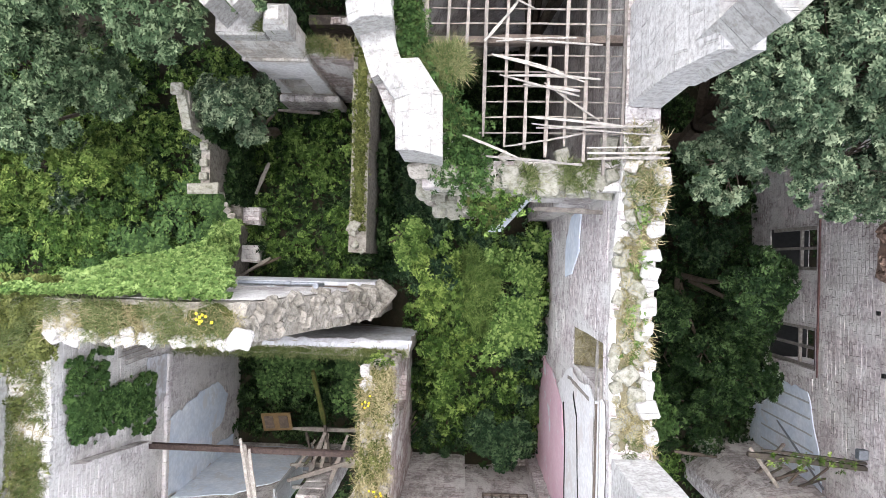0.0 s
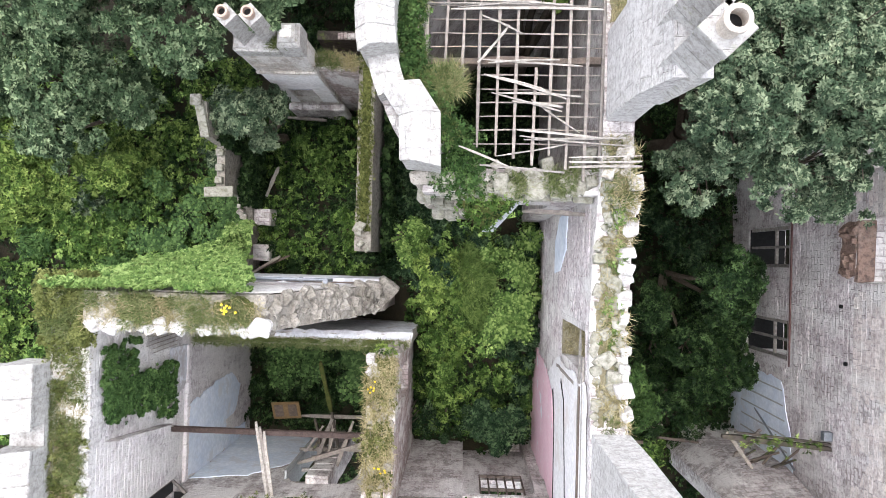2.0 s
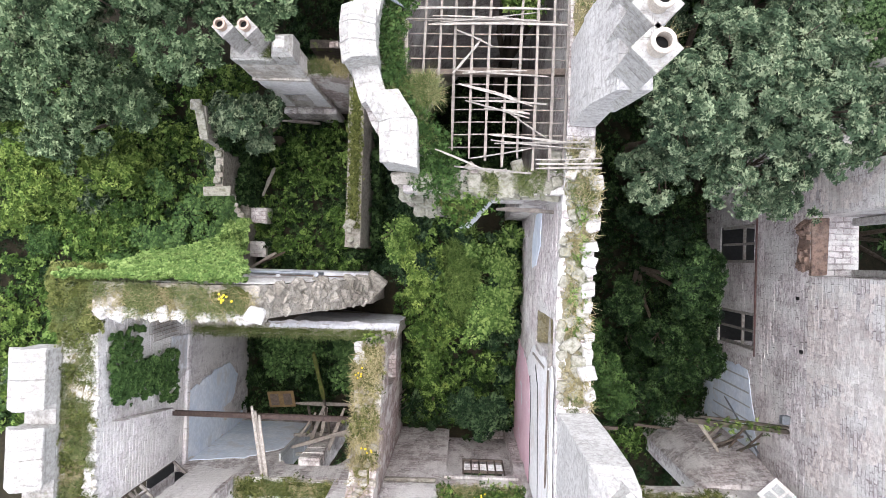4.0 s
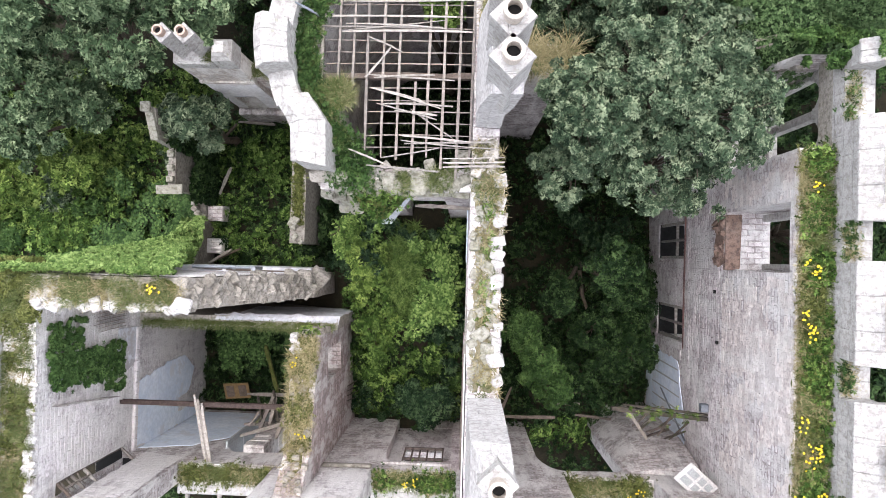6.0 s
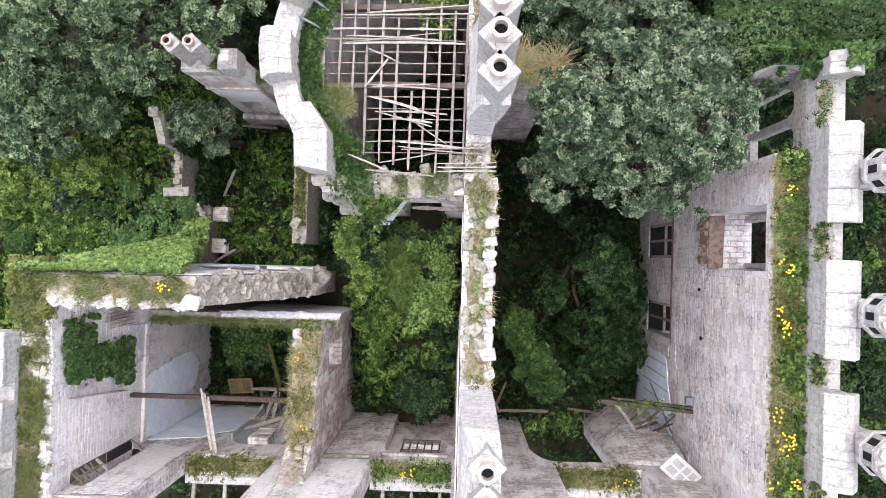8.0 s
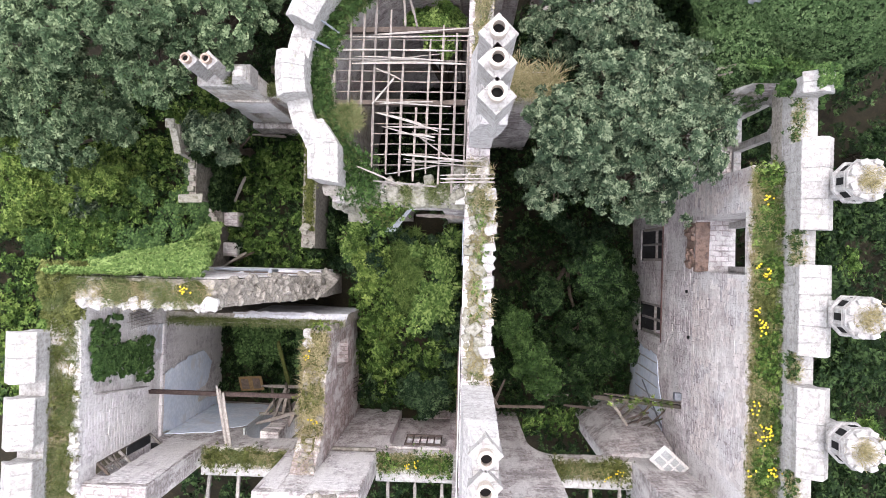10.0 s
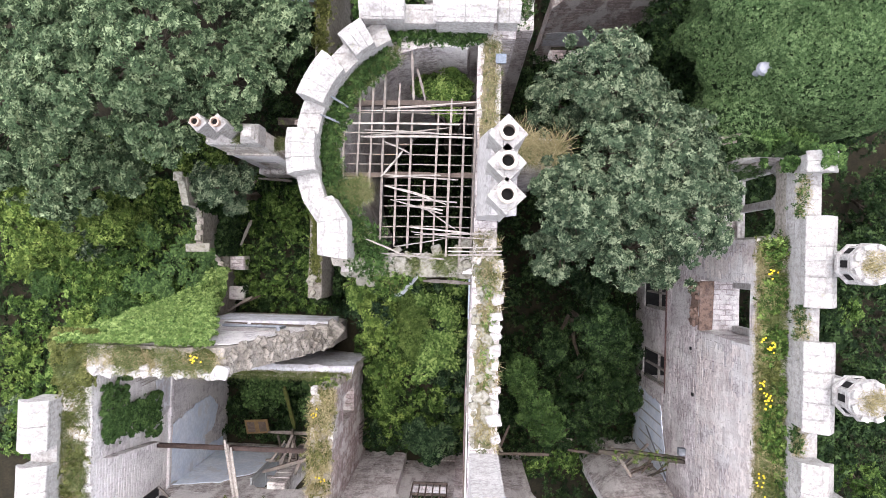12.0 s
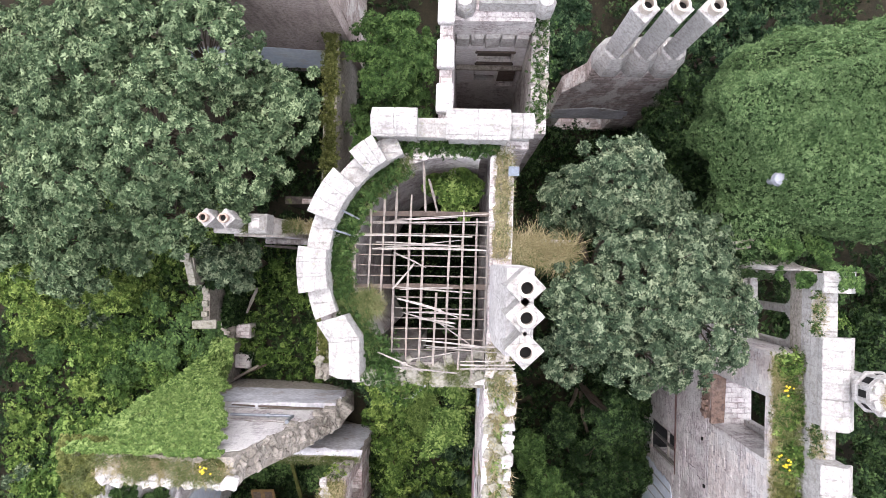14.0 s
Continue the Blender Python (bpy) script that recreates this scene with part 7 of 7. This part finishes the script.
    part("stone", from_bm("stone", box_bm(x, x + 0.505, 1.42 + 0.07 * nz(k * 1.7, 4.0), 1.62, 13.95 + 0.05 * nz(k, 7.0), 14.2 + 0.06 * nz(k * 2.3, 1.0), 0.03, 0.05), LICHEN_STONE), ledge)
hang = [[(-0.15, 1.58, 14.2), (1.55, 1.58, 14.2), (1.7, 1.58, 13.2), (-0.1, 1.58, 12.6)], [(0.15, 1.15, 13.9), (1.2, 1.2, 13.9), (1.3, 1.25, 13.1), (0.2, 1.2, 12.6)], [(0.55, 0.78, 13.2), (0.85, 0.8, 13.2), (0.85, 0.85, 12.9), (0.55, 0.85, 12.8)]]
thing("hanging_rubble", "hanging wedge of rubble and soil below the tower wall", "rubble", from_bm("hanging_rubble", loft_bm(hang), MOSS), kind="structure")
timber("door_lintel", "grey timber lintel over the doorway beside the central wall", (1.7, 1.25, 12.9), (3.4, 1.2, 12.9), 0.12, 0.14, TIMBER, 634)
plaster("plaster_doorway", "pale blue plaster strip beside the doorway", "x", 3.375, -1, [(-0.5, 7.6), (0.6, 7.6), (1.4, 8.6), (1.4, 10.2), (0.3, 10.0), (-0.4, 8.8)], BLUE_PLASTER, 17.0, 0.04, 0.12)
for a, b in ((154, 0.6), (164, 0.6)):
    timber("iron_strut", "grey iron strut behind the tower parapet", (*polar(a, 3.85), 15.8), (*polar(a, 3.2), 15.2), 0.06, 0.06, LEAD, 640, "strut")

# ---------------------------------------------------------------- north buildings
for y0 in (10.2, 11.6, 13.0):
    thing("house_coping", "pale coping block on the small north house", "coping", from_bm("house_coping", box_bm(1.62, 2.16, y0, y0 + 0.9, 15.4, 15.75, 0.05, 0.03), STONE_WHITE), group="copings of the north house")
for x, r in ((2.45, 0.36), (5.0, 0.34)):
    thing("house_merlon", "weathered stone block on the north gable", "merlon", from_bm("house_merlon", loft_bm([ngon(r, 8, 14.75, x, 13.8), ngon(r, 8, 15.4, x, 13.8), ngon(r * 0.7, 8, 15.7, x, 13.8)]), STONE_PALE), group="blocks on the north gable")
w = thing("window_6", "timber lintel and frame in the north gable", "window", kind="structure")
part("lintel", from_bm("lintel", box_bm(2.85, 4.35, 13.32, 13.5, 11.52, 11.7, 0.02), TIMBER_DARK), w)
part("sill", from_bm("sill", box_bm(2.85, 4.35, 13.3, 13.5, 10.12, 10.28, 0.02), TIMBER_DARK), w)
f = thing("finial", "carved white stone finial on the corner of the far wall", "finial", at=(-3.4, 16.0, 11.2))
part("stem", from_bm("stem", lathe_bm([(0.2, 0), (0.16, 0.3), (0.3, 0.55), (0.3, 0.7), (0.12, 0.8)], 12), STONE_WHITE), f)
for i in range(8):
    part("leaf", from_bm("leaf", box_bm(0.2, 0.42, -0.07, 0.07, 0.5, 0.7, 0.03), STONE_WHITE), f, m=pose(0, 0, 0, 0, 0, 45 * i))
for k in range(6):
    thing("step_coping", "stepped coping block on the far wall", "coping", from_bm("step_coping", box_bm(-5.0 - 0.7 * k, -4.35 - 0.7 * k, 15.6, 16.3, 11.0, 11.55 + 0.12 * (k % 2), 0.04, 0.03), STONE_PALE), group="copings of the far wall")
thing("roof_vent", "small pale metal cowl standing in the ivy", "vent", from_bm("roof_vent", lathe_bm([(0.14, 0), (0.14, 0.5), (0.24, 0.55), (0.2, 0.72), (0.05, 0.78)], 12), plain_material("zinc", (0.30, 0.32, 0.36), (0.40, 0.42, 0.46), 5.0, 0.5)), at=(12.66, 8.48, 14.1))
for k, (x, y) in enumerate(((11.6, 6.5), (11.9, 6.35))):
    timber("roof_remnant", "strip of weathered timber beside the wall end", (x, y - 0.1, 13.3), (x + 1.0, y + 0.1, 13.5), 0.1, 0.05, TIMBER, 650 + k)

tagged(turf("low_wall_capping", "bleached mortar capping along the low cross wall", -6.6, -1.6, -3.12, -2.76, flat(7.32), "x", 0.07, STAINED_LIME), category="capping", kind="structure")

# dark panels added behind the openings to paint their unlit inside
for x0, x1, z0, z1 in ((2.95, 4.25, 10.3, 11.5), (2.85, 3.7, 7.5, 8.5), (3.84, 4.6, 6.6, 9.5)):
    thing("window_board", "dark panel standing for the shade inside a north gable opening", "board", from_bm("window_board", box_bm(x0, x1, 13.62, 13.72, z0, z1), TIMBER_DARK), kind="structure")
thing("floor_ledge", "broken floor ledge across the north gable", "ledge", from_bm("floor_ledge", box_bm(2.12, 4.73, 13.2, 13.42, 9.62, 9.82, 0.02, 0.06), RUBBLE), kind="structure")
for k, (x0, x1, z0, z1) in enumerate(((2.13, 2.9, 10.0, 12.5), (2.9, 4.3, 11.75, 12.7), (4.32, 4.72, 10.0, 12.5), (2.13, 2.82, 7.4, 9.55), (2.9, 3.8, 8.55, 9.55))):
    plaster("house_plaster", "white plaster on the gable of the small north house", "y", 13.38, -1, [(x0, z0), (x1, z0), (x1, z1), (x0, z1)], LIMEWASH, 60.0 + k, 0.02, 0.03)
c = thing("house_chimney", "grey stone stack with three shafts behind the north gable", "chimney")
part("base", from_bm("base", box_bm(2.9, 4.85, 13.7, 14.5, 14.7, 15.6, 0.06, 0.04), STONE_PALE), c)
for x in (3.25, 3.9, 4.5):
    chimney_shaft(c, x, 14.1, 15.5, 18.6, 0.36, POT_CLAY)
for k in range(5):
    thing("gable_block", "rough block in the head of the north gable", "block", from_bm("gable_block", box_bm(2.15 + 0.52 * k, 2.62 + 0.52 * k, 13.24, 13.44, 12.6 + 0.3 * nz(k * 1.3, 2.0), 13.5, 0.03, 0.05), STONE_PALE), group="blocks in the north gable")

w = thing("window_7", "dark broken timber frame in the corner window of the west wall", "window", kind="structure")
for z, mat in ((8.4, TIMBER), (10.95, TIMBER_PALE), (11.7, TIMBER), (12.5, TIMBER_DARK)):
    part("rail", stick_mesh("rail", 0.64, 0.09, 0.08, mat, int(z * 10)), w, m=Matrix.Translation((-9.58, -7.9, z)) @ pose(0, 0, 0, 0, 0, -42))
part("stile", from_bm("stile", box_bm(-9.1, -9.045, -8.42, -8.33, 8.32, 12.58, 0.01), TIMBER_PALE), w, "bleached timber stile")
part("stile", from_bm("stile", box_bm(-9.66, -9.56, -7.93, -7.865, 8.32, 12.58, 0.01), TIMBER_DARK), w)
part("stile", stick_mesh("stile", 1.65, 0.06, 0.05, TIMBER, 905), w, m=Matrix.Translation((-9.33, -8.1, 10.95)) @ pose(0, 0, 0, 0, -90, 0))
# black sheets on the bottom of the opening paint its dark inside
part("lining", from_bm("lining", box_bm(-10.55, -9.57, -8.94, -7.87, 8.304, 8.35), SOOT_AND_SHADE), w, "black sheet standing for the shade in the corner window")
part("lining", from_bm("lining", box_bm(-9.535, -9.045, -9.05, -8.31, 8.304, 8.35), SOOT_AND_SHADE), w, "black sheet standing for the shade in the corner window")
for i, z in enumerate((11.25, 11.9, 12.2)):
    part("lath", stick_mesh("lath", 0.5, 0.05, 0.04, TIMBER, 900 + i), w, m=Matrix.Translation((-9.62, -7.95, z)) @ pose(0, 0, 0, 0, -8 * i, -50 + 9 * i))

# ---------------------------------------------------------------- more of the south wall
wall("wall_window_infill", "thin stone infill round the barred window", along_x(-9.08, -8.75), 0.35, 2.95, 0, [(0, 7.78), (3, 7.78)], WALL_GREY, seed=40.0, rag=0.0, holes=[(0.98, 2.62, 4.6, 7.6)])


def spandrel(x0, x1, z0, z1, left):
    """A curved corner that turns a square head into an arch."""
    n = 8
    pts = [(x0 if left else x1, z1)]
    for i in range(n + 1):
        t = math.pi / 2 * i / n
        x = (x1 - (x1 - x0) * math.sin(t)) if left else (x0 + (x1 - x0) * math.sin(t))
        pts.append((x, z0 + (z1 - z0) * math.cos(t)))
    return loft_bm([[(x, -8.32, z) for x, z in pts], [(x, -9.05, z) for x, z in pts]])


for x0, x1, z0, z1, left in ((0.35, 0.95, 6.2, 7.8, True), (2.35, 2.95, 6.2, 7.8, False), (6.4, 7.4, 5.6, 7.9, True), (9.1, 9.75, 6.4, 7.9, False), (-6.2, -5.5, 5.6, 7.0, True), (-4.3, -3.6, 5.6, 7.0, False)):
    thing("arch_spandrel", "curved stone spandrel of a low window arch", "arch", from_bm("arch_spandrel", spandrel(x0, x1, z0, z1, left), WALL_GREY), kind="structure")
for k, (x0, x1) in enumerate(((0.0, 3.25), (7.15, 10.55))):
    thing("outer_sill", "pale stone string course along the south wall", "sill", from_bm("outer_sill", box_bm(x0, x1, -9.5, -9.12, 8.25, 8.55, 0.03, 0.02), STONE_PALE), kind="structure")
    for i in range(3):
        x = x0 + 0.5 + i * (x1 - x0 - 1.0) / 2
        timber("outer_joist", "pale joist beyond the south window", (x, -9.5, 8.4), (x + 0.05, -11.0, 8.35), 0.14, 0.16, TIMBER_PALE, 660 + 5 * k + i)
for k, (x, a, b) in enumerate(((3.33, -7.8, -2.6), (3.3, -6.8, -3.4), (3.35, -5.2, -1.9))):
    timber("edge_batten", "bleached batten along the head of the central wall", (x, a, 13.5 - 0.35 * k), (x + 0.02, b, 13.45 - 0.3 * k), 0.07, 0.05, TIMBER_PALE if k != 1 else TIMBER_DARK, 670 + k)
thing("sill_debris", "tan rubble and dry roots heaped on the sill of the central wall", "rubble", from_bm("sill_debris", loft_bm([[(3.42, y, 9.22), (3.42, y, 9.32 + 0.08 * nz(y * 3, 1.0)), (4.3, y, 10.3 + 0.15 * nz(y * 4, 2.0)), (4.3, y, 9.22)] for y in np.linspace(-3.03, -1.94, 8)]), DRY_TURF))
grass_patch("sill_straw", "dry roots and grass on the sill of the central wall", [(3.5 + 0.75 * a, -3.0 + 1.0 * b, 9.35 + 0.85 * a) for a, b in spread(0, 1, 0, 1, 60, 151)], 0.25, STRAW, 5, 1.2)
for k, pts in enumerate(([(-3.75, 9.75), (-4.3, 10.45), (-4.42, 10.4), (-3.9, 9.7)], [(-4.3, 10.45), (-8.2, 11.25), (-8.2, 11.15), (-4.42, 10.35)], [(-4.4, 8.05), (-5.6, 8.5), (-8.2, 8.6), (-8.2, 8.45), (-5.6, 8.35), (-4.5, 7.85)], [(-3.45, 8.7), (-3.45, 12.1), (-3.55, 12.1), (-3.55, 8.7)])):
    plaster("plaster_crack", "long dark crack in the plaster of the central wall", "x", 3.335, -1, pts, SOOT_AND_SHADE if k != 3 else TIMBER, 50.0 + k, 0.012, 0.05)
plaster("lime_patch_south", "flaking white limewash on the south wall piers", "y", -8.27, 1, [(-9.0, 7.6), (-7.35, 8.0), (-7.3, 13.4), (-9.0, 13.4)], WALL_LIME, 25.0, 0.015, 0.12)
plaster("lime_patch_south", "flaking white limewash on the south wall piers", "y", -8.27, 1, [(-1.8, 8.7), (0.0, 8.7), (0.0, 13.4), (-1.8, 13.4)], WALL_LIME, 26.0, 0.015, 0.25)
plaster("lime_patch_middle", "flaking white limewash on the middle wall end", "y", -8.27, 1, [(-3.4, 8.7), (-2.8, 8.7), (-2.8, 13.4), (-3.4, 13.4)], WALL_LIME, 27.0, 0.015, 0.1)

rngs = np.random.default_rng(77)
stones(WALLS["wall_east"], [(12.36, rngs.uniform(-0.3, 1.35), rngs.uniform(9.15, 9.75)) for _ in range(20)], RED_BRICK, 0.22, 0.9, 77)

# dark leaf colour paints the shaded west side of the ivy mound
tree("ivy covered bush darkened for the shaded side of the ruined tower", 11.0, 10.8, [(0, 0, 10.2, 1.2, 0.85), (0.6, -1.4, 9.4, 1.0, 0.85), (0.4, 1.5, 9.2, 1.1, 0.85), (-0.6, 0.4, 8.2, 1.0, 0.85)], LEAF_SHADE_DARK, 2600, 0.13, 6, seed=91)

weed_patch("beam_ferns", "small ferns growing on the rotten beam", [(9.6 + 2.6 * i / 40, -5.8 - 0.003 * i, 8.62) for i in range(0, 40, 2) if nz(i * 0.4, 1.0) > -0.1], 0.1, LEAF_YELLOW, 97, 0.12)
grass_patch("middle_wall_end_grass", "dry grass on the end of the middle wall", rect_spots(-2.8, -1.9, -4.2, -3.3, 160, TOP_M, 98), 0.3, STRAW)
weed_patch("middle_wall_end_weeds", "olive weeds on the end of the middle wall", rect_spots(-2.7, -1.95, -4.2, -3.35, 60, TOP_M, 99), 0.075, LEAF_MOSS, 99, 0.1)
stones(WALLS["wall_middle"], line_spots((-2.3, -4.3), (-2.3, -3.35), 14, TOP_M, 0.4, 0.1, 98), RUBBLE, 0.26, 0.8, 98)

grass_patch("gable_grass", "tufts of grass on the chimney gable", rect_spots(-5.25, -3.9, 6.65, 7.1, 160, [(-5.3, 7.45), (-4.5, 7.15), (-3.9, 6.8)], 101, "x", -0.2), 0.3, GRASS)
grass_patch("gable_dry_grass", "dry tufts of grass on the chimney gable", rect_spots(-5.25, -3.9, 6.65, 7.1, 120, [(-5.3, 7.45), (-4.5, 7.15), (-3.9, 6.8)], 102, "x", -0.2), 0.34, STRAW)

grass_patch("chimney_grass", "tuft of grass between the chimney shafts", rect_spots(-6.15, -5.85, 6.55, 6.9, 34, flat(9.75), 103), 0.45, GRASS, 6, 0.8)
ivy_sheet("merlon_ivy", "ivy creeping over the last block of the east parapet", lambda a, b: ((13.25 + 0.95 * a, 4.6 + 1.1 * b, 16.62 if b > 0.3 else 15.7), (0, 0, 1)), 300, 0.06, LEAF_CREEPER, 111, lambda p: nz(p[0] * 2, p[1] * 2, 1.0) > 0.05, 0.1)
for k, (y0, y1) in enumerate(((-7.4, -6.3), (-3.8, -2.75), (-0.2, 0.95), (3.55, 5.0))):
    grass_patch("crenel_grass", "dry grass in a gap of the east parapet", rect_spots(13.35, 13.75, y0 + 0.1, y1 - 0.1, 60, flat(15.5), 112 + k), 0.22, STRAW)
    weed_patch("crenel_weeds", "green weeds in a gap of the east parapet", rect_spots(13.32, 13.6, y0 + 0.1, y1 - 0.1, 26, flat(15.5), 116 + k), 0.08, LEAF_CREEPER, 116 + k, 0.1)
weed_patch("tower_north_weeds", "dark weeds along the north walk of the tower", rect_spots(0.2, 3.6, 9.02, 9.32, 220, flat(15.08), 121, "x"), 0.085, LEAF_CREEPER, 121, 0.1)
weed_patch("house_wall_weeds", "green weeds along the east wall of the north house", rect_spots(4.8, 5.3, 10.1, 14.0, 170, [(10.0, 13.4), (14.2, 14.2)], 122), 0.07, LEAF_CREEPER, 122, 0.14)

turf("middle_wall_end_turf", "dry turf on the stepped end of the middle wall", -2.72, -1.94, -8.2, -6.9, TOP_M, mat=DRY_TURF)
grass_patch("middle_wall_south_grass", "dry grass on the stepped end of the middle wall", rect_spots(-2.75, -1.95, -8.2, -7.0, 90, TOP_M, 131), 0.26, STRAW)

plaster("low_wall_plaster", "bluish white plaster on the low cross wall", "y", -2.86, 1, [(-6.2, 2.5), (-1.7, 2.5), (-1.7, 7.2), (-5.8, 7.2)], STAINED_LIME, 41.0, 0.05, 0.12)
turf("tower_corner_turf", "dry turf on the corner of the tower walls", 3.42, 4.1, 1.5, 2.9, flat(15.02), mat=DRY_TURF)
grass_patch("tower_corner_grass", "rough grass on the corner of the tower walls", rect_spots(3.45, 4.2, 1.3, 2.9, 110, flat(15.02), 141), 0.22, GRASS)
grass_patch("tower_corner_straw", "dry grass on the corner of the tower walls", rect_spots(3.45, 4.3, 1.2, 2.9, 90, flat(15.02), 142), 0.26, STRAW)
stones(WALLS["wall_tower_east"], line_spots((3.8, 1.9), (3.8, 2.95), 16, flat(15.03), 0.35, 0.1, 143), RUBBLE, 0.24, 0.7, 143)
turf("middle_wall_head_turf", "mossy turf on the north end of the middle wall", -2.74, -1.92, -4.5, -3.33, [(-4.5, 10.22), (-3.3, 9.9)])
grass_patch("middle_wall_head_grass", "dry grass on the north end of the middle wall", rect_spots(-2.74, -1.94, -4.4, -3.36, 170, [(-4.5, 10.2), (-3.3, 9.85)], 144), 0.28, STRAW)
stones(WALLS["wall_middle"], line_spots((-2.6, -3.9), (-2.6, -3.3), 8, [(-4.5, 10.15), (-3.3, 9.85)], 0.15, 0.1, 145), STONE_PALE, 0.26, 0.8, 145)

rngs = np.random.default_rng(78)
stones(WALLS["wall_middle"], [(rngs.uniform(-2.7, -1.98), -3.27, rngs.uniform(7.5, 9.6)) for _ in range(24)], RUBBLE, 0.3, 0.8, 146)
weed_patch("middle_wall_hanging_weeds", "weeds hanging over the north end of the middle wall", [(x, -3.2, z) for x, z in zip(rngs.uniform(-2.7, -2.0, 40), rngs.uniform(8.0, 9.7, 40))], 0.09, LEAF_YELLOW, 147, 0.1)

rngs = np.random.default_rng(79)
for k in range(5):
    x, y = -5.9 + 0.33 * k, -7.9 + 0.12 * (k % 3)
    timber("broken_joist", "dark broken joist in the corner of the roofless room", (x, y, 4.6 + 0.12 * (k % 4)), (x + rngs.uniform(-0.5, 0.7), y + rngs.uniform(0.9, 1.7), 4.2 + 0.25 * nz(k, 3.0)), 0.1 + 0.05 * (k % 2), 0.1, ROTTEN if k % 3 else TIMBER, 700 + k)
for k in range(7):
    x, y = 10.3 + 0.25 * k, -7.0 - 0.08 * k
    timber("rotten_lath", "rotten lath hanging beside the south east pier", (x, y, 6.0 + 0.1 * (k % 3)), (x + rngs.uniform(0.2, 0.9), y + rngs.uniform(0.4, 1.0), 6.6 + 0.3 * nz(k, 6.0)), 0.07, 0.05, ROTTEN if k % 2 else TIMBER_DARK, 720 + k)

# ---------------------------------------------------------------- dressed blocks and courses on the wall faces
def courses(u0, u1, z0, z1, course, width, seed, skip=None, gone=0.05):
    rng = np.random.default_rng(seed)
    out, z = [], z0
    while z + course * 0.6 < z1:
        u = u0 - rng.uniform(0, width)
        while u < u1:
            w = width * rng.uniform(0.6, 1.35)
            a, b = max(u, u0), min(u + w, u1)
            if b - a > 0.12 and rng.uniform() > gone and not (skip and skip((a + b) / 2, z + course / 2, (b - a) / 2)):
                out.append((a + 0.004, b - 0.004, z + 0.004, z + course - 0.004, rng.uniform(0.003, 0.011)))
            u += w
        z += course
    return out


UNIT_BLOCK = from_bm("block", box_bm(-0.5, 0.5, -0.5, 0.5, -0.5, 0.5), BLOCK)


def lay_blocks(parent, at, out, pieces):
    for a, b, z0, z1, d in pieces:
        part("block", UNIT_BLOCK, parent, m=Matrix.LocRotScale((at + out * (d / 2 - 0.02), (a + b) / 2, (z0 + z1) / 2), Euler((0, 0, 0.004 * math.sin(a * 40))), (d + 0.04, b - a, z1 - z0)))


def course_mesh(name, axis, at, out, pieces, mat):
    vs, fs = [], []
    for a, b, z0, z1, d in pieces:
        k = len(vs)
        for o in (at - out * 0.03, at + out * d):
            i = 0.0 if o == at - out * 0.03 else 0.012
            for u, z in ((a + i, z0 + i), (b - i, z0 + i), (b - i, z1 - i), (a + i, z1 - i)):
                vs.append((o, u, z) if axis == "x" else (u, o, z))
        fs += [(k + 4, k + 5, k + 6, k + 7)] + [(k + i, k + (i + 1) % 4, k + 4 + (i + 1) % 4, k + 4 + i) for i in range(4)]
    me = mesh_of(name, vs, fs, mat)
    bm = bmesh.new()
    bm.from_mesh(me)
    bmesh.ops.recalc_face_normals(bm, faces=bm.faces)
    bm.to_mesh(me)
    bm.free()
    return me


def near_windows(u, z, h):
    return (-0.62 - h < u < 1.52 + h and 9.6 < z < 14.9) or (2.9 - h < u < 6.0 and z > 9.9)


def scars(u, z, h):
    return nz(u * 0.9, z * 0.9, 3.3) > 0.38


upper = courses(-7.4, 2.95, 9.75, 14.95, 0.23, 0.46, 81, near_windows, 0.03)
lay_blocks(WALLS["wall_east"], 12.4, -1, upper[-298:])
part("stone_courses", course_mesh("stone_courses", "x", 12.4, -1, upper[:-298], BLOCK), WALLS["wall_east"], "weathered stone courses")["kind"] = "stuff"


def grey_part(u, z, h):
    return (-0.3 - h < u < 1.7 + h and z < 5.9) or (-3.8 - h < u < -1.9 + h and z < 5.8) or scars(u, z, h) or (u < -4.2 and z < 6.2) or (0.0 < u < 1.5 and 8.1 < z)


part("stone_courses", course_mesh("stone_courses", "x", 12.4, -1, courses(-8.2, 5.4, 2.5, 9.7, 0.24, 0.5, 82, grey_part, 0.06), BLOCK_LOW), WALLS["wall_east"], "weathered stone courses")["kind"] = "stuff"
part("stone_courses", course_mesh("stone_courses", "x", 3.4, -1, courses(-3.5, 1.5, 2.0, 13.6, 0.2, 0.42, 83, lambda u, z, h: (-3.1 - h < u < -1.7 + h and 9.2 < z < 13.4) or scars(u, z + 5, h) or (u < -3.1 and z > 6.4), 0.05), BLOCK_LOW), WALLS["wall_central"], "weathered brick courses")["kind"] = "stuff"
part("stone_courses", course_mesh("stone_courses", "x", -9.55, 1, courses(-7.8, -2.2, 7.6, 13.5, 0.2, 0.42, 84, lambda u, z, h: (-5.4 < u < -3.4 and z > 9.2) or scars(u + 3, z, h), 0.05), BLOCK_LIME), WALLS["wall_west"], "weathered brick courses")["kind"] = "stuff"
